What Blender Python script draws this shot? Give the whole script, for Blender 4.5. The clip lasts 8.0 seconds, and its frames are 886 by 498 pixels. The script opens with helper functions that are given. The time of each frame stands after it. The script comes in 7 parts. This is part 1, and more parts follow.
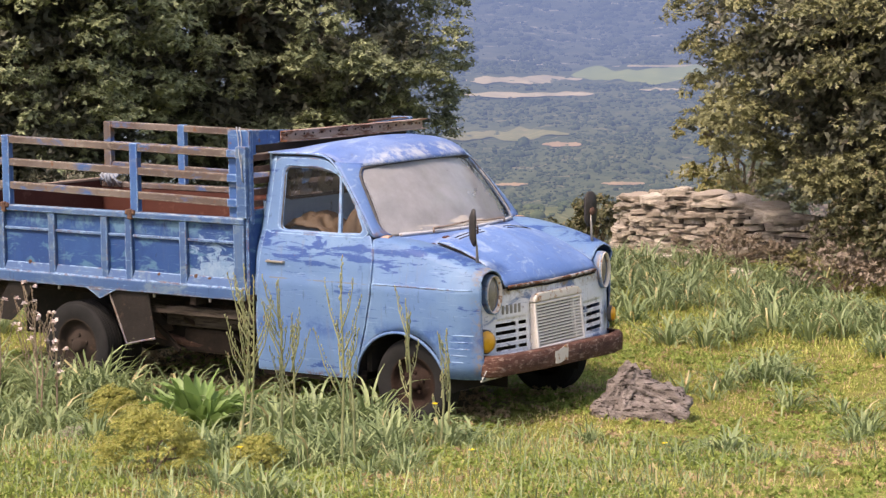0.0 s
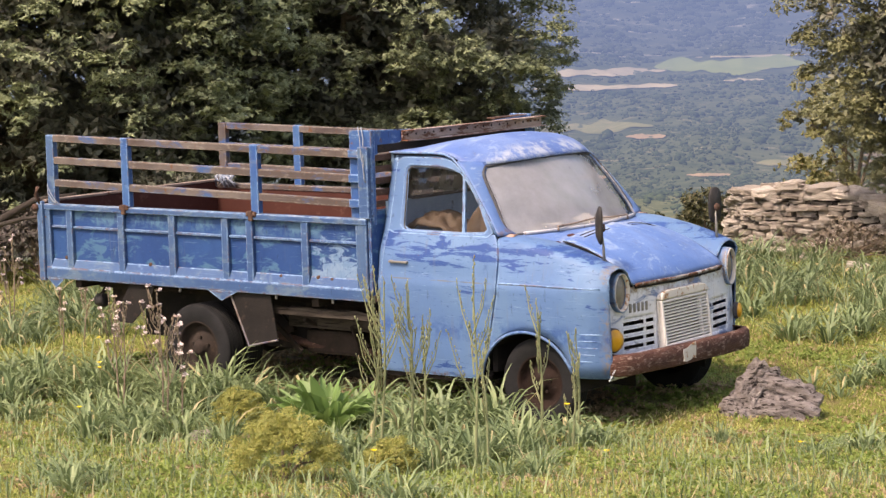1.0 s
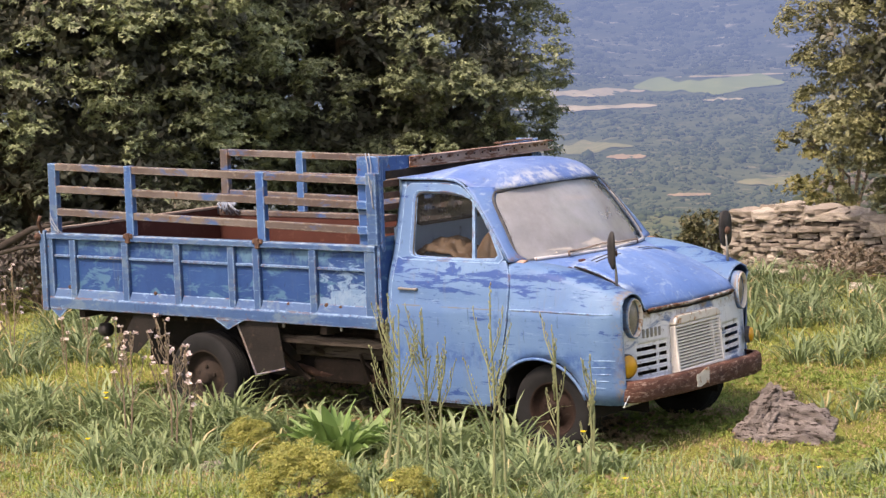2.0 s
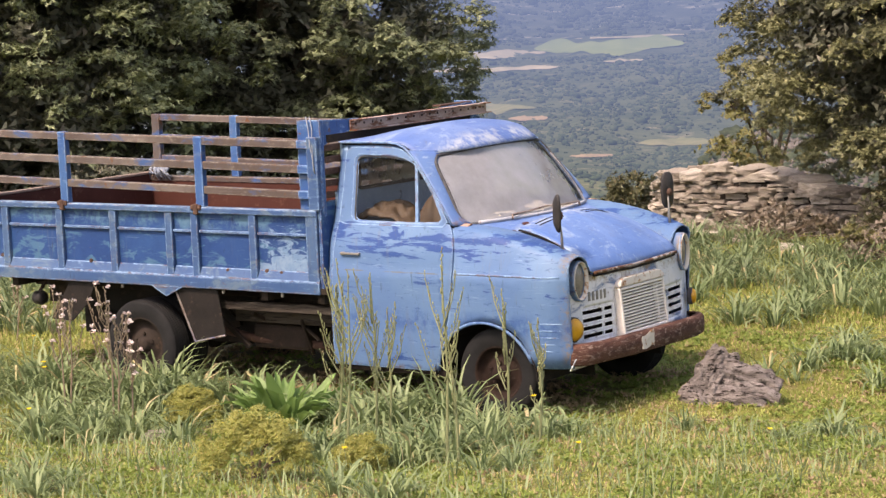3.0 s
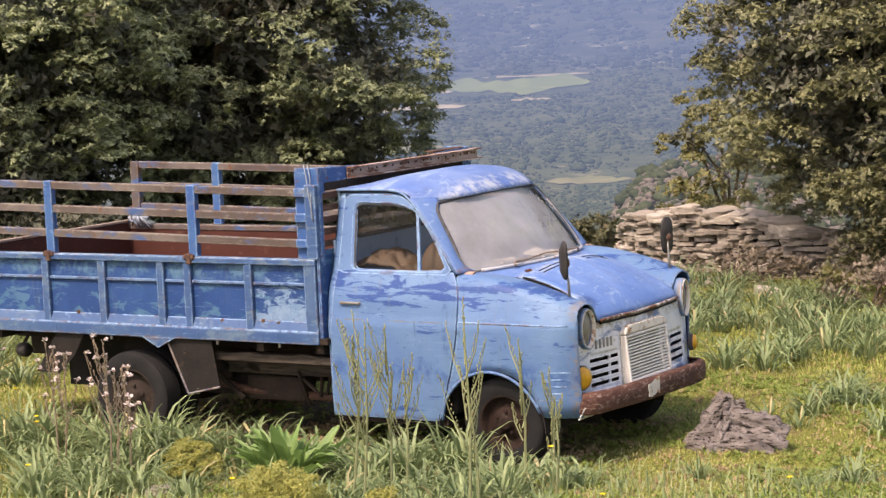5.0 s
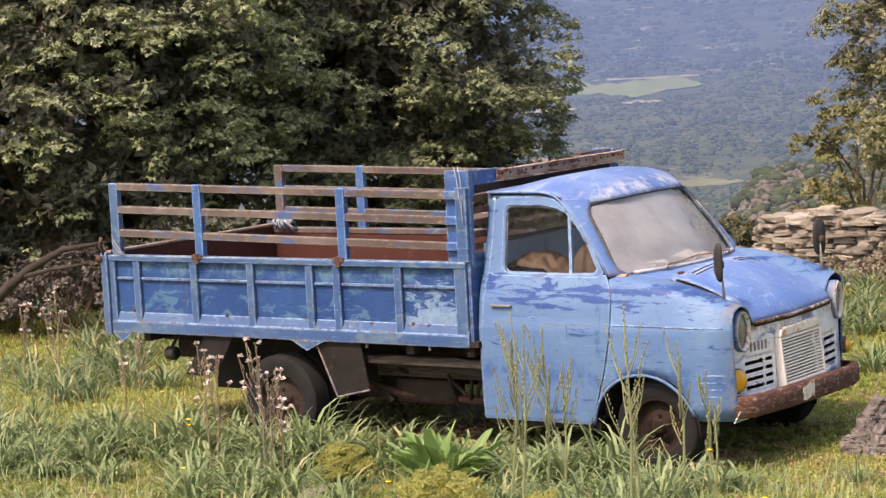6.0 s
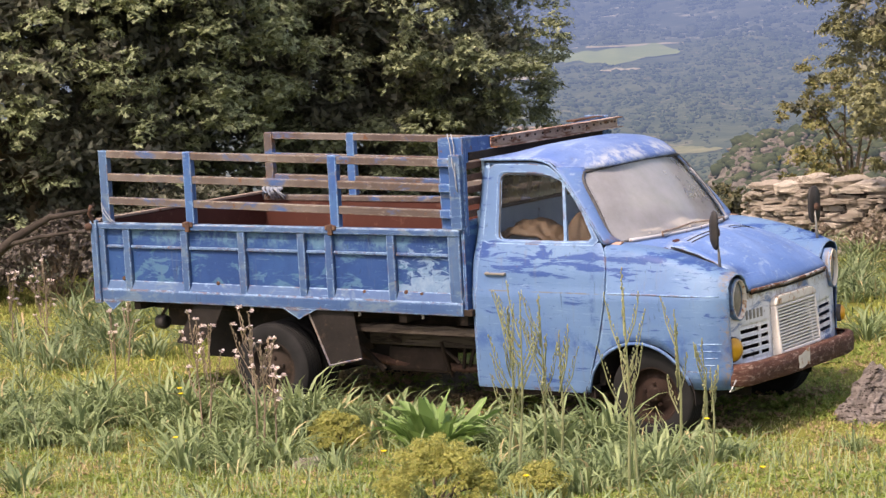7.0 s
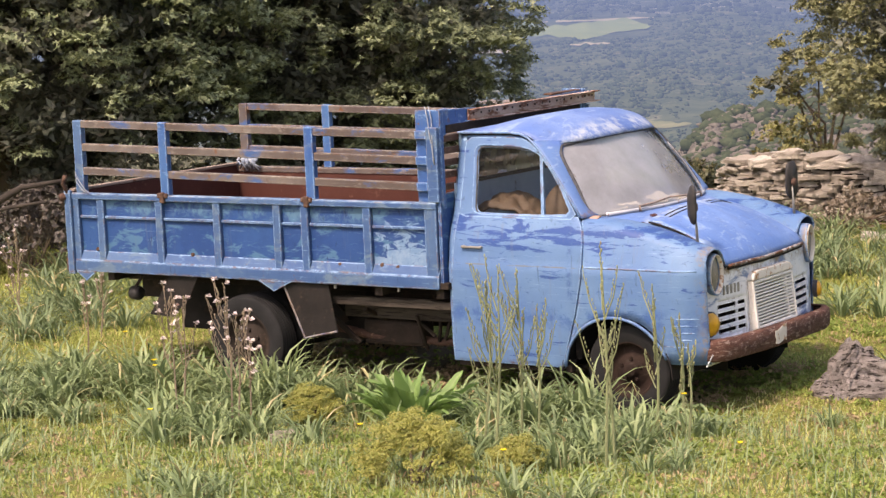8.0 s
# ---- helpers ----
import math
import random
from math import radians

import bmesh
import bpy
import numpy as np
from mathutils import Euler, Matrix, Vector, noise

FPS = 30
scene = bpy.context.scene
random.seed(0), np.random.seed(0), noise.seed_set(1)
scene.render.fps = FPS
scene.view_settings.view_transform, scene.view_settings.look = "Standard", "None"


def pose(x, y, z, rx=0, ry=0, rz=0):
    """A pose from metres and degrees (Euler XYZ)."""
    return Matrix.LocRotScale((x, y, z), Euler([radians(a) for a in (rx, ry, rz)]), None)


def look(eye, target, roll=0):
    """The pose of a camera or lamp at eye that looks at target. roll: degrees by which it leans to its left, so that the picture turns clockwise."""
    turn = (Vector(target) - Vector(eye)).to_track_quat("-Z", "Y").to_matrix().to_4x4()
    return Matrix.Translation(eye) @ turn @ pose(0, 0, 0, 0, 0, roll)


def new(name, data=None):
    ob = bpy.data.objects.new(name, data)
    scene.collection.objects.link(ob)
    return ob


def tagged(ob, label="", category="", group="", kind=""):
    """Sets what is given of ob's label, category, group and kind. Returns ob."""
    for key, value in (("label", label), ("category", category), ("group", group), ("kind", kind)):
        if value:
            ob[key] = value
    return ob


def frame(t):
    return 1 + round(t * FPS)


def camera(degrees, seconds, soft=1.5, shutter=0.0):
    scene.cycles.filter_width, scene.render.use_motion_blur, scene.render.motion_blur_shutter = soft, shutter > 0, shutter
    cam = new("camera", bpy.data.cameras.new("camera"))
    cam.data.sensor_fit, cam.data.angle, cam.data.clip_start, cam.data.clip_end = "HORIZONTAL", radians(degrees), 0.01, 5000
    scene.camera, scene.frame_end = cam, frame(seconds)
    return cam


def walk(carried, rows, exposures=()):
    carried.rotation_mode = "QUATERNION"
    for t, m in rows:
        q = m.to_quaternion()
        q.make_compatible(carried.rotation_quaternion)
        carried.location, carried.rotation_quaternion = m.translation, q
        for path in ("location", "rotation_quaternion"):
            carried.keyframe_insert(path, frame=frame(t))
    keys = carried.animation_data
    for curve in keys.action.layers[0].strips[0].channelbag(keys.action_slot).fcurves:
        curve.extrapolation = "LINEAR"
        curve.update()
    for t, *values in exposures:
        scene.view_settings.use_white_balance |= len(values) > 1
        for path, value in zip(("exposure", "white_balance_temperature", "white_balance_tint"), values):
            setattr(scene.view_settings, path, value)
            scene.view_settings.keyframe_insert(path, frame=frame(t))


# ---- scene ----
cam = camera(21.65, 8.0, soft=1.4)
PATH = [
    (0, (9.142, -13.249, 2.898), (1.071, -1.914, 1.350), -0.70),
    (0.5, (9.024, -13.318, 2.916), (0.805, -2.063, 1.588), -0.98),
    (1, (8.848, -13.311, 2.922), (0.370, -2.281, 1.350), -1.65),
    (1.5, (8.747, -13.314, 2.942), (0.378, -2.188, 1.468), -1.98),
    (1.7, (8.698, -13.318, 2.945), (0.284, -2.223, 1.499), -2.07),
    (2.8, (8.368, -13.353, 2.946), (0.352, -1.983, 1.370), -2.32),
    (3, (8.317, -13.384, 2.952), (0.414, -1.952, 1.260), -2.36),
    (3.5, (8.152, -13.409, 2.966), (0.037, -2.100, 1.466), -2.65),
    (4, (8.023, -13.461, 2.993), (0.097, -2.021, 1.478), -2.68),
    (4.2, (7.962, -13.474, 2.995), (0.004, -2.067, 1.408), -2.64),
    (5.3, (7.586, -13.580, 3.017), (0.260, -1.737, 1.568), -2.60),
    (5.5, (7.537, -13.599, 3.017), (0.058, -1.854, 1.555), -2.72),
    (6, (7.417, -13.648, 3.015), (-0.579, -2.246, 1.588), -3.07),
    (6.5, (7.324, -13.638, 3.015), (-0.680, -2.250, 1.518), -3.13),
    (7, (7.282, -13.626, 3.010), (-0.605, -2.174, 1.383), -3.03),
    (7.5, (7.250, -13.609, 3.005), (-0.577, -2.139, 1.228), -2.85),
    (8, (7.204, -13.608, 3.003), (-0.519, -2.071, 1.207), -2.54),
]
walk(cam, [(t, look(eye, target, roll)) for t, eye, target, roll in PATH], exposures=((0, 0.94, 7950, 22), (6.8, 0.94, 7950, 22), (7.4, 1.0, 7950, 22), (8, 0.99, 7950, 22)))

# ---- light ----
SUN_EL, SUN_AZ = 54, -98       # degrees; the way towards the sun
world = bpy.data.worlds.new("sky")
scene.world = world
world.use_nodes = True
wn = world.node_tree.nodes
sky = wn.new("ShaderNodeTexSky")
sky.sky_type, sky.sun_disc = "NISHITA", False
sky.sun_elevation, sky.sun_rotation = radians(SUN_EL), radians(90 - SUN_AZ)
sky.dust_density, sky.air_density = 3.0, 1.0
world.node_tree.links.new(sky.outputs[0], wn["Background"].inputs[0])
wn["Background"].inputs[1].default_value = 0.18
sun_data = bpy.data.lights.new("sun", "SUN")
sun_data.energy, sun_data.angle, sun_data.color = 2.7, radians(7), (1.0, 0.94, 0.85)
sun = new("sun", sun_data)
sd = Vector((math.cos(radians(SUN_EL)) * math.cos(radians(SUN_AZ)), math.cos(radians(SUN_EL)) * math.sin(radians(SUN_AZ)), math.sin(radians(SUN_EL))))
sun.matrix_world = look(sd * 60, (0, 0, 0))


# ---- materials ----
def shader(name, rough=0.7, metal=0.0, spec=0.3):
    m = bpy.data.materials.new(name)
    m.use_nodes = True
    b = m.node_tree.nodes["Principled BSDF"]
    b.inputs["Roughness"].default_value = rough
    b.inputs["Metallic"].default_value = metal
    b.inputs["Specular IOR Level"].default_value = spec
    return m, m.node_tree, b


def place(nt, scale=(1, 1, 1), kind="Object"):
    tc = nt.nodes.new("ShaderNodeTexCoord")
    mp = nt.nodes.new("ShaderNodeMapping")
    mp.inputs["Scale"].default_value = scale
    nt.links.new(tc.outputs[kind], mp.inputs[0])
    return mp.outputs[0]


def noisy(nt, vec, scale, detail=5, rough=0.6, distort=0.0):
    n = nt.nodes.new("ShaderNodeTexNoise")
    n.inputs["Scale"].default_value = scale
    n.inputs["Detail"].default_value = detail
    n.inputs["Roughness"].default_value = rough
    n.inputs["Distortion"].default_value = distort
    nt.links.new(vec, n.inputs["Vector"])
    return n.outputs["Fac"]


def step(nt, fac, lo, hi, top=1.0):
    r = nt.nodes.new("ShaderNodeMapRange")
    r.inputs["From Min"].default_value, r.inputs["From Max"].default_value = lo, hi
    r.inputs["To Max"].default_value = top
    nt.links.new(fac, r.inputs[0])
    return r.outputs[0]


def blend(nt, fac, a, b, how="MIX"):
    n = nt.nodes.new("ShaderNodeMix")
    n.data_type, n.blend_type = "RGBA", how
    if isinstance(fac, (int, float)):
        n.inputs[0].default_value = fac
    else:
        nt.links.new(fac, n.inputs[0])
    for k, c in ((6, a), (7, b)):
        if isinstance(c, tuple):
            n.inputs[k].default_value = (*c, 1)
        else:
            nt.links.new(c, n.inputs[k])
    return n.outputs[2]


def times(nt, a, b):
    n = nt.nodes.new("ShaderNodeMath")
    n.operation = "MULTIPLY"
    for k, v in ((0, a), (1, b)):
        if isinstance(v, (int, float)):
            n.inputs[k].default_value = v
        else:
            nt.links.new(v, n.inputs[k])
    return n.outputs[0]


def bump(nt, bsdf, fac, strength=0.3, dist=0.01):
    n = nt.nodes.new("ShaderNodeBump")
    n.inputs["Strength"].default_value, n.inputs["Distance"].default_value = strength, dist
    nt.links.new(fac, n.inputs["Height"])
    nt.links.new(n.outputs[0], bsdf.inputs["Normal"])


def total(nt, a, b, op="ADD"):
    n = nt.nodes.new("ShaderNodeMath")
    n.operation = op
    for k, v in ((0, a), (1, b)):
        if isinstance(v, (int, float)):
            n.inputs[k].default_value = v
        else:
            nt.links.new(v, n.inputs[k])
    return n.outputs[0]


def paint(name, base, faded, patch, patch_lo, patch_hi, rust_lo, scuff=0.62, stretch=(1, 1, 2.2), rough=0.42, fade=(0.40, 0.62), belt=0.0, spot=None, seams=(), pale=(0.17, 0.275, 0.42), relief=0.25, edge=0.016):
    """Old hand-brushed enamel: two tones that wander, patches of another coat, scratches, pale scuffs, rust that breaks through, most of all along seams."""
    m, nt, b = shader(name, rough, 0.0, 0.25)
    v = place(nt, stretch)
    v1 = place(nt)
    sep = nt.nodes.new("ShaderNodeSeparateXYZ")
    nt.links.new(v1, sep.inputs[0])
    c = blend(nt, step(nt, noisy(nt, v1, 1.6, 4, 0.55), *fade), base, faded)
    c = blend(nt, step(nt, noisy(nt, v1, 11, 6, 0.7), 0.42, 0.72, 0.35), c, tuple(k * 0.72 for k in base))
    wander = noisy(nt, v, 4.2, 8, 0.66, 0.7)
    if belt:   # the darker old coat has mostly survived in a band under the windows
        wander = total(nt, wander, step(nt, sep.outputs[2], 1.0, 1.10, belt))
        wander = total(nt, wander, step(nt, sep.outputs[2], 1.20, 1.30, belt), "SUBTRACT")
    c = blend(nt, step(nt, wander, patch_lo, patch_hi), c, patch)
    if spot:   # one large place where the top coat has come off
        dist = nt.nodes.new("ShaderNodeVectorMath")
        dist.operation = "DISTANCE"
        nt.links.new(v1, dist.inputs[0])
        dist.inputs[1].default_value = spot
        near = total(nt, step(nt, dist.outputs["Value"], 0.42, 0.05, 0.30), noisy(nt, v, 6.5, 9, 0.75, 0.8))
        c = blend(nt, step(nt, near, 0.665, 0.70), c, blend(nt, step(nt, noisy(nt, v1, 18, 6, 0.7), 0.4, 0.6), (0.10, 0.185, 0.31), (0.155, 0.24, 0.36)))
    c = blend(nt, step(nt, noisy(nt, v, 9, 6, 0.7), scuff, scuff + 0.10, 0.75), c, pale)
    # scratches: long thin level ones and short steep ones
    c = blend(nt, step(nt, noisy(nt, place(nt, (2.2, 2.2, 70)), 1.6, 3, 0.6, 0.3), 0.65, 0.71, 0.35), c, tuple(k * 1.1 for k in pale))
    c = blend(nt, step(nt, noisy(nt, place(nt, (26, 26, 5)), 1.7, 4, 0.65, 0.6), 0.635, 0.69, 0.6), c, tuple(k * 0.4 for k in base))
    # short level dashes where the brush has skipped
    c = blend(nt, step(nt, noisy(nt, place(nt, (4, 4, 24)), 2.3, 5, 0.6, 0.4), 0.635, 0.68, 0.75), c, tuple(k * 0.65 + 0.2 * q for k, q in zip(patch, base)))
    rust = blend(nt, noisy(nt, v1, 60, 3), (0.05, 0.022, 0.014), (0.19, 0.085, 0.04))
    c = blend(nt, step(nt, noisy(nt, v1, 14, 6, 0.7), rust_lo, rust_lo + 0.05), c, rust)
    for axis, at, wide, tint in seams:   # rust and stains that follow a seam, broken here and there
        d = total(nt, sep.outputs[axis], -at)
        n = nt.nodes.new("ShaderNodeMath")
        n.operation = "ABSOLUTE"
        nt.links.new(d, n.inputs[0])
        near = step(nt, n.outputs[0], wide, wide * 0.2)
        c = blend(nt, times(nt, near, step(nt, noisy(nt, v1, 7, 7, 0.75), 0.47, 0.58, 0.9)), c, tint)
    # edges rubbed to pale primer, and to rust where the primer has gone too
    bev, geo = nt.nodes.new("ShaderNodeBevel"), nt.nodes.new("ShaderNodeNewGeometry")
    bev.samples = 6
    bev.inputs["Radius"].default_value = edge
    dot = nt.nodes.new("ShaderNodeVectorMath")
    dot.operation = "DOT_PRODUCT"
    nt.links.new(bev.outputs[0], dot.inputs[0])
    nt.links.new(geo.outputs["Normal"], dot.inputs[1])
    worn = step(nt, dot.outputs["Value"], 0.992, 0.93)
    c = blend(nt, times(nt, worn, step(nt, noisy(nt, v1, 16, 6, 0.7), 0.38, 0.52, 0.9)), c, tuple(k * 1.5 for k in pale))
    c = blend(nt, times(nt, worn, step(nt, noisy(nt, v1, 9, 6, 0.75), 0.51, 0.57, 0.9)), c, rust)
    streak = step(nt, noisy(nt, place(nt, (9, 9, 0.7)), 2.0, 4, 0.6), 0.58, 0.80, 0.40)
    c = blend(nt, streak, c, (0.12, 0.125, 0.135))
    nt.links.new(c, b.inputs["Base Color"])
    r = nt.nodes.new("ShaderNodeMapRange")
    r.inputs["To Min"].default_value, r.inputs["To Max"].default_value = rough - 0.10, rough + 0.30
    nt.links.new(noisy(nt, v, 4.5, 6, 0.65), r.inputs[0])
    nt.links.new(r.outputs[0], b.inputs["Roughness"])
    bump(nt, b, total(nt, noisy(nt, v1, 22, 5, 0.65), times(nt, noisy(nt, v1, 2.6, 2, 0.5), 4.0)), relief, 0.008)
    return m


def mottled(name, a, b_, c_, scale=6, rough=0.8, metal=0.0, stretch=(1, 1, 1), relief=0.4, dist=0.01, lo=0.35, hi=0.65, third=(0.58, 0.66), spec=0.25):
    """Two tones and a third in spots, with relief at the same size."""
    m, nt, b = shader(name, rough, metal, spec)
    v = place(nt, stretch)
    n1 = noisy(nt, v, scale, 7, 0.65)
    c = blend(nt, step(nt, n1, lo, hi), a, b_)
    c = blend(nt, step(nt, noisy(nt, v, scale * 2.7, 6, 0.7), *third), c, c_)
    nt.links.new(c, b.inputs["Base Color"])
    bump(nt, b, noisy(nt, v, scale * 5, 6, 0.7), relief, dist)
    return m


def per_piece(name, a, b_, scale=20, rough=0.85, relief=0.5, dist=0.01, stretch=(1, 1, 1), third=None):
    """A tone for each object by its random number, with grain on top."""
    m, nt, b = shader(name, rough, 0.0, 0.2)
    oi = nt.nodes.new("ShaderNodeObjectInfo")
    c = blend(nt, oi.outputs["Random"], a, b_)
    v = place(nt, stretch)
    if third:
        c = blend(nt, step(nt, noisy(nt, v, scale * 0.4, 5, 0.6), 0.5, 0.66), c, third)
    c = blend(nt, step(nt, noisy(nt, v, scale, 6, 0.7), 0.3, 0.7, 0.5), c, tuple(k * 0.45 for k in a))
    nt.links.new(c, b.inputs["Base Color"])
    bump(nt, b, noisy(nt, v, scale * 1.5, 6, 0.7), relief, dist)
    return m


def leafy(name, a, b_, c_, third=0.9, clump=0.5, thin=0.25, rough=0.5, spec=0.4):
    """Leaves: a tone for each leaf by its island, wandering from bough to bough, some light through the blade."""
    m, nt, b = shader(name, rough, 0.0, spec)
    g = nt.nodes.new("ShaderNodeNewGeometry")
    c = blend(nt, g.outputs["Random Per Island"], a, b_)
    gt = nt.nodes.new("ShaderNodeMath")
    gt.operation = "GREATER_THAN"
    gt.inputs[1].default_value = third
    nt.links.new(g.outputs["Random Per Island"], gt.inputs[0])
    c = blend(nt, gt.outputs[0], c, c_)
    v = place(nt)
    c = blend(nt, step(nt, noisy(nt, v, clump, 3, 0.5), 0.35, 0.68, 0.55), c, b_)
    nt.links.new(c, b.inputs["Base Color"])
    tr = nt.nodes.new("ShaderNodeBsdfTranslucent")
    nt.links.new(c, tr.inputs[0])
    mx = nt.nodes.new("ShaderNodeMixShader")
    mx.inputs[0].default_value = thin
    out = nt.nodes["Material Output"]
    nt.links.new(b.outputs[0], mx.inputs[1])
    nt.links.new(tr.outputs[0], mx.inputs[2])
    nt.links.new(mx.outputs[0], out.inputs[0])
    return m


# haze colour that the far materials emit in place of misty air
HAZE_GLOW = (0.107, 0.164, 0.318)


def distant(name, a, b_, c_, scale, fine=3.3):
    """Far side of the valley; blue haze put into colour and glow by distance."""
    m, nt, b = shader(name, 1.0, 0.0, 0.0)
    v = place(nt)
    c = blend(nt, step(nt, noisy(nt, v, scale, 9, 0.72), 0.36, 0.64), a, b_)
    c = blend(nt, step(nt, noisy(nt, v, scale * fine, 6, 0.7), 0.58, 0.68), c, c_)
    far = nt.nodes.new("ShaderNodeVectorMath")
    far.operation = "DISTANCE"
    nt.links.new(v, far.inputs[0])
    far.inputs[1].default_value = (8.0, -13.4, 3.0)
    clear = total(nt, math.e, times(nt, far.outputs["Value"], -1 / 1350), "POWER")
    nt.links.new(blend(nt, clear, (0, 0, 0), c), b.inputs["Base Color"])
    nt.links.new(blend(nt, clear, HAZE_GLOW, (0, 0, 0)), b.inputs["Emission Color"])
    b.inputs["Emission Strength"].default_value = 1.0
    return m


CAB = paint("cab_paint", (0.100, 0.188, 0.328), (0.074, 0.150, 0.302), (0.0200, 0.0600, 0.2016), 0.59, 0.635, 0.69, belt=0.09, stretch=(0.75, 1, 4.8), seams=((2, 0.945, 0.006, (0.13, 0.125, 0.11)), (2, 0.29, 0.05, (0.10, 0.055, 0.035)), (0, -0.30, 0.03, (0.04, 0.09, 0.22)), (0, 0.62, 0.05, (0.20, 0.16, 0.12)), (2, 0.62, 0.10, (0.035, 0.09, 0.24))))
ROOF = paint("roof_paint", (0.062, 0.125, 0.33), (0.125, 0.20, 0.40), (0.24, 0.32, 0.46), 0.56, 0.70, 0.68, scuff=0.60, stretch=(1.3, 0.8, 1), rough=0.42, pale=(0.34, 0.42, 0.52), seams=((0, -0.45, 0.10, (0.34, 0.38, 0.44)),))
PILLAR = paint("pillar_paint", (0.082, 0.158, 0.335), (0.070, 0.142, 0.32), (0.20, 0.28, 0.42), 0.57, 0.66, 0.66, scuff=0.60, stretch=(1, 1, 2), seams=((2, 1.27, 0.05, (0.15, 0.085, 0.05)), (2, 1.72, 0.07, (0.066, 0.132, 0.335))))
CAB_TOP = paint("cab_top_paint", (0.072, 0.150, 0.365), (0.125, 0.215, 0.43), (0.25, 0.35, 0.50), 0.56, 0.68, 0.69, scuff=0.60, stretch=(1, 1, 1), rough=0.40, pale=(0.29, 0.39, 0.52), seams=((0, -0.42, 0.07, (0.34, 0.38, 0.42)), (0, 0.10, 0.10, (0.30, 0.36, 0.44)), (0, 0.69, 0.035, (0.13, 0.065, 0.04))))
NOSE = paint("nose_paint", (0.66, 0.67, 0.70), (0.47, 0.54, 0.65), (0.13, 0.19, 0.32), 0.57, 0.63, 0.635, seams=((2, 0.90, 0.06, (0.26, 0.18, 0.10)), (2, 0.46, 0.05, (0.20, 0.12, 0.07))), pale=(0.55, 0.57, 0.58))
BED = paint("bed_paint", (0.0125, 0.0465, 0.158), (0.0175, 0.062, 0.186), (0.045, 0.118, 0.215), 0.545, 0.60, 0.70, scuff=0.65, spot=(-1.60, -1.0, 0.95), seams=((2, 1.25, 0.09, (0.0698, 0.1535, 0.2418)), (2, 0.84, 0.03, (0.0930, 0.0651, 0.0465))))
BED_FRAME = paint("bed_frame_paint", (0.0301, 0.0744, 0.1827), (0.0499, 0.1029, 0.2057), (0.0799, 0.1298, 0.1993), 0.53, 0.62, 0.645, scuff=0.61, seams=((2, 0.765, 0.02, (0.12, 0.07, 0.045)), (2, 1.345, 0.010, (0.28, 0.34, 0.41))))
BLUE_POST = paint("post_paint", (0.025, 0.080, 0.238), (0.043, 0.115, 0.262), (0.119, 0.162, 0.238), 0.56, 0.66, 0.645, scuff=0.59)
RAIL = paint("rail_paint", (0.072, 0.056, 0.053), (0.122, 0.104, 0.097), (0.034, 0.080, 0.200), 0.53, 0.63, 0.60, scuff=0.57, stretch=(0.8, 1, 1.5), rough=0.65, pale=(0.1971, 0.1795, 0.1584))
RUST_RED = mottled("red_primer", (0.046, 0.0130, 0.0095), (0.064, 0.0210, 0.0148), (0.1061, 0.0530, 0.0374), 3, 0.75, relief=0.15, third=(0.60, 0.72))
RUST = mottled("rust", (0.055, 0.031, 0.024), (0.105, 0.060, 0.045), (0.20, 0.125, 0.085), 9, 0.85, 0.1)
BUMPER = mottled("bumper_rust", (0.058, 0.025, 0.019), (0.125, 0.058, 0.044), (0.28, 0.205, 0.175), 7, 0.72, 0.05, stretch=(1, 1, 3), third=(0.54, 0.64), relief=0.8, dist=0.02)
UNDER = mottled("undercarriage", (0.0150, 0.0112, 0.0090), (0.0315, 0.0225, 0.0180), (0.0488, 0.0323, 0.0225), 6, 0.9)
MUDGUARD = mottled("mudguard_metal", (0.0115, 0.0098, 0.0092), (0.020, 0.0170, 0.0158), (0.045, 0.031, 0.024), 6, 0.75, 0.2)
BEAM = mottled("old_beam", (0.0338, 0.0270, 0.0225), (0.0638, 0.0525, 0.0428), (0.0150, 0.0112, 0.0090), 5, 0.9, stretch=(0.4, 2, 4), third=(0.52, 0.60))
TYRE = mottled("tyre_rubber", (0.0075, 0.008, 0.009), (0.013, 0.0133, 0.0145), (0.029, 0.0285, 0.028), 8, 0.85, relief=0.3, third=(0.66, 0.78))
RIM = mottled("rim_rust", (0.0127, 0.0064, 0.0046), (0.0237, 0.0127, 0.0091), (0.0350, 0.0268, 0.0223), 12, 0.85, 0.1)
BLACK = mottled("black_plastic", (0.018, 0.017, 0.018), (0.03, 0.028, 0.028), (0.06, 0.05, 0.045), 12, 0.6, relief=0.15)
# near-black for enclosed parts; in seams and openings it is painted shade
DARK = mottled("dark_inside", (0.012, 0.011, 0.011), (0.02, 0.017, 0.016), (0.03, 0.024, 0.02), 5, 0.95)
CHROME = mottled("dull_chrome", (0.2040, 0.1955, 0.1827), (0.2805, 0.2720, 0.2550), (0.1190, 0.0723, 0.0467), 10, 0.45, 0.5, relief=0.1, third=(0.64, 0.70))
TRIM = mottled("screen_trim", (0.29, 0.315, 0.37), (0.40, 0.41, 0.44), (0.22, 0.12, 0.075), 5, 0.6, relief=0.2, third=(0.56, 0.62))
LIP = mottled("worn_lip", (0.24, 0.22, 0.21), (0.42, 0.41, 0.41), (0.10, 0.045, 0.026), 5, 0.6, relief=0.3, third=(0.49, 0.54))
GRILLE = mottled("grille_metal", (0.60, 0.57, 0.54), (0.70, 0.67, 0.63), (0.30, 0.20, 0.12), 14, 0.55, 0.1, relief=0.1, third=(0.63, 0.71))
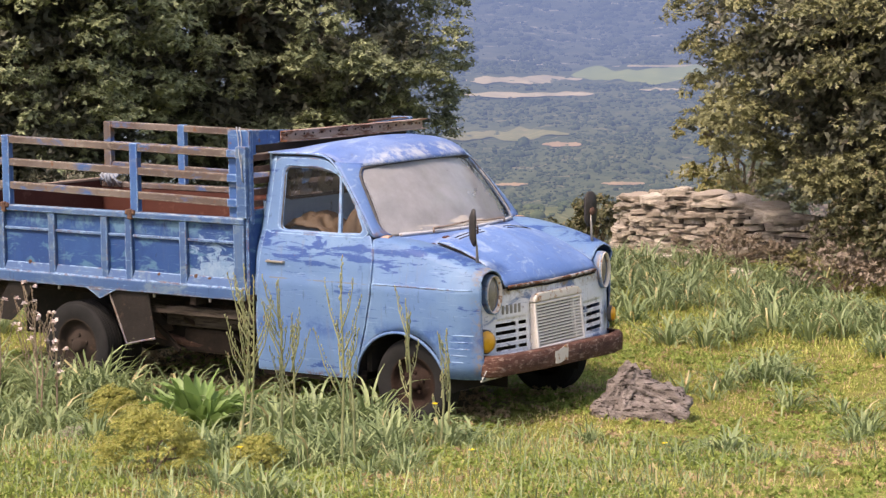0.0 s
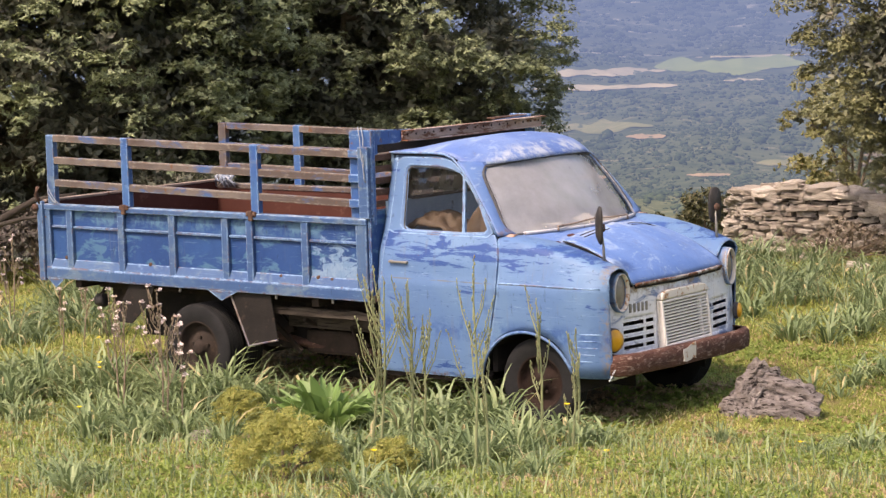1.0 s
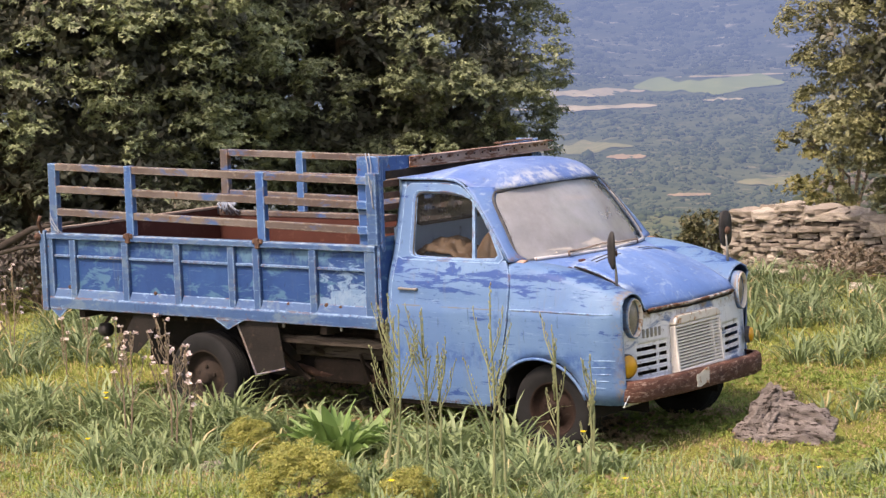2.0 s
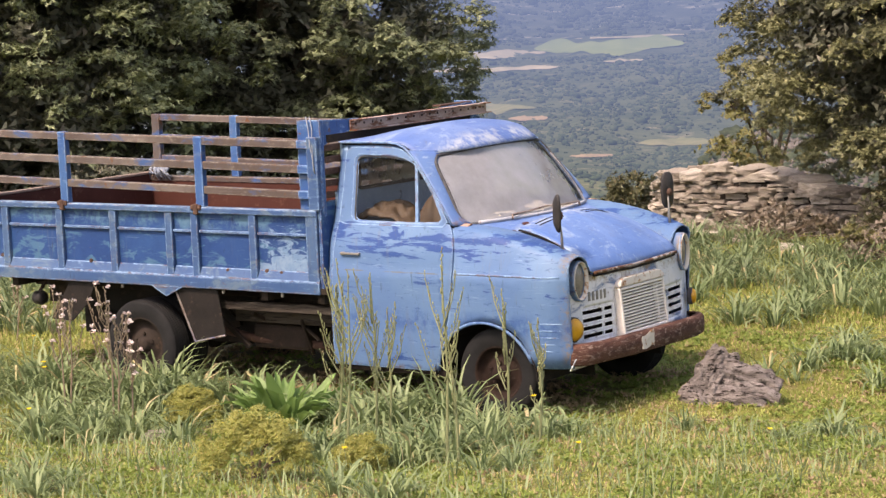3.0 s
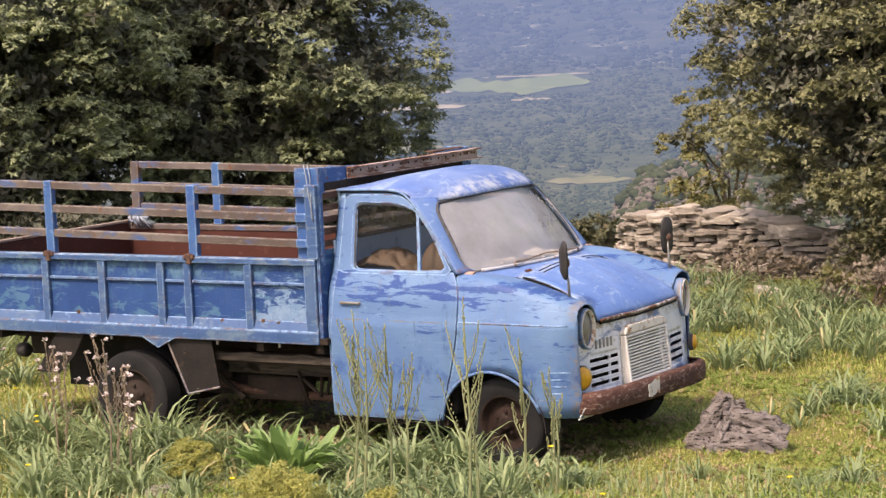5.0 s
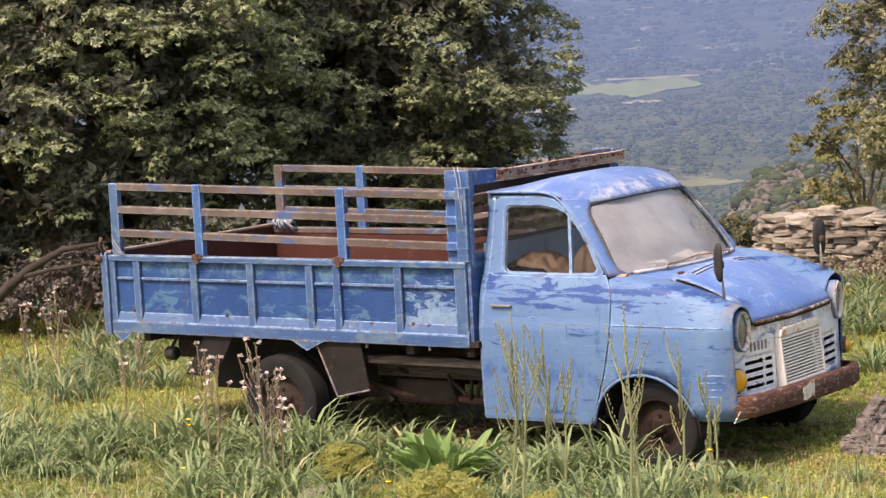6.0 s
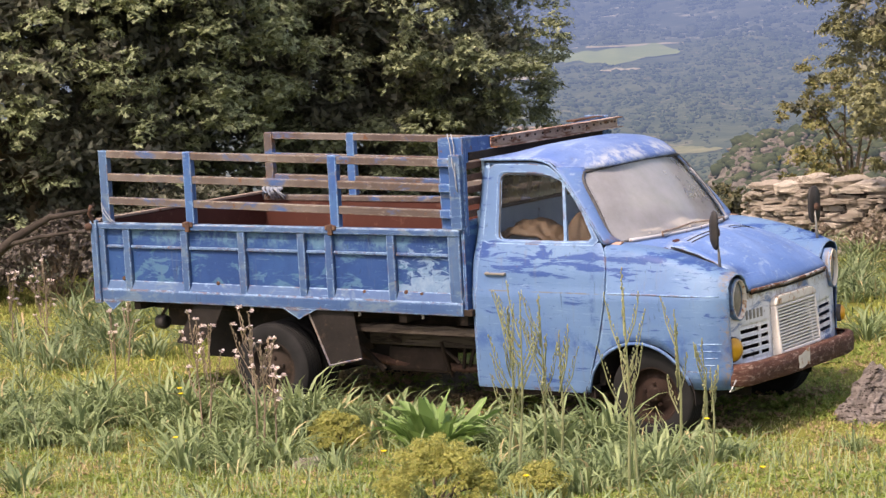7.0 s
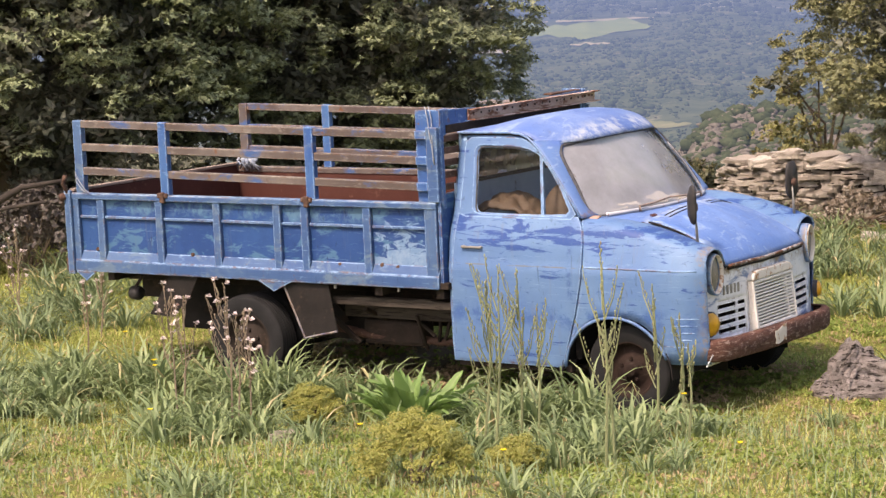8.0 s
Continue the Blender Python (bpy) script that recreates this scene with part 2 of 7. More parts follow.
CREAM = mottled("chalky_white", (0.50, 0.47, 0.42), (0.60, 0.57, 0.52), (0.30, 0.14, 0.05), 6, 0.6, relief=0.1, third=(0.52, 0.60))
AMBER = mottled("amber_lens", (0.4500, 0.2250, 0.0112), (0.5250, 0.2850, 0.0225), (0.3000, 0.1500, 0.0225), 20, 0.3, relief=0.1, spec=0.5)
SEAT = mottled("seat_vinyl", (0.052, 0.036, 0.024), (0.078, 0.055, 0.038), (0.028, 0.019, 0.013), 5, 0.65, relief=0.6)
PAPER = mottled("paper_dust", (0.55, 0.50, 0.43), (0.64, 0.59, 0.51), (0.45, 0.36, 0.27), 6, 0.9)
SEAL_GREY = mottled("dusty_rubber", (0.17, 0.18, 0.21), (0.24, 0.25, 0.28), (0.10, 0.075, 0.06), 9, 0.75)
RUBBER = mottled("window_rubber", (0.035, 0.036, 0.040), (0.07, 0.072, 0.08), (0.15, 0.155, 0.16), 12, 0.8)
CABIN = mottled("cabin_paint", (0.15, 0.24, 0.36), (0.20, 0.30, 0.43), (0.08, 0.10, 0.13), 4, 0.6)
LAMP = mottled("lamp_lens", (0.135, 0.125, 0.11), (0.19, 0.175, 0.155), (0.27, 0.25, 0.22), 16, 0.18, relief=0.1, spec=0.6)
ROPE = mottled("rope", (0.26, 0.28, 0.31), (0.17, 0.21, 0.28), (0.06, 0.13, 0.30), 18, 0.9)


def dusty_glass(name, dust, tone, clean=None, ior=1.4):
    m, nt, b = shader(name, 0.12, 0.0, 0.5)
    v = place(nt)
    b.inputs["Base Color"].default_value = (0.02, 0.022, 0.022, 1)
    film = nt.nodes.new("ShaderNodeBsdfDiffuse")
    film.inputs[0].default_value = (*tone, 1)
    clear = nt.nodes.new("ShaderNodeBsdfTransparent")
    gloss = nt.nodes.new("ShaderNodeBsdfGlossy")
    gloss.inputs["Roughness"].default_value = 0.06
    fr = nt.nodes.new("ShaderNodeFresnel")
    fr.inputs[0].default_value = ior
    m1, m2 = nt.nodes.new("ShaderNodeMixShader"), nt.nodes.new("ShaderNodeMixShader")
    f = nt.nodes.new("ShaderNodeMapRange")
    f.inputs["From Min"].default_value, f.inputs["From Max"].default_value = 0.3, 0.7
    f.inputs["To Min"].default_value, f.inputs["To Max"].default_value = dust * 0.8, min(1.0, dust * 1.2)
    nt.links.new(noisy(nt, v, 5, 6, 0.65), f.inputs[0])
    film_fac = f.outputs[0]
    if clean:   # towards one side the dust has been washed off
        sep = nt.nodes.new("ShaderNodeSeparateXYZ")
        nt.links.new(v, sep.inputs[0])
        side = total(nt, total(nt, sep.outputs[1], times(nt, noisy(nt, v, 7, 5, 0.6), 0.22)), times(nt, sep.outputs[2], 0.35))
        film_fac = times(nt, film_fac, total(nt, 1.0, step(nt, side, clean[0], clean[1], 0.92), "SUBTRACT"))
    nt.links.new(film_fac, m1.inputs[0])
    nt.links.new(clear.outputs[0], m1.inputs[1])
    nt.links.new(film.outputs[0], m1.inputs[2])
    nt.links.new(fr.outputs[0], m2.inputs[0])
    nt.links.new(m1.outputs[0], m2.inputs[1])
    nt.links.new(gloss.outputs[0], m2.inputs[2])
    nt.links.new(m2.outputs[0], nt.nodes["Material Output"].inputs[0])
    return m


SCREEN = dusty_glass("dusty_windscreen", 0.64, (0.315, 0.325, 0.350), (1.14, 1.20))
BOARD = mottled("board_rust", (0.30, 0.20, 0.155), (0.44, 0.345, 0.30), (0.15, 0.066, 0.038), 4, 0.7, stretch=(1, 0.7, 2), third=(0.50, 0.57))
CHANNEL = mottled("channel_rust", (0.1980, 0.1485, 0.1215), (0.2700, 0.2160, 0.1845), (0.1260, 0.0630, 0.0405), 5, 0.75, third=(0.56, 0.64))
PANE = dusty_glass("side_glass", 0.02, (0.2, 0.2, 0.19), ior=1.15)
BACK_PANE = dusty_glass("back_glass", 0.78, (0.105, 0.102, 0.09), ior=1.2)

STONE = per_piece("dry_stone", (0.60, 0.545, 0.485), (0.29, 0.25, 0.215), 14, relief=1.0, dist=0.02, stretch=(1, 1, 2), third=(0.36, 0.31, 0.26))
STUMP = mottled("weathered_wood", (0.34, 0.305, 0.295), (0.13, 0.112, 0.106), (0.03, 0.023, 0.02), 5, 0.95, stretch=(0.6, 2.6, 4), relief=1.0, dist=0.03, third=(0.53, 0.60))
BARK = mottled("bark", (0.09, 0.07, 0.055), (0.14, 0.115, 0.09), (0.045, 0.034, 0.026), 5, 0.95, stretch=(1, 1, 0.35), relief=0.9, dist=0.03)
# bark tone lowered to stand in for shade under the oak
SHADE_BARK = mottled("shaded_dead_bark", (0.026, 0.021, 0.018), (0.050, 0.041, 0.035), (0.014, 0.011, 0.009), 5, 0.95, stretch=(1, 1, 1))
TWIG = mottled("twig", (0.13, 0.10, 0.075), (0.18, 0.14, 0.10), (0.08, 0.06, 0.045), 8, 0.95)
OAK = leafy("oak_leaf", (0.077, 0.098, 0.061), (0.222, 0.257, 0.140), (0.30, 0.325, 0.17), 0.93, 0.6, 0.25)
# OAK tones raised to stand in for sunlight on the left crown
OAK_LIT = leafy("lit_oak_leaf", (0.097, 0.122, 0.074), (0.288, 0.330, 0.176), (0.36, 0.39, 0.21), 0.93, 0.6, 0.25)
# darker leaf colour standing in for shade inside and under the crowns
OAK_SHADED = leafy("shaded_leaf", (0.066, 0.070, 0.053), (0.126, 0.134, 0.092), (0.13, 0.112, 0.085), 0.9, 0.8, 0.25)
OAK_WARM = leafy("warm_leaf", (0.095, 0.102, 0.056), (0.225, 0.232, 0.117), (0.30, 0.27, 0.14), 0.93, 0.8, 0.3)
SCRUB = leafy("scrub_leaf", (0.045, 0.052, 0.026), (0.10, 0.10, 0.048), (0.14, 0.11, 0.06), 0.90, 1.2)
YELLOW_LEAF = leafy("yellow_leaf", (0.1035, 0.1080, 0.0405), (0.1935, 0.1845, 0.0675), (0.2160, 0.1620, 0.0720), 0.90, 1.0)
# dry-twig tones darkened to stand in for the oak's shade
SHADE_BRUSH = leafy("shaded_brushwood", (0.045, 0.038, 0.034), (0.085, 0.070, 0.062), (0.05, 0.055, 0.034), 0.80, 1.0, 0.1)
DRY = leafy("dry_twigs", (0.12, 0.095, 0.072), (0.19, 0.15, 0.115), (0.09, 0.085, 0.05), 0.80, 1.0, 0.1)
BLADE = leafy("strap_leaf", (0.088, 0.142, 0.062), (0.275, 0.340, 0.160), (0.44, 0.36, 0.20), 0.955, 1.5, 0.30)
BLADE_DEEP = leafy("deep_strap_leaf", (0.066, 0.110, 0.052), (0.215, 0.275, 0.135), (0.42, 0.33, 0.18), 0.93, 1.5, 0.3)
TURF = leafy("turf_blade", (0.16, 0.21, 0.05), (0.45, 0.48, 0.16), (0.52, 0.41, 0.22), 0.85, 1.1, 0.45, rough=0.7, spec=0.15)
WEED = leafy("weed_leaf", (0.13, 0.20, 0.045), (0.27, 0.34, 0.09), (0.36, 0.30, 0.14), 0.92, 1.6, 0.4, rough=0.6, spec=0.2)
STRAW = leafy("dry_grass", (0.28, 0.20, 0.12), (0.42, 0.33, 0.20), (0.22, 0.15, 0.09), 0.85, 1.6, 0.3, rough=0.8, spec=0.1)
CUSHION = leafy("cushion_leaf", (0.26, 0.285, 0.078), (0.44, 0.44, 0.135), (0.40, 0.31, 0.11), 0.90, 2.0, 0.45)
BROAD = leafy("broad_leaf", (0.072, 0.150, 0.040), (0.200, 0.315, 0.095), (0.27, 0.36, 0.13), 0.9, 2.0, 0.35)
STALK = leafy("stalk_green", (0.185, 0.210, 0.105), (0.265, 0.285, 0.150), (0.1950, 0.1575, 0.0900), 0.85, 2.0, 0.2)
STALK_DRY = leafy("stalk_dry", (0.20, 0.155, 0.11), (0.28, 0.22, 0.16), (0.19, 0.18, 0.10), 0.70, 2.0, 0.2)
PETAL = leafy("petal", (0.66, 0.55, 0.53), (0.78, 0.71, 0.69), (0.50, 0.34, 0.31), 0.88, 2.0, 0.35)
BUTTERCUP = leafy("yellow_petal", (0.75, 0.55, 0.02), (0.85, 0.66, 0.03), (0.7, 0.5, 0.02), 0.9, 2.0, 0.3)


def soil():
    m, nt, b = shader("meadow_ground", 0.95, 0.0, 0.1)
    v = place(nt)
    c = blend(nt, step(nt, noisy(nt, v, 0.55, 6, 0.6), 0.35, 0.65), (0.155, 0.175, 0.040), (0.20, 0.20, 0.055))
    c = blend(nt, step(nt, noisy(nt, v, 1.7, 6, 0.65), 0.58, 0.72), c, (0.20, 0.145, 0.085))
    c = blend(nt, step(nt, noisy(nt, v, 14, 5, 0.7), 0.45, 0.75, 0.6), c, (0.075, 0.075, 0.022))
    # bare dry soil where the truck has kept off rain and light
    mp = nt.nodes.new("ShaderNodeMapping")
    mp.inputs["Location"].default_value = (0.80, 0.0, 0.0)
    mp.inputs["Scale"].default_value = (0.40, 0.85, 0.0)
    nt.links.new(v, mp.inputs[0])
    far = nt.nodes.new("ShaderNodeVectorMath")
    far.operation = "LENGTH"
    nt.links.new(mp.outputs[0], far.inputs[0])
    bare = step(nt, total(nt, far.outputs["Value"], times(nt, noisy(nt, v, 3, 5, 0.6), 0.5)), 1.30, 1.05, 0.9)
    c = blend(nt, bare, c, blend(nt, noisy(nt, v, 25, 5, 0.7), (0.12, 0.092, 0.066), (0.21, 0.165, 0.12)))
    nt.links.new(c, b.inputs["Base Color"])
    bump(nt, b, noisy(nt, v, 18, 6, 0.7), 0.8, 0.05)
    return m


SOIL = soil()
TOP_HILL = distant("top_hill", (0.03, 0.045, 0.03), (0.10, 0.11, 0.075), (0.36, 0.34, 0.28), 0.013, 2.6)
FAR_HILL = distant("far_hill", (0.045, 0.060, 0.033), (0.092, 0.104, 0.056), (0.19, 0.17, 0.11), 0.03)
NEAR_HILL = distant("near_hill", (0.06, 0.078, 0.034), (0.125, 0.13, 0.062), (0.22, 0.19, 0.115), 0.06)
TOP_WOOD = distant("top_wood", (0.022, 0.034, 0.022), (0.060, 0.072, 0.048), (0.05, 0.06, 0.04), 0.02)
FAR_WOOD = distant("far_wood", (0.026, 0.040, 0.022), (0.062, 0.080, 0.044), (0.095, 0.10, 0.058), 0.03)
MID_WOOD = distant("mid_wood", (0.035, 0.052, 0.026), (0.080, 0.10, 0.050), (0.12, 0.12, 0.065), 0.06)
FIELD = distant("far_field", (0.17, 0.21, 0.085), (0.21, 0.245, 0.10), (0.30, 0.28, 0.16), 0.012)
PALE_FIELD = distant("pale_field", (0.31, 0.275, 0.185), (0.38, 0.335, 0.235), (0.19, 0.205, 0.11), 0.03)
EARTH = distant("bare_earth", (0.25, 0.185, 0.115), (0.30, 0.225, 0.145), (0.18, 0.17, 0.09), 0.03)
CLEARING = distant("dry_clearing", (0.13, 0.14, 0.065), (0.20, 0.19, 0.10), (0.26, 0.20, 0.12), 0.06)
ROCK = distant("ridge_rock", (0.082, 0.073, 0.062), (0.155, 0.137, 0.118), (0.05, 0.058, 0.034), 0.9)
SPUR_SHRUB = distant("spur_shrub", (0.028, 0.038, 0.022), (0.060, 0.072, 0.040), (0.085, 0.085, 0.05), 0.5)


# ---- building helpers ----
def mesh_of(bm, name, smooth=False):
    me = bpy.data.meshes.new(name)
    bm.normal_update()
    bm.to_mesh(me)
    bm.free()
    if smooth:
        for p in me.polygons:
            p.use_smooth = True
    return me


def part(name, bm, material, parent, label="", bevel=0.0, thick=0.0, smooth=False):
    ob = new(name, mesh_of(bm, name, smooth))
    ob.data.materials.append(material)
    ob.parent = parent
    if thick:
        md = ob.modifiers.new("thickness", "SOLIDIFY")
        md.thickness, md.offset = thick, 0.0
    if bevel:
        md = ob.modifiers.new("edge", "BEVEL")
        md.width, md.segments, md.limit_method = bevel, 2, "ANGLE"
    if label:
        tagged(ob, label)
    return ob


def thing(name, label, category, group="", at=(0, 0, 0), kind=""):
    ob = new(name)
    ob.empty_display_size = 0.1
    ob.matrix_basis = Matrix.Translation(at)
    return tagged(ob, label, category, group, kind)


def box(bm, x0, x1, y0, y1, z0, z1, m=None):
    vs = [bm.verts.new((x, y, z)) for x in (x0, x1) for y in (y0, y1) for z in (z0, z1)]
    for f in ((0, 1, 3, 2), (4, 6, 7, 5), (0, 4, 5, 1), (2, 3, 7, 6), (0, 2, 6, 4), (1, 5, 7, 3)):
        bm.faces.new([vs[k] for k in f])
    if m is not None:
        for v in vs:
            v.co = m @ v.co
    return vs


def bar(bm, a, b, w, h, up=(0, 0, 1)):
    """A square bar from a to b, w wide across and h high."""
    a, b = Vector(a), Vector(b)
    d = (b - a).normalized()
    s = d.cross(Vector(up)).normalized()
    u = s.cross(d)
    m = Matrix((s, d, u)).transposed().to_4x4()
    m.translation = a
    return box(bm, -w / 2, w / 2, 0, (b - a).length, -h / 2, h / 2, m)


def tube(bm, pts, radii, seg=8, close=True):
    """A round tube along points."""
    pts = [Vector(p) for p in pts]
    if not hasattr(radii, "__len__"):
        radii = [radii] * len(pts)
    rings = []
    for i, p in enumerate(pts):
        d = (pts[min(i + 1, len(pts) - 1)] - pts[max(i - 1, 0)]).normalized()
        s = d.cross(Vector((0.13, 0.21, 0.97))).normalized()
        u = s.cross(d)
        rings.append([bm.verts.new(p + (s * math.cos(k * 2 * math.pi / seg) + u * math.sin(k * 2 * math.pi / seg)) * radii[i]) for k in range(seg)])
    for a, b in zip(rings, rings[1:]):
        for k in range(seg):
            bm.faces.new((a[k], a[(k + 1) % seg], b[(k + 1) % seg], b[k]))
    if close:
        bm.faces.new(rings[0][::-1])
        bm.faces.new(rings[-1])


def grid(bm, nu, nv, f):
    """A sheet of nu x nv points from f(u, v), u and v in 0..1."""
    vs = [[bm.verts.new(f(i / (nu - 1), j / (nv - 1))) for j in range(nv)] for i in range(nu)]
    for i in range(nu - 1):
        for j in range(nv - 1):
            bm.faces.new((vs[i][j], vs[i + 1][j], vs[i + 1][j + 1], vs[i][j + 1]))
    return vs


def turned(bm, profile, seg=32, axis="y", centre=(0, 0, 0)):
    """Turns a profile of (radius, along) round an axis through centre."""
    rings = []
    for r, a in profile:
        ring = []
        for k in range(seg):
            c, s = math.cos(2 * math.pi * k / seg) * r, math.sin(2 * math.pi * k / seg) * r
            p = {"y": (c, a, s), "x": (a, c, s), "z": (c, s, a)}[axis]
            ring.append(bm.verts.new(Vector(p) + Vector(centre)))
        rings.append(ring)
    for a, b in zip(rings, rings[1:]):
        for k in range(seg):
            bm.faces.new((a[k], a[(k + 1) % seg], b[(k + 1) % seg], b[k]))
    return rings


def lerp(table, x):
    return float(np.interp(x, [a for a, _ in table], [b for _, b in table]))


def quick_mesh(name, verts, faces, material):
    """A mesh from arrays: verts (n, 3), faces (m, k)."""
    me = bpy.data.meshes.new(name)
    verts, faces = np.asarray(verts, np.float32), np.asarray(faces, np.int32)
    n, k = faces.shape
    me.vertices.add(len(verts))
    me.vertices.foreach_set("co", verts.ravel())
    me.loops.add(n * k)
    me.loops.foreach_set("vertex_index", faces.ravel())
    me.polygons.add(n)
    me.polygons.foreach_set("loop_start", np.arange(0, n * k, k, dtype=np.int32))
    me.update(calc_edges=True)
    me.materials.append(material)
    return me


# ---- ground and distance ----
EYE = Vector((8.0, -13.4, 3.0))
FALL = ((0, 0.0), (9.5, 0.0), (14, -0.9), (30, -4.5), (60, -9.5), (150, -24), (300, -40), (600, -62), (900, -80), (1500, -100), (4600, -110))
RISE = ((60, -8.3), (150, -7.3), (300, -5.9), (600, -4.3), (800, -3.4), (1100, -2.35), (1600, -1.4), (2300, 0.6), (3200, 3.6), (3900, 5.0))


def meadow(x, y):
    """The height of the ground: level at the truck, rising to the near slope, falling to the valley behind the wall."""
    s = 0.5 * (x + 0.5) - 0.86 * (y + 1.3)
    z = 0.105 * (max(0.0, s) ** 2 / (max(0.0, s) + 0.6)) if s < 40 else 4.2
    away = -0.574 * x + 0.819 * y
    z += lerp(FALL, away)
    z += 0.10 * math.exp(-((y - 7.0) / 3.0) ** 2) * (1 if x > -6 else 0.4)
    z += 0.05 * noise.noise((x * 0.7, y * 0.7, 0.0)) + 0.02 * noise.noise((x * 2.3, y * 2.3, 3.0))
    return z


def build_ground():
    bm = bmesh.new()
    angles = np.concatenate([np.linspace(105, 150, 150), np.linspace(150, 465, 190)[1:-1]])
    radii = np.concatenate([np.linspace(0.05, 26, 120), np.geomspace(26.5, 4600, 70)])
    rings = []
    for r in radii:
        rings.append([bm.verts.new((0.5 + r * math.cos(radians(a)), -1 + r * math.sin(radians(a)), meadow(0.5 + r * math.cos(radians(a)), -1 + r * math.sin(radians(a))) - (4 if r > 70 else 0))) for a in angles])
    for a, b in zip(rings, rings[1:]):
        for k in range(len(angles)):
            q = (k + 1) % len(angles)
            bm.faces.new((a[k], b[k], b[q], a[q]))
    bm.faces.new(rings[0])
    ob = new("ground", mesh_of(bm, "ground", True))
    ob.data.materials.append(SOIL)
    tagged(ob, "grassy meadow with bare earth patches, sloping to a valley", "ground", kind="structure")


def far_point(az, r):
    """A place on the far slopes by its bearing and distance from the viewpoint."""
    el = lerp(RISE, r) + 0.35 * noise.noise((az * 0.35, math.log(r) * 3.0, 2.0)) + 0.10 * noise.noise((az * 1.7, math.log(r) * 9, 7.0))
    el += 0.5 * min(1.0, max(0.0, (r - 1500) / 1500)) * noise.noise((az * 0.2, 1.0, 4.0)) * 2
    return Vector((EYE.x + r * math.cos(radians(az)), EYE.y + r * math.sin(radians(az)), EYE.z + r * math.tan(radians(el))))


def build_hills():
    bm = bmesh.new()
    rs = np.geomspace(70, 3900, 180)
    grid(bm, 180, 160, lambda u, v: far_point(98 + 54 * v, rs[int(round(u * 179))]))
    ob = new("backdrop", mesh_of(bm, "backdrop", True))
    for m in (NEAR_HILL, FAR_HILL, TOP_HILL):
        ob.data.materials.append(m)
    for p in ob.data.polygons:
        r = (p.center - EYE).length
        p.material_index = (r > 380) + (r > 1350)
    tagged(ob, "hazy blue-green wooded hillsides across the valley", "hillside", kind="structure")


def build_field(az0, az1, el_mid, tall, material, label, seed):
    """A field on the far slope: a tongue of land with uneven edges."""
    def f(u, v):
        az = az0 + (az1 - az0) * u
        wide = math.sin(math.pi * min(1, max(0, u))) ** 0.5 * tall * (0.8 + 0.5 * noise.noise((u * 4 + seed, 1, 2)) + 0.5 * noise.noise((u * 9, seed, 5 + 2 * round(v))))
        el = el_mid + (0.25 * tall * noise.noise((u * 3, seed, 0))) + (v - 0.5) * wide
        lo, hi = 70.0, 3800.0
        for _ in range(30):
            mid = (lo * hi) ** 0.5
            p = far_point(az, mid)
            if (p.z - EYE.z) / mid < math.tan(radians(el)):
                lo = mid
            else:
                hi = mid
        p = far_point(az, lo)
        back = (EYE - p).normalized()
        return p + back * lo * 0.007
    bm = bmesh.new()
    grid(bm, 64, 6, f)
    ob = new("field", mesh_of(bm, "field", True))
    ob.data.materials.append(material)
    tagged(ob, label, "field", "far fields", "structure")


ICO = bmesh.new()
bmesh.ops.create_icosphere(ICO, subdivisions=1, radius=1.0)
ICO_V = np.array([v.co[:] for v in ICO.verts])
ICO_F = np.array([[v.index for v in f.verts] for f in ICO.faces])
ICO.free()


def build_far_woods(name, count, r0, r1, size, material, label, az=(100, 150), keep=0.0, seed=1):
    rng = np.random.default_rng(seed)
    vs, fs = [], []
    n = 0
    while n < count:
        a = rng.uniform(*az)
        r = math.exp(rng.uniform(math.log(r0), math.log(r1)))
        if noise.noise((a * 1.1, math.log(r) * 5.5, 9.0 + seed)) < keep + rng.uniform(-0.6, 0.45):
            continue
        p = far_point(a, r)
        el = math.degrees(math.atan((p.z - EYE.z) / r))
        if any(a0 < a < a1 and abs(el - e) < 0.5 * tall + 0.03 for a0, a1, e, tall in FIELDS):
            continue
        s = size * 0.001 * r * math.exp(rng.normal(-0.15, 0.42))
        v = ICO_V * (1 + rng.uniform(-0.22, 0.22, (len(ICO_V), 1))) * (s * rng.uniform(0.9, 1.8), s * rng.uniform(0.9, 1.8), s * rng.uniform(0.6, 1.1))
        vs.append(v + (p.x, p.y, p.z + s * 0.35))
        fs.append(ICO_F + n * len(ICO_V))
        n += 1
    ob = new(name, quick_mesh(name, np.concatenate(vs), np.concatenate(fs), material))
    tagged(ob, label, "woodland", kind="stuff")


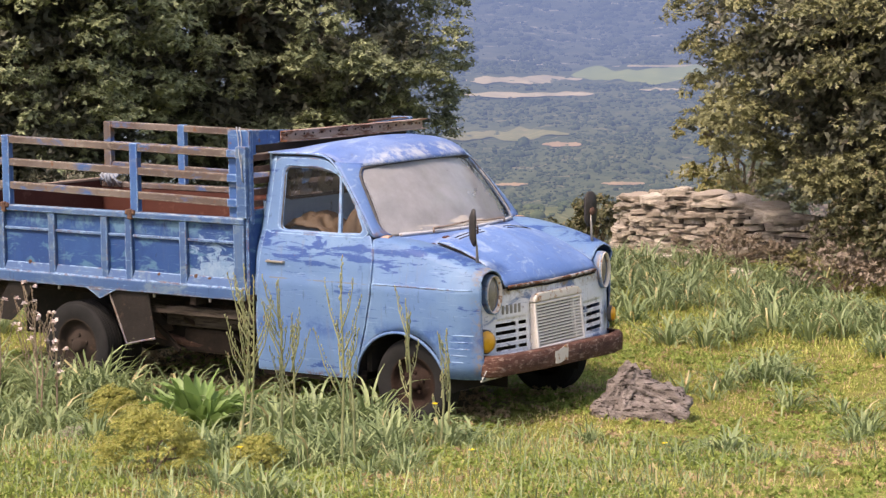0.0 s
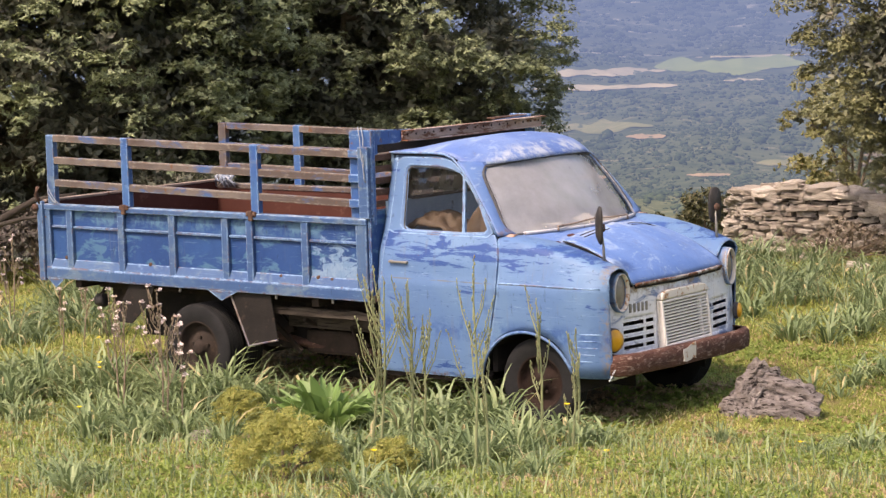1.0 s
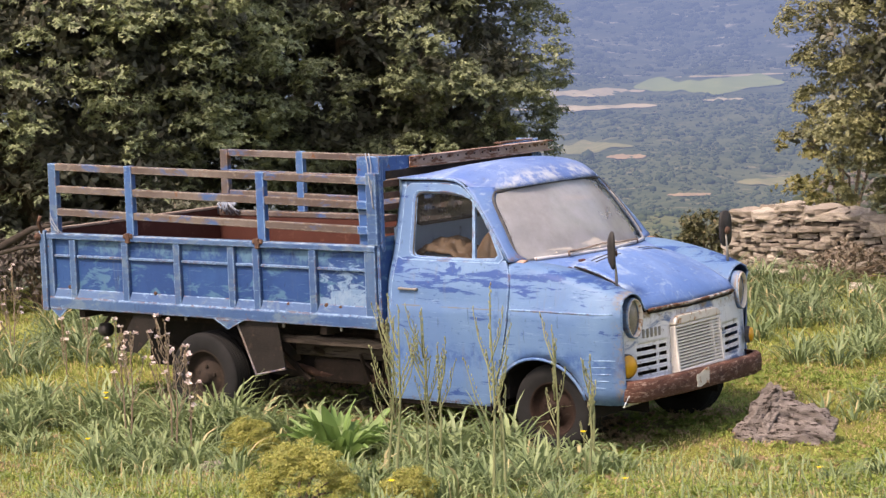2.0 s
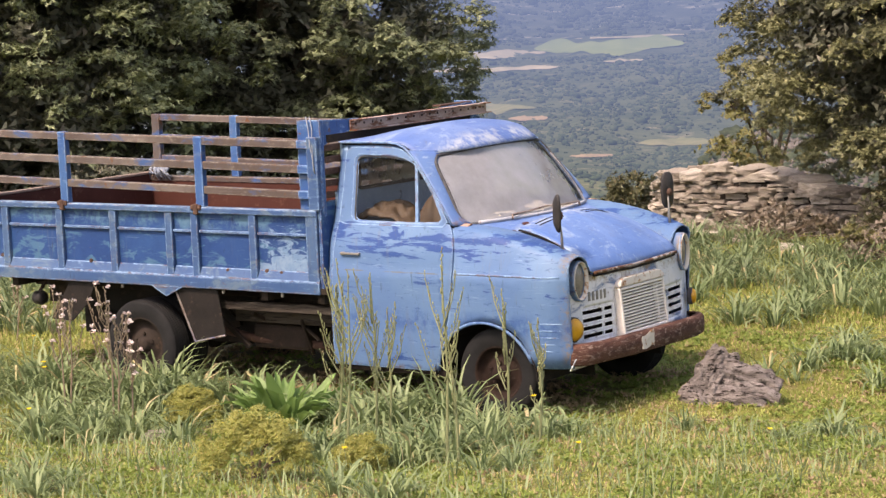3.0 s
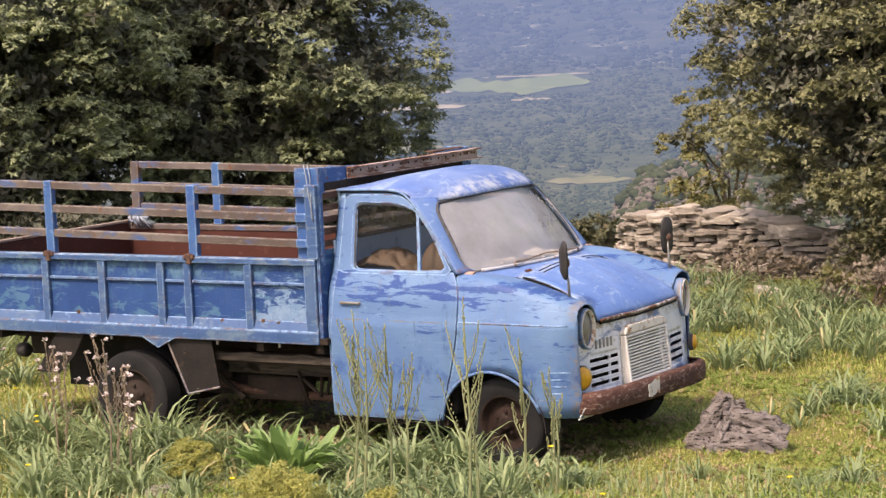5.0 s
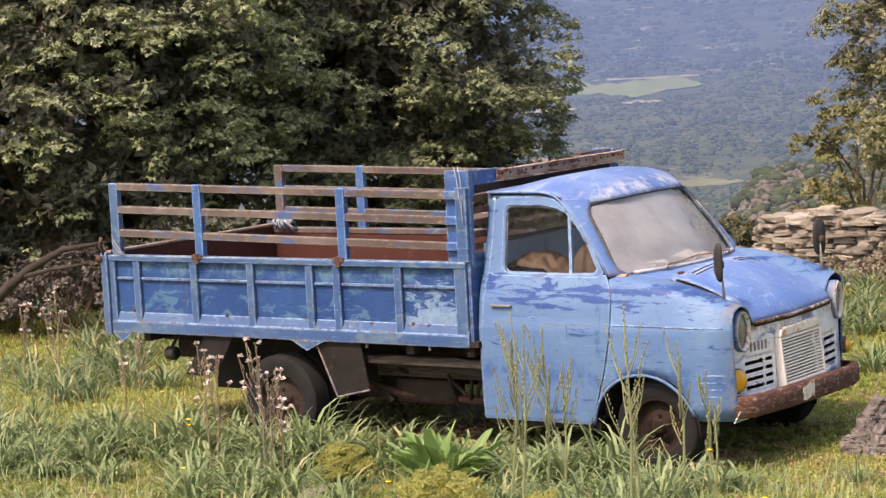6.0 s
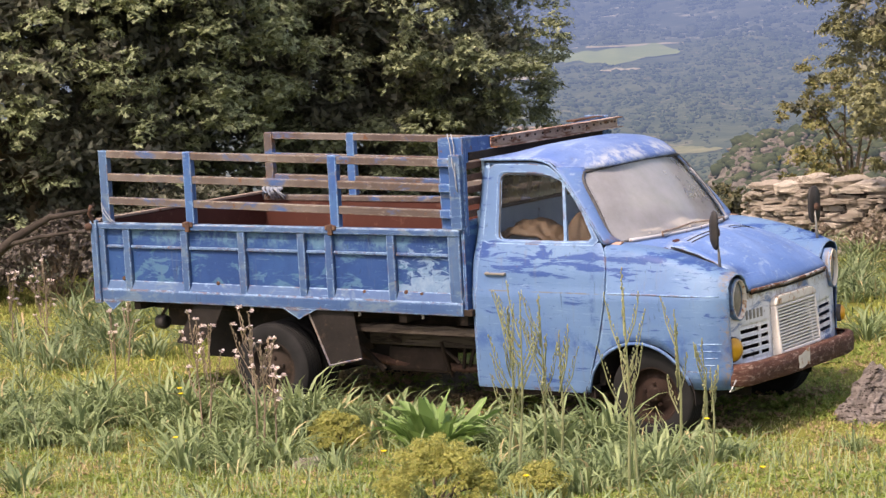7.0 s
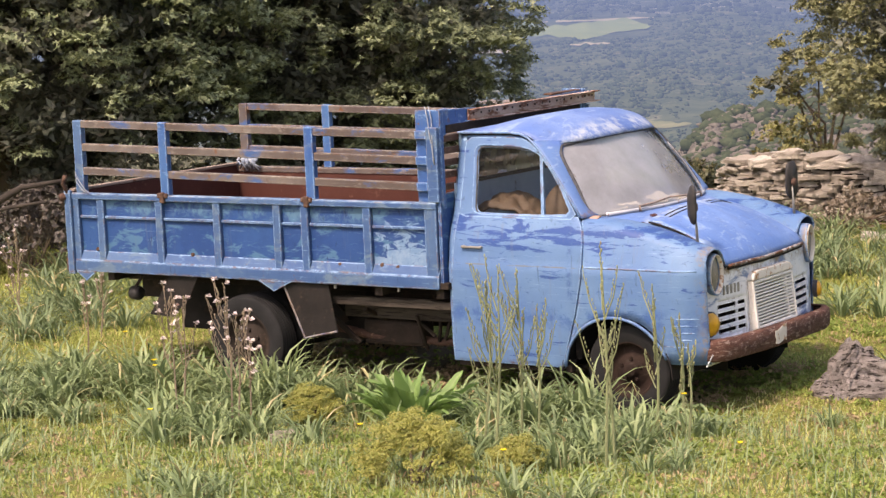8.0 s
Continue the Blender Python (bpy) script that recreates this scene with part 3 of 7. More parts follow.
def build_ridge():
    """The stony spur that drops to the valley behind the wall."""
    rng = np.random.default_rng(5)
    bm = bmesh.new()

    def f(u, v):
        az = 112.6 + 5.9 * u
        r = 95 + 60 * v
        top = lerp(((0, -4.0), (0.4, -4.05), (0.576, -4.15), (0.70, -4.2), (0.805, -4.37), (0.893, -4.80), (0.966, -5.55), (1, -6.6)), u)
        el = -7.6 + (top + 7.6) * (math.sin(v * math.pi / 2)) + 0.22 * noise.noise((az * 2.1, v * 5, 0)) + 0.1 * noise.noise((az * 7, v * 17, 0))
        return (EYE.x + r * math.cos(radians(az)), EYE.y + r * math.sin(radians(az)), EYE.z + r * math.tan(radians(el)))
    pts = grid(bm, 60, 40, f)
    where = [pts[int(rng.integers(0, 60))][int(rng.integers(2, 40))].co.copy() for _ in range(2600)]
    ob = new("rocky_spur", mesh_of(bm, "rocky_spur"))
    ob.data.materials.append(ROCK)
    tagged(ob, "stony reddish spur with scattered shrubs", "hillside", kind="structure")
    vs, fs = [], []
    for n, p in enumerate(where):
        s = rng.uniform(0.10, 0.28) if n % 4 else rng.uniform(0.25, 0.55)
        if n >= 1700:
            break
        vs.append(ICO_V * (1 + rng.uniform(-0.25, 0.25, (len(ICO_V), 1))) * (s * 1.2, s * 1.2, s * 0.8) + np.array(p))
        fs.append(ICO_F + n * len(ICO_V))
    ob = new("spur_shrubs", quick_mesh("spur_shrubs", np.concatenate(vs), np.concatenate(fs), SPUR_SHRUB))
    tagged(ob, "dark green shrubs dotted over the stony spur", "shrubs", kind="stuff")
    vs, fs = [], []
    for n, p in enumerate(where[1700:]):
        s = rng.uniform(0.08, 0.34)
        vs.append(ICO_V * (1 + rng.uniform(-0.35, 0.35, (len(ICO_V), 1))) * (s * rng.uniform(0.7, 1.6), s * rng.uniform(0.7, 1.6), s * 0.7) + np.array(p))
        fs.append(ICO_F + n * len(ICO_V))
    ob = new("spur_rocks", quick_mesh("spur_rocks", np.concatenate(vs), np.concatenate(fs), ROCK))
    tagged(ob, "grey-brown boulders strewn over the stony spur", "rocks", kind="stuff")


# bearing from and to, elevation and height of each field, in degrees from the viewpoint
FIELDS = ((118.5, 122.2, -2.10, 0.46), (119.5, 120.5, -2.47, 0.08), (121.9, 124.8, -2.19, 0.22), (121.6, 125.2, -2.56, 0.15), (122.2, 125.4, -3.55, 0.30), (121.9, 122.9, -3.80, 0.14), (123.2, 124.1, -4.78, 0.09), (120.3, 121.4, -4.78, 0.10), (117.6, 119.7, -4.52, 0.22))
build_ground()
build_hills()
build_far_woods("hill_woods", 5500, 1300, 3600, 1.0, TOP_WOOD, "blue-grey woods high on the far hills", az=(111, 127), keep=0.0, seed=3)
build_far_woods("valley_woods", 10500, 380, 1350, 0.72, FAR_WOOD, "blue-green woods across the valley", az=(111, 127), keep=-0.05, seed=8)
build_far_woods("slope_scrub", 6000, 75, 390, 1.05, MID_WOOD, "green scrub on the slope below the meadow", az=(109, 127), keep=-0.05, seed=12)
build_ridge()
for k, (label, mat_) in enumerate((("green field on the far slope", FIELD), ("pale strip of bare ground on the far slope", PALE_FIELD), ("pale yellow field on the far slope", PALE_FIELD), ("pale yellow strip field on the far slope", PALE_FIELD), ("terraced green field in the valley", CLEARING), ("bare brown earth beside the valley terraces", EARTH), ("bare orange earth bank in the valley", EARTH), ("bare orange track in the valley", EARTH), ("dry yellow-green clearing in the valley", CLEARING))):
    build_field(*FIELDS[k], mat_, label, k + 1)
build_field(118.4, 121.2, -1.89, 0.06, PALE_FIELD, "pale rim along the top of the green field", 1)


# ---- the truck ----
truck = thing("pickup_truck", "abandoned pale blue flatbed pickup truck with rusty stake rails", "truck")
SIDE = ((0.26, 0.905), (0.45, 0.93), (0.75, 0.95), (0.94, 0.957), (0.955, 0.945), (1.08, 0.935), (1.18, 0.905), (1.26, 0.868), (1.76, 0.742))
DOOR_FRONT = ((0.26, -0.395), (0.30, -0.382), (0.50, -0.315), (0.66, -0.262), (0.88, -0.21), (1.11, -0.20), (1.20, -0.222), (1.26, -0.262))
DOOR_BACK = ((0.26, -1.235), (0.61, -1.216), (0.85, -1.20), (1.075, -1.187), (1.30, -1.174), (1.52, -1.168), (1.75, -1.172))
GUTTER = ((-1.215, 1.786), (-1.02, 1.789), (-0.84, 1.789), (-0.755, 1.781), (-0.692, 1.757), (-0.640, 1.717), (-0.592, 1.674), (-0.512, 1.588), (-0.437, 1.500), (-0.338, 1.380), (-0.247, 1.262))
ARCH = (0.005, 0.248, 0.385)


def arch_z(x, low):
    d = ARCH[2] ** 2 - (x - ARCH[0]) ** 2
    return max(low, ARCH[1] + math.sqrt(d)) if d > 0 else low


def hood_z(x, y):
    t = min(1.05, max(-0.2, (x + 0.05) / 0.70))
    return 1.245 - 0.07 * t - 0.235 * t * abs(t) - 0.05 * (y / 0.6) ** 2 * max(0.0, 1 - t) + 0.012 * (1 - (y / 0.6) ** 2)


def wing_z(x):
    t = min(1.0, max(0.0, (x + 0.12) / 0.75))
    return 1.25 - 0.185 * t ** 1.5


def hood_half(x):
    return 0.60 - 0.02 * x


def build_wing(side):
    name = "front_wing"
    end = 0.64 if side < 0 else 0.565
    bend, tuck = (0.47, 0.075) if side < 0 else (0.405, 0.10)   # the nose rounds off ahead of bend
    run = end - bend
    bm = bmesh.new()
    nx, rows = 46, []
    for i in range(nx):
        t = i / (nx - 1)
        row = []
        top = []
        x0 = -0.195 + t * (end + 0.195)
        zw = wing_z(x0)
        nose = max(0.0, (x0 - bend) / run)
        hz = hood_z(x0, 0.6) - 0.006
        bulge = [(hood_half(x0), hz), (hood_half(x0) + 0.03, hz + (zw - hz) * 0.15), (0.665, hz + (zw - hz) * 0.75), (0.71, zw - 0.004), (0.77, zw + 0.006), (0.84, zw - 0.003), (0.885, zw - 0.018), (0.914, zw - 0.06)]
        for y, z in bulge:
            x0 = lerp(DOOR_FRONT, z) + 0.004 + t * (end - lerp(DOOR_FRONT, z) - 0.004)
            row.append((x0, y - 0.03 * nose ** 2 * (y > 0.8), z))
        low = 0.27 if x0 < 0.1 else 0.355
        for k, f in enumerate((0.0, 0.03, 0.06, 0.2, 0.34, 0.5, 0.66, 0.82, 1.0)):
            z_top = min(0.96, zw - 0.11)
            xd = lerp(DOOR_FRONT, 0.9 - 0.6 * f)
            x = xd + t * (end - xd)
            zb = arch_z(x, low)
            z = z_top + (zb - z_top) * f
            xd = lerp(DOOR_FRONT, z)
            x = xd + t * (end - xd)
            z = max(z, arch_z(x, low)) if f == 1.0 else z
            row.append((x, lerp(SIDE, z) - tuck * nose ** 2, z))
        rows.append(row)
    vs = [[bm.verts.new((x, side * y, z)) for x, y, z in r] for r in rows]
    for a, b in zip(vs, vs[1:]):
        for k in range(len(a) - 1):
            bm.faces.new((a[k], b[k], b[k + 1], a[k + 1]) if side < 0 else (a[k + 1], b[k + 1], b[k], a[k]))
    wing = part(name, bm, CAB, truck, "sky-blue front wing with dark blue patches and scratches", thick=0.008, smooth=True)
    # pressed ribs low on the front corner
    for j in range(5):
        z = 0.47 + j * 0.045
        bm = bmesh.new()
        xs = [end - 0.305 + 0.02 * j + u * 0.19 for u in (0, 0.25, 0.5, 0.75, 1)]
        tube(bm, [(x, side * (lerp(SIDE, z) - tuck * max(0, (x - bend) / run) ** 2 + 0.001), z) for x in xs], [0.002, 0.0045, 0.005, 0.0045, 0.002], 6)
        part("pressed_rib", bm, CAB, wing)
    bm = bmesh.new()   # rolled arch lip
    pts = []
    for k in range(25):
        a = math.pi * (k / 24) * 1.02 - 0.02
        x, z = ARCH[0] - ARCH[2] * math.cos(a), ARCH[1] + ARCH[2] * math.sin(a)
        if z > (0.27 if x < 0.1 else 0.355):
            pts.append((x, side * (lerp(SIDE, z) + 0.002), z))
    tube(bm, pts, 0.011, 6)
    part("arch_lip", bm, CAB, wing, smooth=True)
    bm = bmesh.new()   # belt crease
    tube(bm, [(x, side * (0.955 - tuck * max(0, (x - bend) / run) ** 2), 0.95) for x in np.linspace(-0.19, end - 0.05, 14)], 0.007, 6)
    part("belt_moulding", bm, CAB, wing, smooth=True)
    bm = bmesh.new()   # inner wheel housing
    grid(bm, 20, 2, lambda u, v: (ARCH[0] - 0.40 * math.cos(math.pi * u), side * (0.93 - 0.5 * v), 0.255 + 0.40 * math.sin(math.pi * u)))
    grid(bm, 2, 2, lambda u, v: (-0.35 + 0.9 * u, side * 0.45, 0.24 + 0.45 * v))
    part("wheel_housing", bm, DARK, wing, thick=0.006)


FRAME_OUT = ((-1.171, 1.30), (-1.167, 1.50), (-1.171, 1.70), (-1.164, 1.742), (-1.13, 1.757), (-0.835, 1.760), (-0.72, 1.748), (-0.66, 1.716), (-0.593, 1.652), (-0.489, 1.540), (-0.384, 1.412), (-0.288, 1.29), (-0.268, 1.25), (-0.30, 1.243), (-0.72, 1.243), (-1.12, 1.243), (-1.165, 1.25))
FRAME_IN = ((-1.050, 1.31), (-1.062, 1.488), (-1.076, 1.645), (-1.068, 1.688), (-1.03, 1.702), (-0.827, 1.698), (-0.68, 1.684), (-0.61, 1.667), (-0.560, 1.640), (-0.465, 1.530), (-0.38, 1.386), (-0.337, 1.308), (-0.336, 1.278), (-0.365, 1.262), (-0.543, 1.256), (-0.77, 1.256), (-1.005, 1.260), (-1.040, 1.274))


def round_ring(poly, t, mid=(-0.76, 1.45)):
    """Where a ray from the window's middle, a part t of a turn round, meets a closed outline."""
    d = (math.cos(2 * math.pi * t), math.sin(2 * math.pi * t))
    best = 0.0
    for (ax, az), (bx, bz) in zip(poly, poly[1:] + poly[:1]):
        ex, ez = bx - ax, bz - az
        det = d[0] * -ez + d[1] * ex
        if abs(det) < 1e-9:
            continue
        r = ((ax - mid[0]) * -ez + (az - mid[1]) * ex) / det
        k = (d[0] * (az - mid[1]) - d[1] * (ax - mid[0])) / det
        if r > 0 and -1e-6 <= k <= 1 + 1e-6:
            best = max(best, r)
    return mid[0] + d[0] * best, mid[1] + d[1] * best


def build_door(side):
    bm = bmesh.new()

    def skin(u, v):
        z = 0.285 + (1.262 - 0.285) * v
        return (lerp(DOOR_BACK, z) + 0.003 + u * (lerp(DOOR_FRONT, z) - lerp(DOOR_BACK, z) - 0.006), side * lerp(SIDE, z), z)
    zs = 30
    grid(bm, 14, zs, skin)
    door = part("door", bm, CAB, truck, "sky-blue cab door with dark blue scuffed patches", thick=0.03, bevel=0.004, smooth=True)
    bm = bmesh.new()   # window frame ring
    n = 72
    outer = [round_ring(FRAME_OUT, k / n) for k in range(n)]
    inner = [round_ring(FRAME_IN, k / n) for k in range(n)]
    lip = [(a[0] * 0.22 + b[0] * 0.78, a[1] * 0.22 + b[1] * 0.78) for a, b in zip(outer, inner)]
    rings = []
    for ring, out in ((outer, 0.003), (lip, 0.006), (inner, -0.010)):
        rings.append([bm.verts.new((x, side * (lerp(SIDE, z) + out), z)) for x, z in ring])
    for vo, vi in zip(rings, rings[1:]):
        for k in range(n):
            q = (k + 1) % n
            bm.faces.new((vo[k], vo[q], vi[q], vi[k]) if side > 0 else (vo[k], vi[k], vi[q], vo[q]))
    part("window_frame", bm, CAB, door, thick=0.03)
    bm = bmesh.new()
    pts = [(x, side * (lerp(SIDE, z) + 0.006), z) for x, z in inner]
    tube(bm, pts + pts[:1], 0.0075, 6, False)
    part("window_seal", bm, RUBBER, door, "perished dark rubber window seal", smooth=True)
    bm = bmesh.new()
    vi = [bm.verts.new((x, side * (lerp(SIDE, z) - 0.012), z)) for x, z in inner]
    bm.faces.new(vi[::-1] if side < 0 else vi)
    part("door_glass", bm, PANE, door, "dusty side window glass").visible_shadow = False
    bm = bmesh.new()   # quarter light bar
    bar(bm, (-0.535, side * 0.862, 1.255), (-0.59, side * 0.760, 1.665), 0.024, 0.020, (1, 0, 0))
    part("quarter_light_bar", bm, CAB, door)
    bm = bmesh.new()
    bar(bm, (-1.115, side * 0.968, 1.055), (-0.955, side * 0.968, 1.055), 0.014, 0.016)
    bar(bm, (-1.045, side * 0.932, 1.063), (-1.045, side * 0.942, 1.063), 0.10, 0.035)
    bar(bm, (-1.10, side * 0.935, 1.055), (-1.10, side * 0.97, 1.055), 0.022, 0.02)
    bar(bm, (-0.965, side * 0.935, 1.055), (-0.965, side * 0.97, 1.055), 0.02, 0.018)
    part("door_handle", bm, CHROME, door, "dull chrome door handle", bevel=0.006)
    bm = bmesh.new()
    tube(bm, [(x, side * 0.957, 0.95) for x in np.linspace(-1.19, -0.225, 8)], 0.0055, 6)
    part("belt_moulding", bm, CAB, door, smooth=True)
    bm = bmesh.new()   # swage near the sill
    tube(bm, [(x, side * 0.952, 0.78) for x in np.linspace(-1.2, -0.255, 8)], 0.004, 6)
    part("swage_line", bm, CAB, door, smooth=True)


def screen_edge(v):
    """Bottom and top of the windscreen across the cab; v from -1 to 1."""
    return Vector((-0.055 - 0.17 * v * v, 0.785 * v, 1.256)), Vector((-0.405 - 0.115 * v * v, 0.672 * v, 1.686 + 0.036 * (1 - v * v)))


def build_cab():
    bm = bmesh.new()

    def roof(u, v):
        w = 2 * v - 1
        a = abs(w)
        front = -0.388 - 0.224 * a ** 3.4
        x = -1.238 + u * (front + 1.238)
        crown = lerp(((0, 1.796), (0.08, 1.806), (0.25, 1.845), (0.5, 1.876), (0.68, 1.868), (0.82, 1.834), (0.92, 1.787), (1, 1.732)), u)
        rim = lerp(GUTTER, -1.215 + u * 0.600) + 0.006
        return (x, w * (0.768 - 0.036 * u ** 2), rim + (crown - rim) * (1 - a ** 2.5))
    grid(bm, 30, 37, roof)
    part("roof", bm, ROOF, truck, "cobalt blue cab roof, paint worn pale along the front", thick=0.012, smooth=True)
    for side in (-1, 1):
        bm = bmesh.new()
        tube(bm, [(x, side * (lerp(SIDE, z) + 0.022), z + 0.003) for x, z in GUTTER], 0.0085, 7)
        part("rain_gutter", bm, CAB, truck, "pale worn rain gutter", smooth=True)
        # dark tube drawn for the shade in the gap under the gutter
        bm = bmesh.new()
        tube(bm, [(x + 0.004 - 0.012 * max(0.0, (1.76 - z)), side * (lerp(SIDE, z) + 0.010), z - 0.011) for x, z in GUTTER], 0.005, 6)
        part("gutter_gap", bm, DARK, truck, smooth=True)
        bm = bmesh.new()   # windscreen pillar

        def pil(u, v):
            u *= 1.08
            b0, t0 = screen_edge(side * (1 - 0.075 * abs(2 * min(u, 1.0) - 1) ** 7))
            a = b0.lerp(t0, u)
            z = 1.255 + 0.445 * u
            x = lerp([(zz, xx) for xx, zz in GUTTER[::-1]], z)
            p = a.lerp(Vector((x, side * (lerp(SIDE, z) + 0.012), z)), v)
            swell = math.sin(math.pi * v) * max(0.0, 1 - 0.8 * u)
            p.x += 0.016 * swell
            p.y += side * 0.010 * swell
            return p
        grid(bm, 24, 7, pil)
        part("windscreen_pillar", bm, PILLAR, truck, "blue windscreen pillar with worn paint", thick=0.016, smooth=True)
        bm = bmesh.new()   # the strip of the cab's side above and behind the door
        grid(bm, 4, 30, lambda u, v: (-1.243 + u * (lerp(DOOR_BACK, 0.285 + 1.49 * v) + 1.243 - 0.003), side * (lerp(SIDE, 0.285 + 1.49 * v) - 0.03 * (1 - u) ** 2), 0.285 + 1.49 * v))
        grid(bm, 12, 2, lambda u, v: (-1.20 + 0.50 * u, side * (lerp(SIDE, 1.75) - 0.004 * v), 1.74 + v * (lerp(GUTTER, -1.20 + 0.5 * u) - 1.742)))
        part("rear_pillar", bm, CAB, truck, thick=0.01, smooth=True)
    bm = bmesh.new()
    def glass(u, v):
        b, t = screen_edge((2 * v - 1) * (1 - 0.075 * abs(2 * u - 1) ** 7))   # rounded corners
        p = b.lerp(t, u)
        p.x += 0.02 * math.sin(math.pi * u)
        return p
    grid(bm, 24, 21, glass)
    bmesh.ops.reverse_faces(bm, faces=bm.faces[:])
    part("windscreen", bm, SCREEN, truck, "dusty curved windscreen", smooth=True).visible_shadow = False
    bm = bmesh.new()
    ring = [glass(0, k / 20) for k in range(21)] + [glass(u, 1) for u in (0.04, 0.08, 0.13, 0.2, 0.35, 0.5, 0.65, 0.8, 0.87, 0.92, 0.96)] + [glass(1, 1 - k / 20) for k in range(21)] + [glass(u, 0) for u in (0.96, 0.92, 0.87, 0.8, 0.65, 0.5, 0.35, 0.2, 0.13, 0.08, 0.04)]
    mid_ = sum((Vector(p) for p in ring), Vector()) / len(ring)
    grown = [mid_ + (Vector(p) - mid_) * 1.022 + Vector((-0.004, 0, 0)) for p in ring]
    tube(bm, grown + grown[:1], 0.012, 6, False)
    seal = part("windscreen_seal", bm, RUBBER, truck, "cracked grey windscreen rubber", smooth=True)
    bm = bmesh.new()
    ring = ring[-8:] + ring[:29]
    tube(bm, [Vector(p) + Vector((0.004, 0, 0)) for p in ring], 0.006, 6)
    part("seal_bead", bm, SEAL_GREY, seal, "pale dusty bead of the windscreen rubber", smooth=True)
    bm = bmesh.new()
    ring = [Vector(glass(0, 0.03 + 0.047 * k)) + Vector((0.020, 0, 0.004)) for k in range(21)]
    tube(bm, ring, 0.013, 7)
    part("windscreen_trim", bm, TRIM, truck, "pale filler along the windscreen's foot", smooth=True)
    # cowl between the windscreen and the bonnet
    bm = bmesh.new()
    grid(bm, 6, 21, lambda u, v: (lambda b: (b.x + (0.085 - b.x) * u, b.y, 1.250 + (hood_z(0.085, b.y) - 0.006 - 1.250) * u))(screen_edge(2 * v - 1)[0]))
    part("cowl", bm, CAB_TOP, truck, "blue scuttle panel below the windscreen", thick=0.01, smooth=True)
    for x, y, w_, d_ in ((0.0, -0.665, 0.075, 0.10), (0.045, -0.60, 0.04, 0.06), (0.02, -0.40, 0.035, 0.07)):
        bm = bmesh.new()
        grid(bm, 7, 7, lambda u, v: (lambda px, py: (px, py, 1.250 + (hood_z(0.085, py) - 1.256) * min(1.0, max(0.0, (px - screen_edge(py / 0.785)[0].x) / (0.085 - screen_edge(py / 0.785)[0].x))) + 0.0075))(x + (u - 0.5) * w_ * (1 - 0.5 * (2 * v - 1) ** 2) + 0.01 * noise.noise((v * 5, x, y)), y + (v - 0.5) * d_))
        part("rust_scab", bm, RUST_RED, truck, "scab of red rust through the paint", thick=0.002)
    for side in (-1, 1):
        bm = bmesh.new()
        grid(bm, 7, 6, lambda u, v: (-0.245 + 0.10 * u, side * (0.79 + 0.085 * v + 0.01 * noise.noise((u * 4, v * 4, 1))), 1.262 - 0.05 * v * v))
        part("cowl_corner", bm, BOARD, truck, "rust-stained filler at the pillar's foot", thick=0.008, smooth=True)
        bm = bmesh.new()
        b, t = screen_edge(side * 0.55)
        e = screen_edge(side * -0.02)[0]
        tube(bm, [b + Vector((0.05, 0, 0.0)), b + Vector((0.045, 0, 0.03)), e.lerp(b, 0.5) + Vector((0.012, 0, 0.032)), e + Vector((-0.008, 0, 0.045))], [0.010, 0.008, 0.006, 0.005], 6)
        part("wiper", bm, CHANNEL, truck, "rusty wiper arm and blade", smooth=True)
    # bonnet
    bm = bmesh.new()

    def bonnet(u, v):
        w = 2 * v - 1
        x = 0.09 + u * (0.652 - 0.03 * w * w - 0.09)
        y = w * (hood_half(x) - 0.012)
        edge = 0.014 - 0.010 * max(0, abs(w) - 0.93) * 14 - 0.028 * max(0.0, u - 0.93) / 0.07
        lift = 0.024 * abs(w) ** 3 * (1 - u ** 2) if w < 0 else 0.0   # sprung up along one side
        crown = (0.018 * max(0.0, 1 - (w / 0.8) ** 4) + 0.01 * max(0.0, 1 - abs(w) * 9)) * (1 - 0.9 * u ** 3)
        return (x, y, hood_z(x, y) + crown + edge + lift + 0.004 * noise.noise((x * 6, y * 6, 1)))
    grid(bm, 26, 33, bonnet)
    part("bonnet", bm, CAB_TOP, truck, "cobalt blue bonnet with a rusted front lip", thick=0.012, smooth=True)
    bm = bmesh.new()
    tube(bm, [Vector(bonnet(1.0, v)) + Vector((0.003, 0, -0.004)) for v in np.linspace(0.02, 0.98, 25)], 0.012, 6)
    part("bonnet_lip", bm, LIP, truck, "rusted bonnet edge", smooth=True)
    for v0, out in ((0.0, -1), (1.0, 1)):   # open seam between bonnet and wing, its shade drawn as a dark tube
        bm = bmesh.new()
        tube(bm, [Vector(bonnet(u, v0)) + Vector((0, 0.008 * out, -0.006)) for u in np.linspace(0.0, 1.0, 20)], 0.0055, 6)
        part("bonnet_gap", bm, DARK, truck, smooth=True)
        bm = bmesh.new()
        tube(bm, [Vector(bonnet(u, v0)) + Vector((0, 0.001 * out, 0.003)) for u in np.linspace(0.0, 0.96, 20)], 0.0035, 6)
        part("bonnet_edge", bm, CAB, truck, "bonnet edge worn to paler blue", smooth=True)
        for k in range(2):
            bm = bmesh.new()
            spots = [Vector(bonnet(0.07 + 0.06 * k, 0.5 + out * q)) + Vector((0, 0, 0.0075)) for q in np.linspace(0.12, 0.38, 6)]
            for p, q in zip(spots, spots[1:]):
                bar(bm, p, q, 0.009, 0.004)
            part("vent_slot", bm, DARK, truck)
    # dark tube paints the shade below the bonnet's front lip
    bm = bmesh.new()
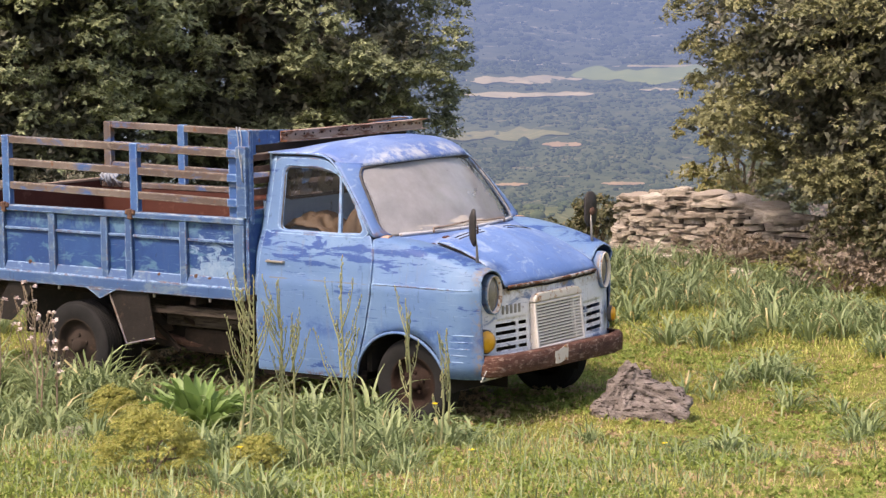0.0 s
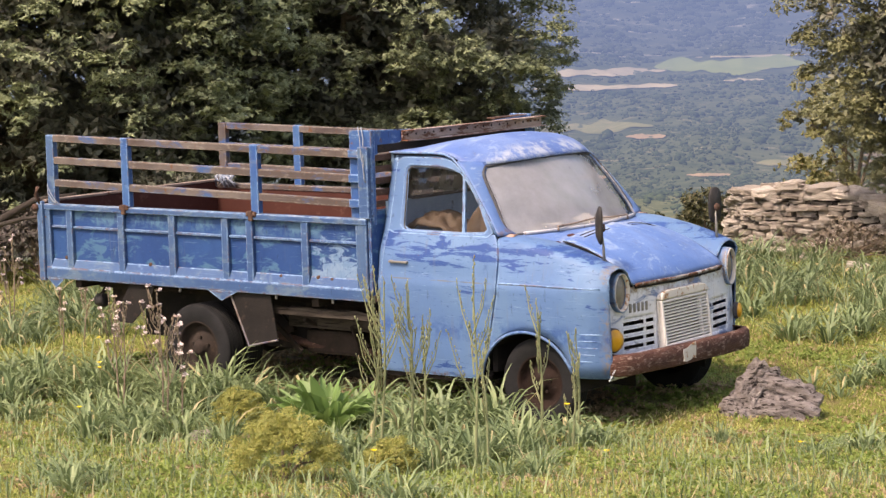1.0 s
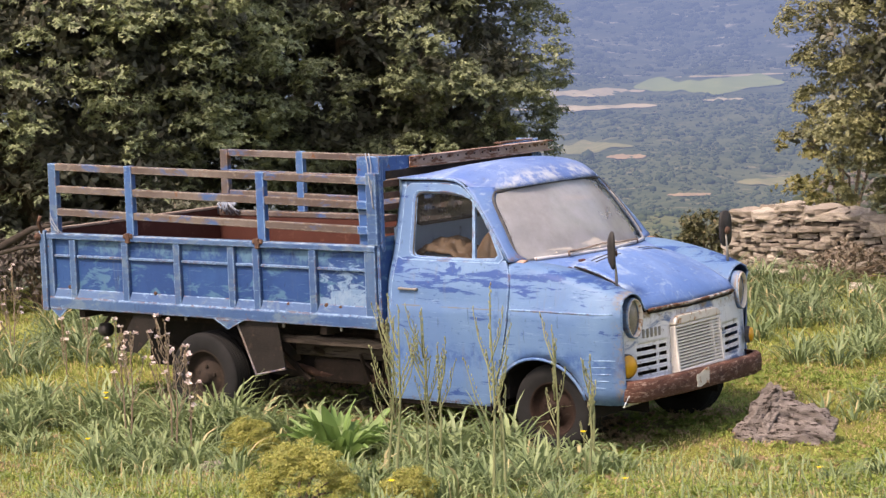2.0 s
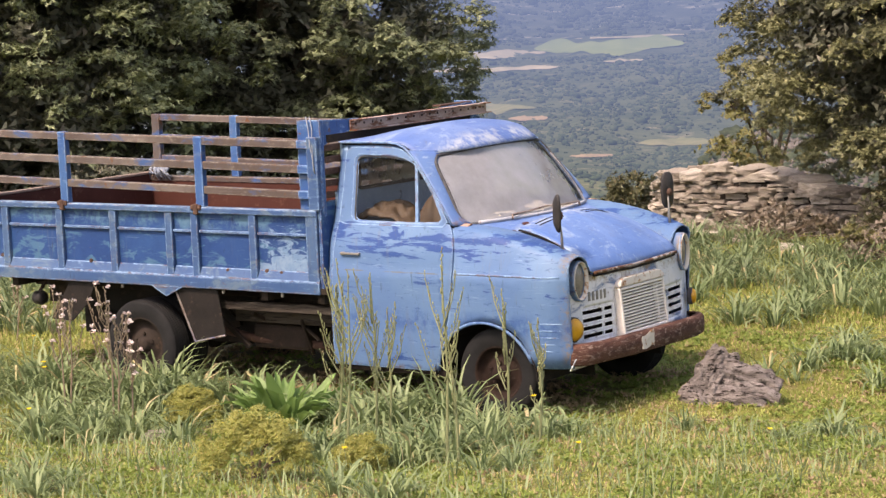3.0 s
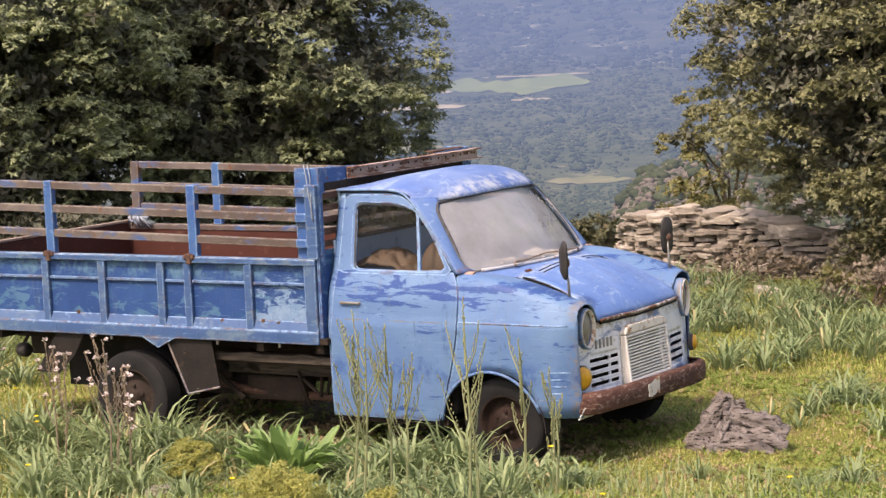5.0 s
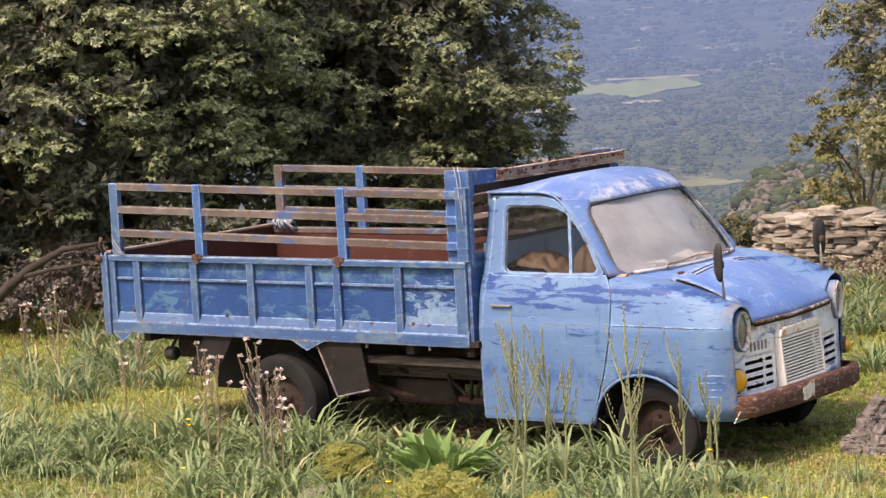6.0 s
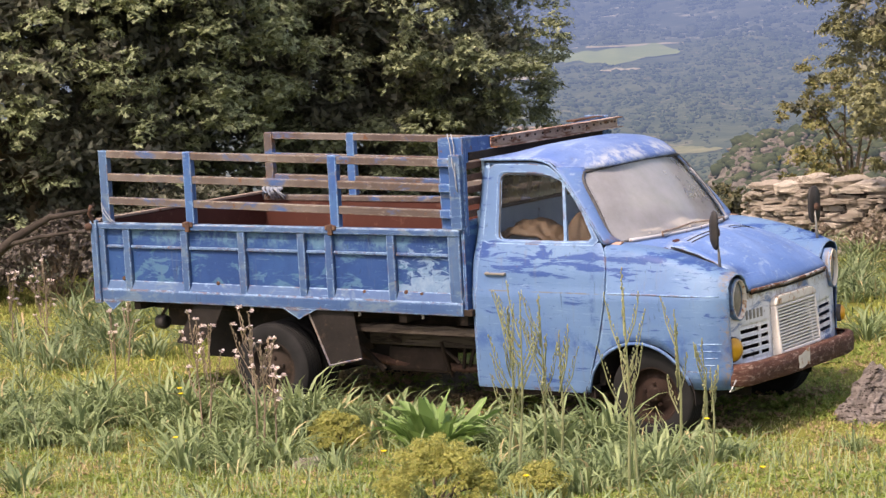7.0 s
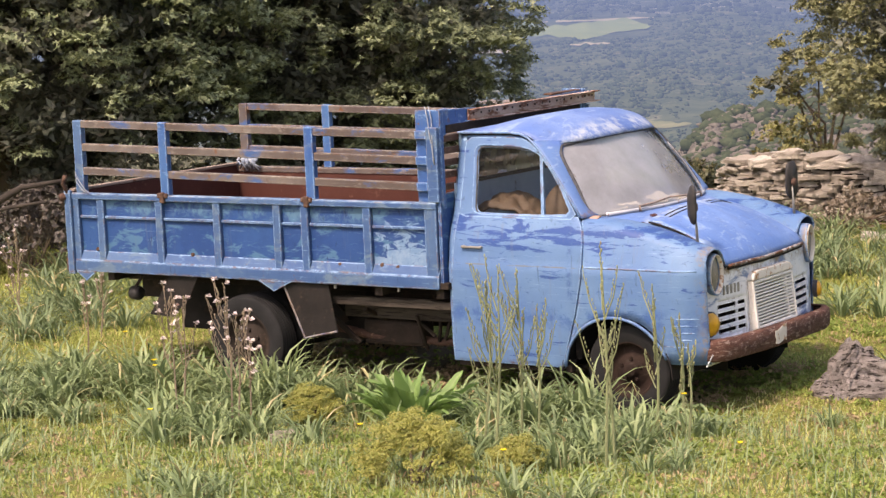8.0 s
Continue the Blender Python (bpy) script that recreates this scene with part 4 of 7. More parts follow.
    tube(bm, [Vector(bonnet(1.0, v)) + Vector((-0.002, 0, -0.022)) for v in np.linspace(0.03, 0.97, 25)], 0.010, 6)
    part("bonnet_shade_gap", bm, DARK, truck, smooth=True)
    # front panel with openings for the slats
    bm = bmesh.new()
    ys, zs = np.linspace(-0.86, 0.86, 44), np.linspace(0.40, 0.925, 24)
    front = lambda y, z: (0.645 - 0.055 * (y / 0.7) ** 2 - 0.03 * max(0, (abs(y) - 0.66) / 0.2) ** 2 - 0.03 * (z - 0.65), y, z)
    vs = [[bm.verts.new(front(y, z)) for z in zs] for y in ys]
    for i in range(len(ys) - 1):
        for j in range(len(zs) - 1):
            yc, zc = abs(ys[i] + ys[i + 1]) / 2, (zs[j] + zs[j + 1]) / 2
            if 0.34 < yc < 0.65 and 0.49 < zc < 0.72:
                continue
            if yc < 0.28 and 0.47 < zc < 0.82:
                continue
            if yc > 0.60 and zc > 0.91:
                continue
            bm.faces.new((vs[i][j], vs[i + 1][j], vs[i + 1][j + 1], vs[i][j + 1]))
    part("front_panel", bm, NOSE, truck, "pale scraped front panel with traces of lettering", thick=0.008, smooth=True)
    # dark sheet paints the shade behind the front panel's openings
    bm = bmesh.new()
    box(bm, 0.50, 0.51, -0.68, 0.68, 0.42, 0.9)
    part("radiator_shade", bm, DARK, truck)
    for side in (-1, 1):
        for k in range(5):
            z = 0.502 + k * 0.052
            bm = bmesh.new()
            pts = [front(side * y, z) for y in np.linspace(0.33, 0.66, 7)]
            for a, b in zip(pts, pts[1:]):
                bar(bm, (a[0] - 0.004, a[1], a[2]), (b[0] - 0.004, b[1], b[2]), 0.012, 0.026)
            part("slat", bm, NOSE, truck)
        bm = bmesh.new()
        a = front(side * 0.43, 0.5)
        bar(bm, (a[0] - 0.012, side * 0.43, 0.48), (a[0] - 0.012, side * 0.43, 0.73), 0.018, 0.012, (1, 0, 0))
        part("slat_support", bm, NOSE, truck)
    for k in range(5):   # what is left of the maker's letters
        bm = bmesh.new()
        y = -0.585 + k * 0.042
        f = front(y, 0.785)
        box(bm, f[0] - 0.004, f[0] + 0.010, y - 0.011, y + 0.011, 0.755, 0.815)
        part("letter_stub", bm, CHROME, truck, bevel=0.003)
    # radiator grille from another vehicle; it leans back and sits low
    bm = bmesh.new()
    lean = Matrix.Translation((0.706, 0, 0.485)) @ Matrix.Rotation(radians(-6), 4, "Y")
    for y0, y1, z0, z1, d in ((-0.30, -0.275, 0.0, 0.32, 0.0), (0.275, 0.30, 0.0, 0.32, 0.0), (-0.275, 0.275, 0.0, 0.025, 0.0), (-0.275, 0.275, 0.30, 0.32, 0.004)):
        box(bm, -0.075, d, y0, y1, z0, z1, lean)
    grille = part("grille", bm, GRILLE, truck, "upright silver radiator grille with fine bars", bevel=0.008)
    bm = bmesh.new()
    prof_ = [(-0.302, 0.322), (-0.302, 0.345), (-0.28, 0.372), (-0.235, 0.385), (0.20, 0.385), (0.26, 0.372), (0.295, 0.345), (0.30, 0.322)]
    ends_ = [[bm.verts.new(lean @ Vector((x, y, z))) for y, z in prof_] for x in (-0.075, 0.008)]
    bm.faces.new(ends_[0][::-1])
    bm.faces.new(ends_[1])
    for k in range(8):
        bm.faces.new((ends_[0][k], ends_[0][(k + 1) % 8], ends_[1][(k + 1) % 8], ends_[1][k]))
    part("grille_cap", bm, CREAM, grille, "chalky rust-stained grille cap", bevel=0.01)
    bm = bmesh.new()
    box(bm, -0.085, -0.077, -0.28, 0.28, 0.0, 0.33, lean)
    part("grille_back", bm, DARK, grille)
    for k in range(13):
        z = 0.034 + k * 0.0206
        bm = bmesh.new()
        box(bm, -0.04, -0.006, -0.274, 0.274, z, z + 0.011, lean)
        part("grille_bar", bm, GRILLE, grille, bevel=0.002)
    bm = bmesh.new()
    box(bm, -0.03, -0.004, 0.185, 0.197, 0.026, 0.30, lean)
    part("grille_post", bm, GRILLE, grille, bevel=0.003)
    # lamps
    for side in (-1, 1):
        yc, zc = side * 0.70, 0.903 if side < 0 else 0.922
        bm = bmesh.new()
        rings = turned(bm, [(0.112, 0.34), (0.120, 0.50), (0.124, 0.60), (0.125, 0.632), (0.122, 0.645), (0.115, 0.640), (0.108, 0.60)], 32, "x", (0, yc, zc))
        # squeezed across, turned out and set per side to fit the camera's view
        for ring in rings:
            for v in ring:
                v.co.z = zc + (v.co.z - zc) * 1.07
                v.co.y = yc + (v.co.y - yc) * 0.64
                v.co.x -= 0.105 * (v.co.y * side - 0.70) + 0.022
                v.co.x -= 0.04 * (v.co.z - zc)
        lamp = part("headlight", bm, CAB, truck, "headlight narrowed to fit the camera's view, in a painted hooded rim", smooth=True)
        bm = bmesh.new()
        turned(bm, [(0.112, 0.612), (0.08, 0.624), (0.05, 0.632), (0.02, 0.636), (0.001, 0.637)], 28, "x", (0, yc, zc))
        for v in bm.verts:
            v.co.z = zc + (v.co.z - zc) * 1.07
            v.co.y = yc + (v.co.y - yc) * 0.64
            v.co.x -= 0.105 * (v.co.y * side - 0.70) + 0.022
        part("lens", bm, LAMP, lamp, "clouded headlight glass", smooth=True)
        bm = bmesh.new()
        turned(bm, [(0.1185, 0.634), (0.118, 0.648), (0.1135, 0.648), (0.110, 0.62)], 28, "x", (0, yc, zc))
        for v in bm.verts:
            v.co.z = zc + (v.co.z - zc) * 1.07
            v.co.y = yc + (v.co.y - yc) * 0.64
            v.co.x -= 0.105 * (v.co.y * side - 0.70) + 0.022
        part("lamp_ring", bm, CREAM, lamp, "chalky pale headlight ring", smooth=True)
        yi = side * (0.80 if side < 0 else 0.775)
        bm = bmesh.new()
        grow = 1.0 if side < 0 else 0.72
        turned(bm, [(0.066 * grow, 0.61), (0.066 * grow, 0.638), (0.054 * grow, 0.648)], 24, "x", (0, yi, 0.60))
        for v in bm.verts:
            v.co.x -= 0.35 * max(0.0, (v.co.y * side - 0.74)) 
            v.co.z = 0.60 + (v.co.z - 0.60) * 1.25
        ind = part("indicator", bm, RUBBER, truck, "oval indicator with an amber lens", smooth=True)
        bm = bmesh.new()
        turned(bm, [(0.061 * grow, 0.638), (0.053 * grow, 0.66), (0.03 * grow, 0.67), (0.001, 0.673)], 24, "x", (0, yi, 0.60))
        for v in bm.verts:
            v.co.x -= 0.35 * max(0.0, (v.co.y * side - 0.74))
            v.co.z = 0.60 + (v.co.z - 0.60) * 1.25
        part("amber_lens", bm, AMBER, ind, "amber plastic lens", smooth=True)
        # mirrors on the wings
        xm, ym, zm = (0.51, -0.735, 1.345) if side < 0 else (0.49, 0.735, 1.345)
        bm = bmesh.new()
        tube(bm, [(xm, ym, wing_z(xm) - 0.02), (xm - 0.005, ym, 1.22), (xm - 0.02, ym + side * 0.01, zm)], [0.012, 0.008, 0.007], 8)
        mirror = part("mirror_stem", bm, CHROME, truck, "thin rusty mirror stem on the wing", smooth=True)
        bm = bmesh.new()
        turned(bm, [(0.001, -0.03), (0.05, -0.028), (0.078, -0.012), (0.085, 0.0), (0.08, 0.01), (0.001, 0.010)], 24, "x", (0, 0, 0))
        for v in bm.verts:
            r_ = math.hypot(v.co.y, v.co.z)
            if r_ > 0.002:
                q_ = ((abs(v.co.y) / r_) ** 3.2 + (abs(v.co.z) / r_) ** 3.2) ** (-1 / 3.2)
                v.co.y, v.co.z = v.co.y * q_ * 0.92, v.co.z * q_ * 0.92
        m = Matrix.Translation((xm - 0.02, ym + side * 0.01, zm)) @ Matrix.Rotation(radians(42 if side < 0 else -14), 4, "Z") @ Matrix.Diagonal((1, 0.74, 1.62, 1))
        bm.transform(m)
        part("mirror_head", bm, BLACK, mirror, "oval black wing mirror", smooth=True)
        bm = bmesh.new()
        turned(bm, [(0.028, 0.02), (0.024, 0.03), (0.001, 0.032)], 16, "x", (0, 0, 0))
        bm.transform(Matrix.Translation((xm - 0.02, ym + side * 0.01, zm - 0.015)) @ Matrix.Rotation(radians(30 if side < 0 else -14), 4, "Z"))
        part("mirror_joint", bm, RUST, mirror, "rusty mirror joint", smooth=True)
    # bumper
    bm = bmesh.new()
    line = [(0.52, -0.835), (0.60, -0.85), (0.665, -0.832), (0.705, -0.77), (0.735, -0.62), (0.75, -0.3), (0.755, 0.0), (0.75, 0.3), (0.735, 0.62), (0.70, 0.76), (0.655, 0.815), (0.58, 0.83), (0.50, 0.82)]
    prof = [(-0.03, 0.366), (0.006, 0.364), (0.017, 0.372), (0.021, 0.43), (0.017, 0.482), (0.006, 0.492), (-0.03, 0.494)]
    rows = []
    for i, (x, y) in enumerate(line):
        a, b = line[max(0, i - 1)], line[min(len(line) - 1, i + 1)]
        d = Vector((b[0] - a[0], b[1] - a[1], 0)).normalized()
        out = Vector((d.y, -d.x, 0))
        rows.append([bm.verts.new((x + out.x * o, y + out.y * o, z + 0.012 * noise.noise((y * 3, z * 8, 0)) - 0.018 * y)) for o, z in prof])
    for a, b in zip(rows, rows[1:]):
        for k in range(len(prof) - 1):
            bm.faces.new((a[k], b[k], b[k + 1], a[k + 1]))
    bumper = part("bumper", bm, BUMPER, truck, "bent rusty brown front bumper", thick=0.008, smooth=True)
    bm = bmesh.new()
    grid(bm, 12, 9, lambda u, v: (0.783 + 0.004 * noise.noise((u * 4, v * 4, 0)), -0.215 + 0.16 * u + 0.02 * noise.noise((v * 2, u, 3)), 0.392 + 0.082 * v + 0.03 * u * v + 0.012 * noise.noise((u * 2, v, 9))))
    part("plate_scrap", bm, CREAM, bumper, "torn remains of a white plate", thick=0.003)
    for side in (-1, 1):
        bm = bmesh.new()
        bar(bm, (0.40, side * 0.45, 0.44), (0.755, side * 0.45, 0.43), 0.05, 0.06)
        part("bumper_iron", bm, RUST, bumper, bevel=0.004)
    bm = bmesh.new()
    grid(bm, 2, 8, lambda u, v: (0.66 - 0.05 * u, -0.86 + 1.72 * v, 0.42 - 0.08 * u))
    part("front_valance", bm, NOSE, truck, thick=0.008)
    # sill, back wall, floor and inside
    for side in (-1, 1):
        bm = bmesh.new()
        box(bm, -1.22, -0.35, side * 0.86 - 0.03, side * 0.86 + 0.03, 0.245, 0.30)
        part("sill", bm, UNDER, truck, "rusted dark sill", bevel=0.008)
    bm = bmesh.new()
    for y0, y1, z0, z1 in ((-0.82, 0.82, 0.32, 1.455), (-0.74, -0.60, 1.455, 1.79), (0.60, 0.74, 1.455, 1.79), (-0.60, 0.60, 1.665, 1.80)):
        box(bm, -1.245, -1.225, y0, y1, z0, z1)
    part("cab_back", bm, CABIN, truck, "grey-blue cab back wall with a window")
    bm = bmesh.new()
    ring = [(-1.218, y, z) for y, z in ((-0.60, 1.50), (-0.60, 1.625), (-0.585, 1.655), (-0.55, 1.668), (0.55, 1.668), (0.585, 1.655), (0.60, 1.625), (0.60, 1.50), (0.585, 1.47), (0.55, 1.455), (-0.55, 1.455), (-0.585, 1.47))]
    tube(bm, ring + ring[:1], 0.013, 6, False)
    part("rear_window_seal", bm, RUBBER, truck, smooth=True)
    bm = bmesh.new()
    bm.faces.new([bm.verts.new((-1.235, y, z)) for y, z in ((-0.60, 1.455), (0.60, 1.455), (0.60, 1.665), (-0.60, 1.665))])
    part("rear_window", bm, BACK_PANE, truck, "dusty rear window").visible_shadow = False
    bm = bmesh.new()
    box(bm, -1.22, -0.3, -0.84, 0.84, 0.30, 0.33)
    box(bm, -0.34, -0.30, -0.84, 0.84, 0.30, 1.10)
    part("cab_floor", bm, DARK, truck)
    bm = bmesh.new()
    box(bm, -0.36, -0.14, -0.80, 0.80, 1.02, 1.20)
    dash = part("dashboard", bm, CABIN, truck, "grey-blue dashboard", bevel=0.03)
    rng = random.Random(4)
    for k in range(5):
        bm = bmesh.new()
        m = Matrix.Translation((-0.20 + rng.uniform(-0.05, 0.07), -0.45 + k * 0.2, 1.262 + 0.016 * (k % 2))) @ Euler((rng.uniform(-0.25, 0.25), rng.uniform(-0.3, 0.1), rng.uniform(0, 3))).to_matrix().to_4x4()
        grid(bm, 6, 6, lambda u, v: m @ Vector(((u - 0.5) * 0.15, (v - 0.5) * 0.13, 0.02 * noise.noise((u * 3 + k, v * 3, 0)))))
        part("dash_paper", bm, PAPER, dash, "sun-bleached paper on the dashboard", thick=0.006)
    for side in (-1, 1):
        for name, x0, x1, z0, z1, lean in (("seat_cushion", -1.02, -0.50, 0.72, 0.92, 0.0), ("seat_back", -1.14, -0.98, 0.86, 1.16, -0.10)):
            bm = bmesh.new()
            box(bm, x0, x1, -0.36 if side < 0 else -0.34, 0.36, z0, z1)
            bmesh.ops.subdivide_edges(bm, edges=bm.edges[:], cuts=5, use_grid_fill=True)
            c = Vector(((x0 + x1) / 2, 0, (z0 + z1) / 2))
            h = Vector(((x1 - x0) / 2, 0.36, (z1 - z0) / 2))
            for v in bm.verts:
                d = v.co - c
                q = max(abs(d.x / h.x), abs(d.y / h.y), abs(d.z / h.z))
                l = (abs(d.x / h.x) ** 4 + abs(d.y / h.y) ** 4 + abs(d.z / h.z) ** 4) ** 0.25
                v.co = c + d * (q / l) + Vector((0.02 * noise.noise(v.co * 7), 0, 0.03 * noise.noise(v.co * 5 + Vector((3, side, 0)))))
                v.co.x += lean * (v.co.z - z0)
                v.co.y += side * 0.42
            part(name, bm, SEAT, truck, "torn tan vinyl seat", smooth=True)
    # slumped cover over the seat, seen through the door window
    bm = bmesh.new()
    grid(bm, 36, 28, lambda u, v: (-1.19 + 0.52 * u, -0.74 + 0.42 * v, 1.10 + 0.265 * math.sin(math.pi * min(1, u * 0.75 + 0.2)) ** 0.7 * (0.75 + 0.25 * math.sin(math.pi * v)) + 0.03 * noise.noise((u * 5, v * 5, 2)) - 0.045 * abs(noise.noise((u * 7 + v * 4, v * 3 - u * 2, 6)))))
    part("seat_cover", bm, SEAT, truck, "crumpled tan seat cover", thick=0.02, smooth=True)
    bm = bmesh.new()
    grid(bm, 14, 12, lambda u, v: (-0.70 + 0.26 * u, -0.70 + 0.34 * v, 1.12 + 0.32 * (math.sin(math.pi * u) * math.sin(math.pi * v)) ** 0.4 + 0.02 * noise.noise((u * 4, v * 4, 5))))
    part("seat_sack", bm, SEAT, truck, "tan cloth bundle on the seat", thick=0.02, smooth=True)
    bm = bmesh.new()   # steering wheel, on the far side
    pts = []
    for k in range(29):
        a = 2 * math.pi * k / 28
        pts.append((-0.46 - 0.11 * math.sin(a), 0.40 + 0.19 * math.cos(a), 1.20 + 0.15 * math.sin(a)))
    tube(bm, pts, 0.012, 8, False)
    tube(bm, [(-0.46, 0.40, 1.20), (-0.32, 0.40, 1.02)], 0.02, 8)
    bar(bm, (-0.46, 0.22, 1.20), (-0.46, 0.58, 1.20), 0.02, 0.012)
    part("steering_wheel", bm, BLACK, truck, "black steering wheel", smooth=True)


def build_wheel(name, x, y, side, r, width, label, metal=None):
    bm = bmesh.new()
    prof = [(r * 0.60, -width * 0.42), (r * 0.72, -width * 0.5), (r * 0.90, -width * 0.5), (r * 0.965, -width * 0.44), (r * 0.985, -width * 0.36)]
    for k in range(5):
        a = -width * 0.30 + k * width * 0.15
        prof += [(r * 0.97, a - width * 0.045), (r, a - width * 0.03), (r, a + width * 0.03), (r * 0.97, a + width * 0.045)]
    prof += [(r * 0.985, width * 0.36), (r * 0.965, width * 0.44), (r * 0.90, width * 0.5), (r * 0.72, width * 0.5), (r * 0.60, width * 0.42)]
    turned(bm, prof, 48, "y", (x, y, r - 0.015))
    tyre = part(name, bm, TYRE, truck, label, smooth=True)
    bm = bmesh.new()
    o = -1 if side < 0 else 1
    turned(bm, [(r * 0.62, 0.42 * width * o), (r * 0.58, 0.44 * width * o), (r * 0.55, 0.30 * width * o), (r * 0.50, 0.10 * width * o), (r * 0.36, 0.12 * width * o), (r * 0.30, 0.24 * width * o), (r * 0.17, 0.26 * width * o), (r * 0.16, 0.42 * width * o), (r * 0.10, 0.48 * width * o), (0.001, 0.49 * width * o)], 32, "y", (x, y, r - 0.015))
    rim = part("rim", bm, metal or RIM, tyre, "rusted steel rim", smooth=True)
    for k in range(5):
        a = 2 * math.pi * k / 5 + 0.3
        bm = bmesh.new()
        turned(bm, [(0.013, 0.2 * width * o), (0.013, 0.34 * width * o), (0.001, 0.35 * width * o)], 6, "y", (x + r * 0.235 * math.cos(a), y, r - 0.015 + r * 0.235 * math.sin(a)))
        part("wheel_nut", bm, metal or RIM, rim)


def build_bed():
    X0, X1, Z0, Z1 = -4.50, -1.275, 0.765, 1.345
    for side in (-1, 1):
        Y = side * 1.0
        yo = lambda a, b: (min(Y - side * a, Y - side * b), max(Y - side * a, Y - side * b))
        bm = bmesh.new()
        box(bm, X0 + 0.01, X1 - 0.01, *yo(0.030, 0.042), Z0 + 0.06, Z1 - 0.02)
        panel = part("dropside", bm, BED, truck, "blue steel dropside, paint flaking to pale grey", bevel=0.0)
        bm = bmesh.new()
        box(bm, X0 + 0.01, X1 - 0.01, *yo(0.0425, 0.046), Z0 + 0.06, Z1 - 0.02)
        part("inner_skin", bm, RUST_RED, panel, "red-brown primed inner face")
        bm = bmesh.new()
        box(bm, X0, X1, *yo(-0.012, 0.055), Z1 - 0.045, Z1)
        part("top_rail", bm, BED_FRAME if side < 0 else RAIL, panel, "worn top rail", bevel=0.008)
        bm = bmesh.new()
        box(bm, X0, X1, *yo(-0.010, 0.055), Z0, Z0 + 0.085)
        part("bottom_rail", bm, BED_FRAME, panel, "worn pale blue bottom rail", bevel=0.008)
        bm = bmesh.new()   # sloping inner edge above the bottom rail
        a, b = (X0, X1)
        vs = [bm.verts.new(p) for p in ((a, Y + side * 0.004, Z0 + 0.085), (b, Y + side * 0.004, Z0 + 0.085), (b, Y - side * 0.03, Z0 + 0.15), (a, Y - side * 0.03, Z0 + 0.15))]
        bm.faces.new(vs if side < 0 else vs[::-1])
        part("bottom_slope", bm, BED_FRAME, panel, thick=0.006)
        xs = [-4.49, -4.23, -3.675, -3.145, -2.61, -2.37, -1.845, -1.325]
        for k, x in enumerate(xs):
            bm = bmesh.new()
            w = 0.034 if k not in (0, 7) else 0.05
            box(bm, x - w, x + w - 0.004, *yo(-0.004, 0.040), Z0 + 0.08, Z1 - 0.04)
            part("rib", bm, BED_FRAME, panel, bevel=0.008)
            if k < 7:
                bm = bmesh.new()
                box(bm, x + w + 0.002, xs[k + 1] - 0.036, *yo(0.006, 0.032), Z1 - 0.185, Z1 - 0.165)
                part("mid_rail", bm, BED_FRAME, panel, bevel=0.005)
        for x in (-3.62, -2.335):
            bm = bmesh.new()
            box(bm, x - 0.048, x + 0.048, *yo(-0.022, 0.02), Z1 - 0.02, Z1 + 0.016)
            box(bm, x - 0.02, x + 0.02, *yo(-0.028, 0.01), Z1 - 0.055, Z1 + 0.022)
            part("hinge", bm, RUST, panel, "rusty stake socket", bevel=0.008)
        for x, z in ((-4.30, 0.93), (-3.40, 0.92), (-1.62, 0.90), (-1.75, 0.91), (-2.1, 0.90)):
            bm = bmesh.new()
            turned(bm, [(0.016, 0), (0.014, side * 0.012), (0.001, side * 0.014)], 10, "y", (x, Y - side * 0.03, z))
            part("bolt", bm, RUST, panel)
        for x in (-3.1, -2.15, -1.62):
            bm = bmesh.new()
            turned(bm, [(0.010, Z0 + 0.005), (0.010, Z0 - 0.03), (0.001, Z0 - 0.032)], 8, "z", (x, Y - side * 0.02, 0))
            part("drop_bolt", bm, CHROME, panel)
        # stake rails; they lean a little down towards the cab
        lean = lambda x: -0.0195 * (x + 4.42)
        post_x = (-4.415, -3.60, -2.30, -1.30)
        fence = None
        bm = bmesh.new()
        x = post_x[0]
        box(bm, x - 0.04, x + 0.04, *yo(0.0, 0.05), Z1 + 0.001, 1.878 if side < 0 else 1.848)
        fence = part("stake_frame", bm, BED_FRAME if side < 0 else RAIL, truck, "rusty steel stake rails with blue posts", bevel=0.006)
        for x in post_x[1:3]:
            bm = bmesh.new()
            box(bm, x - 0.037, x + 0.037, *yo(-0.008, 0.042), Z1 + 0.001, (1.884 if side < 0 else 1.854) + lean(x))
            part("post", bm, BLUE_POST, fence, "blue stake post", bevel=0.006)
        for z in (1.852, 1.682, 1.508) if side < 0 else (1.822, 1.655, 1.485):
            bm = bmesh.new()
            bar(bm, (post_x[0] + 0.04, Y - side * 0.02, z), (X1 - 0.02, Y - side * 0.02, z + lean(X1)), 0.04, 0.055)
            part("rail", bm, RAIL, fence, "rusty rail with blue paint remnants", bevel=0.006)
    # floor, headboard, tailgate
    bm = bmesh.new()
    box(bm, X0 + 0.02, X1 - 0.01, -0.955, 0.955, 0.80, 0.84)
    part("bed_floor", bm, RUST_RED, truck, "red-brown load bed floor")
    bm = bmesh.new()
    box(bm, X0 - 0.03, X0 + 0.01, -0.99, 0.99, Z0, Z1 + 0.005)
    gate = part("tailgate", bm, RUST_RED, truck, "red-brown tailgate with a worn pale edge", bevel=0.006)
    bm = bmesh.new()
    box(bm, X0 - 0.035, X0 + 0.015, -0.99, 0.99, Z1 + 0.008, Z1 + 0.03)
    part("tailgate_edge", bm, CHANNEL, gate, "worn rusty top edge", bevel=0.006)
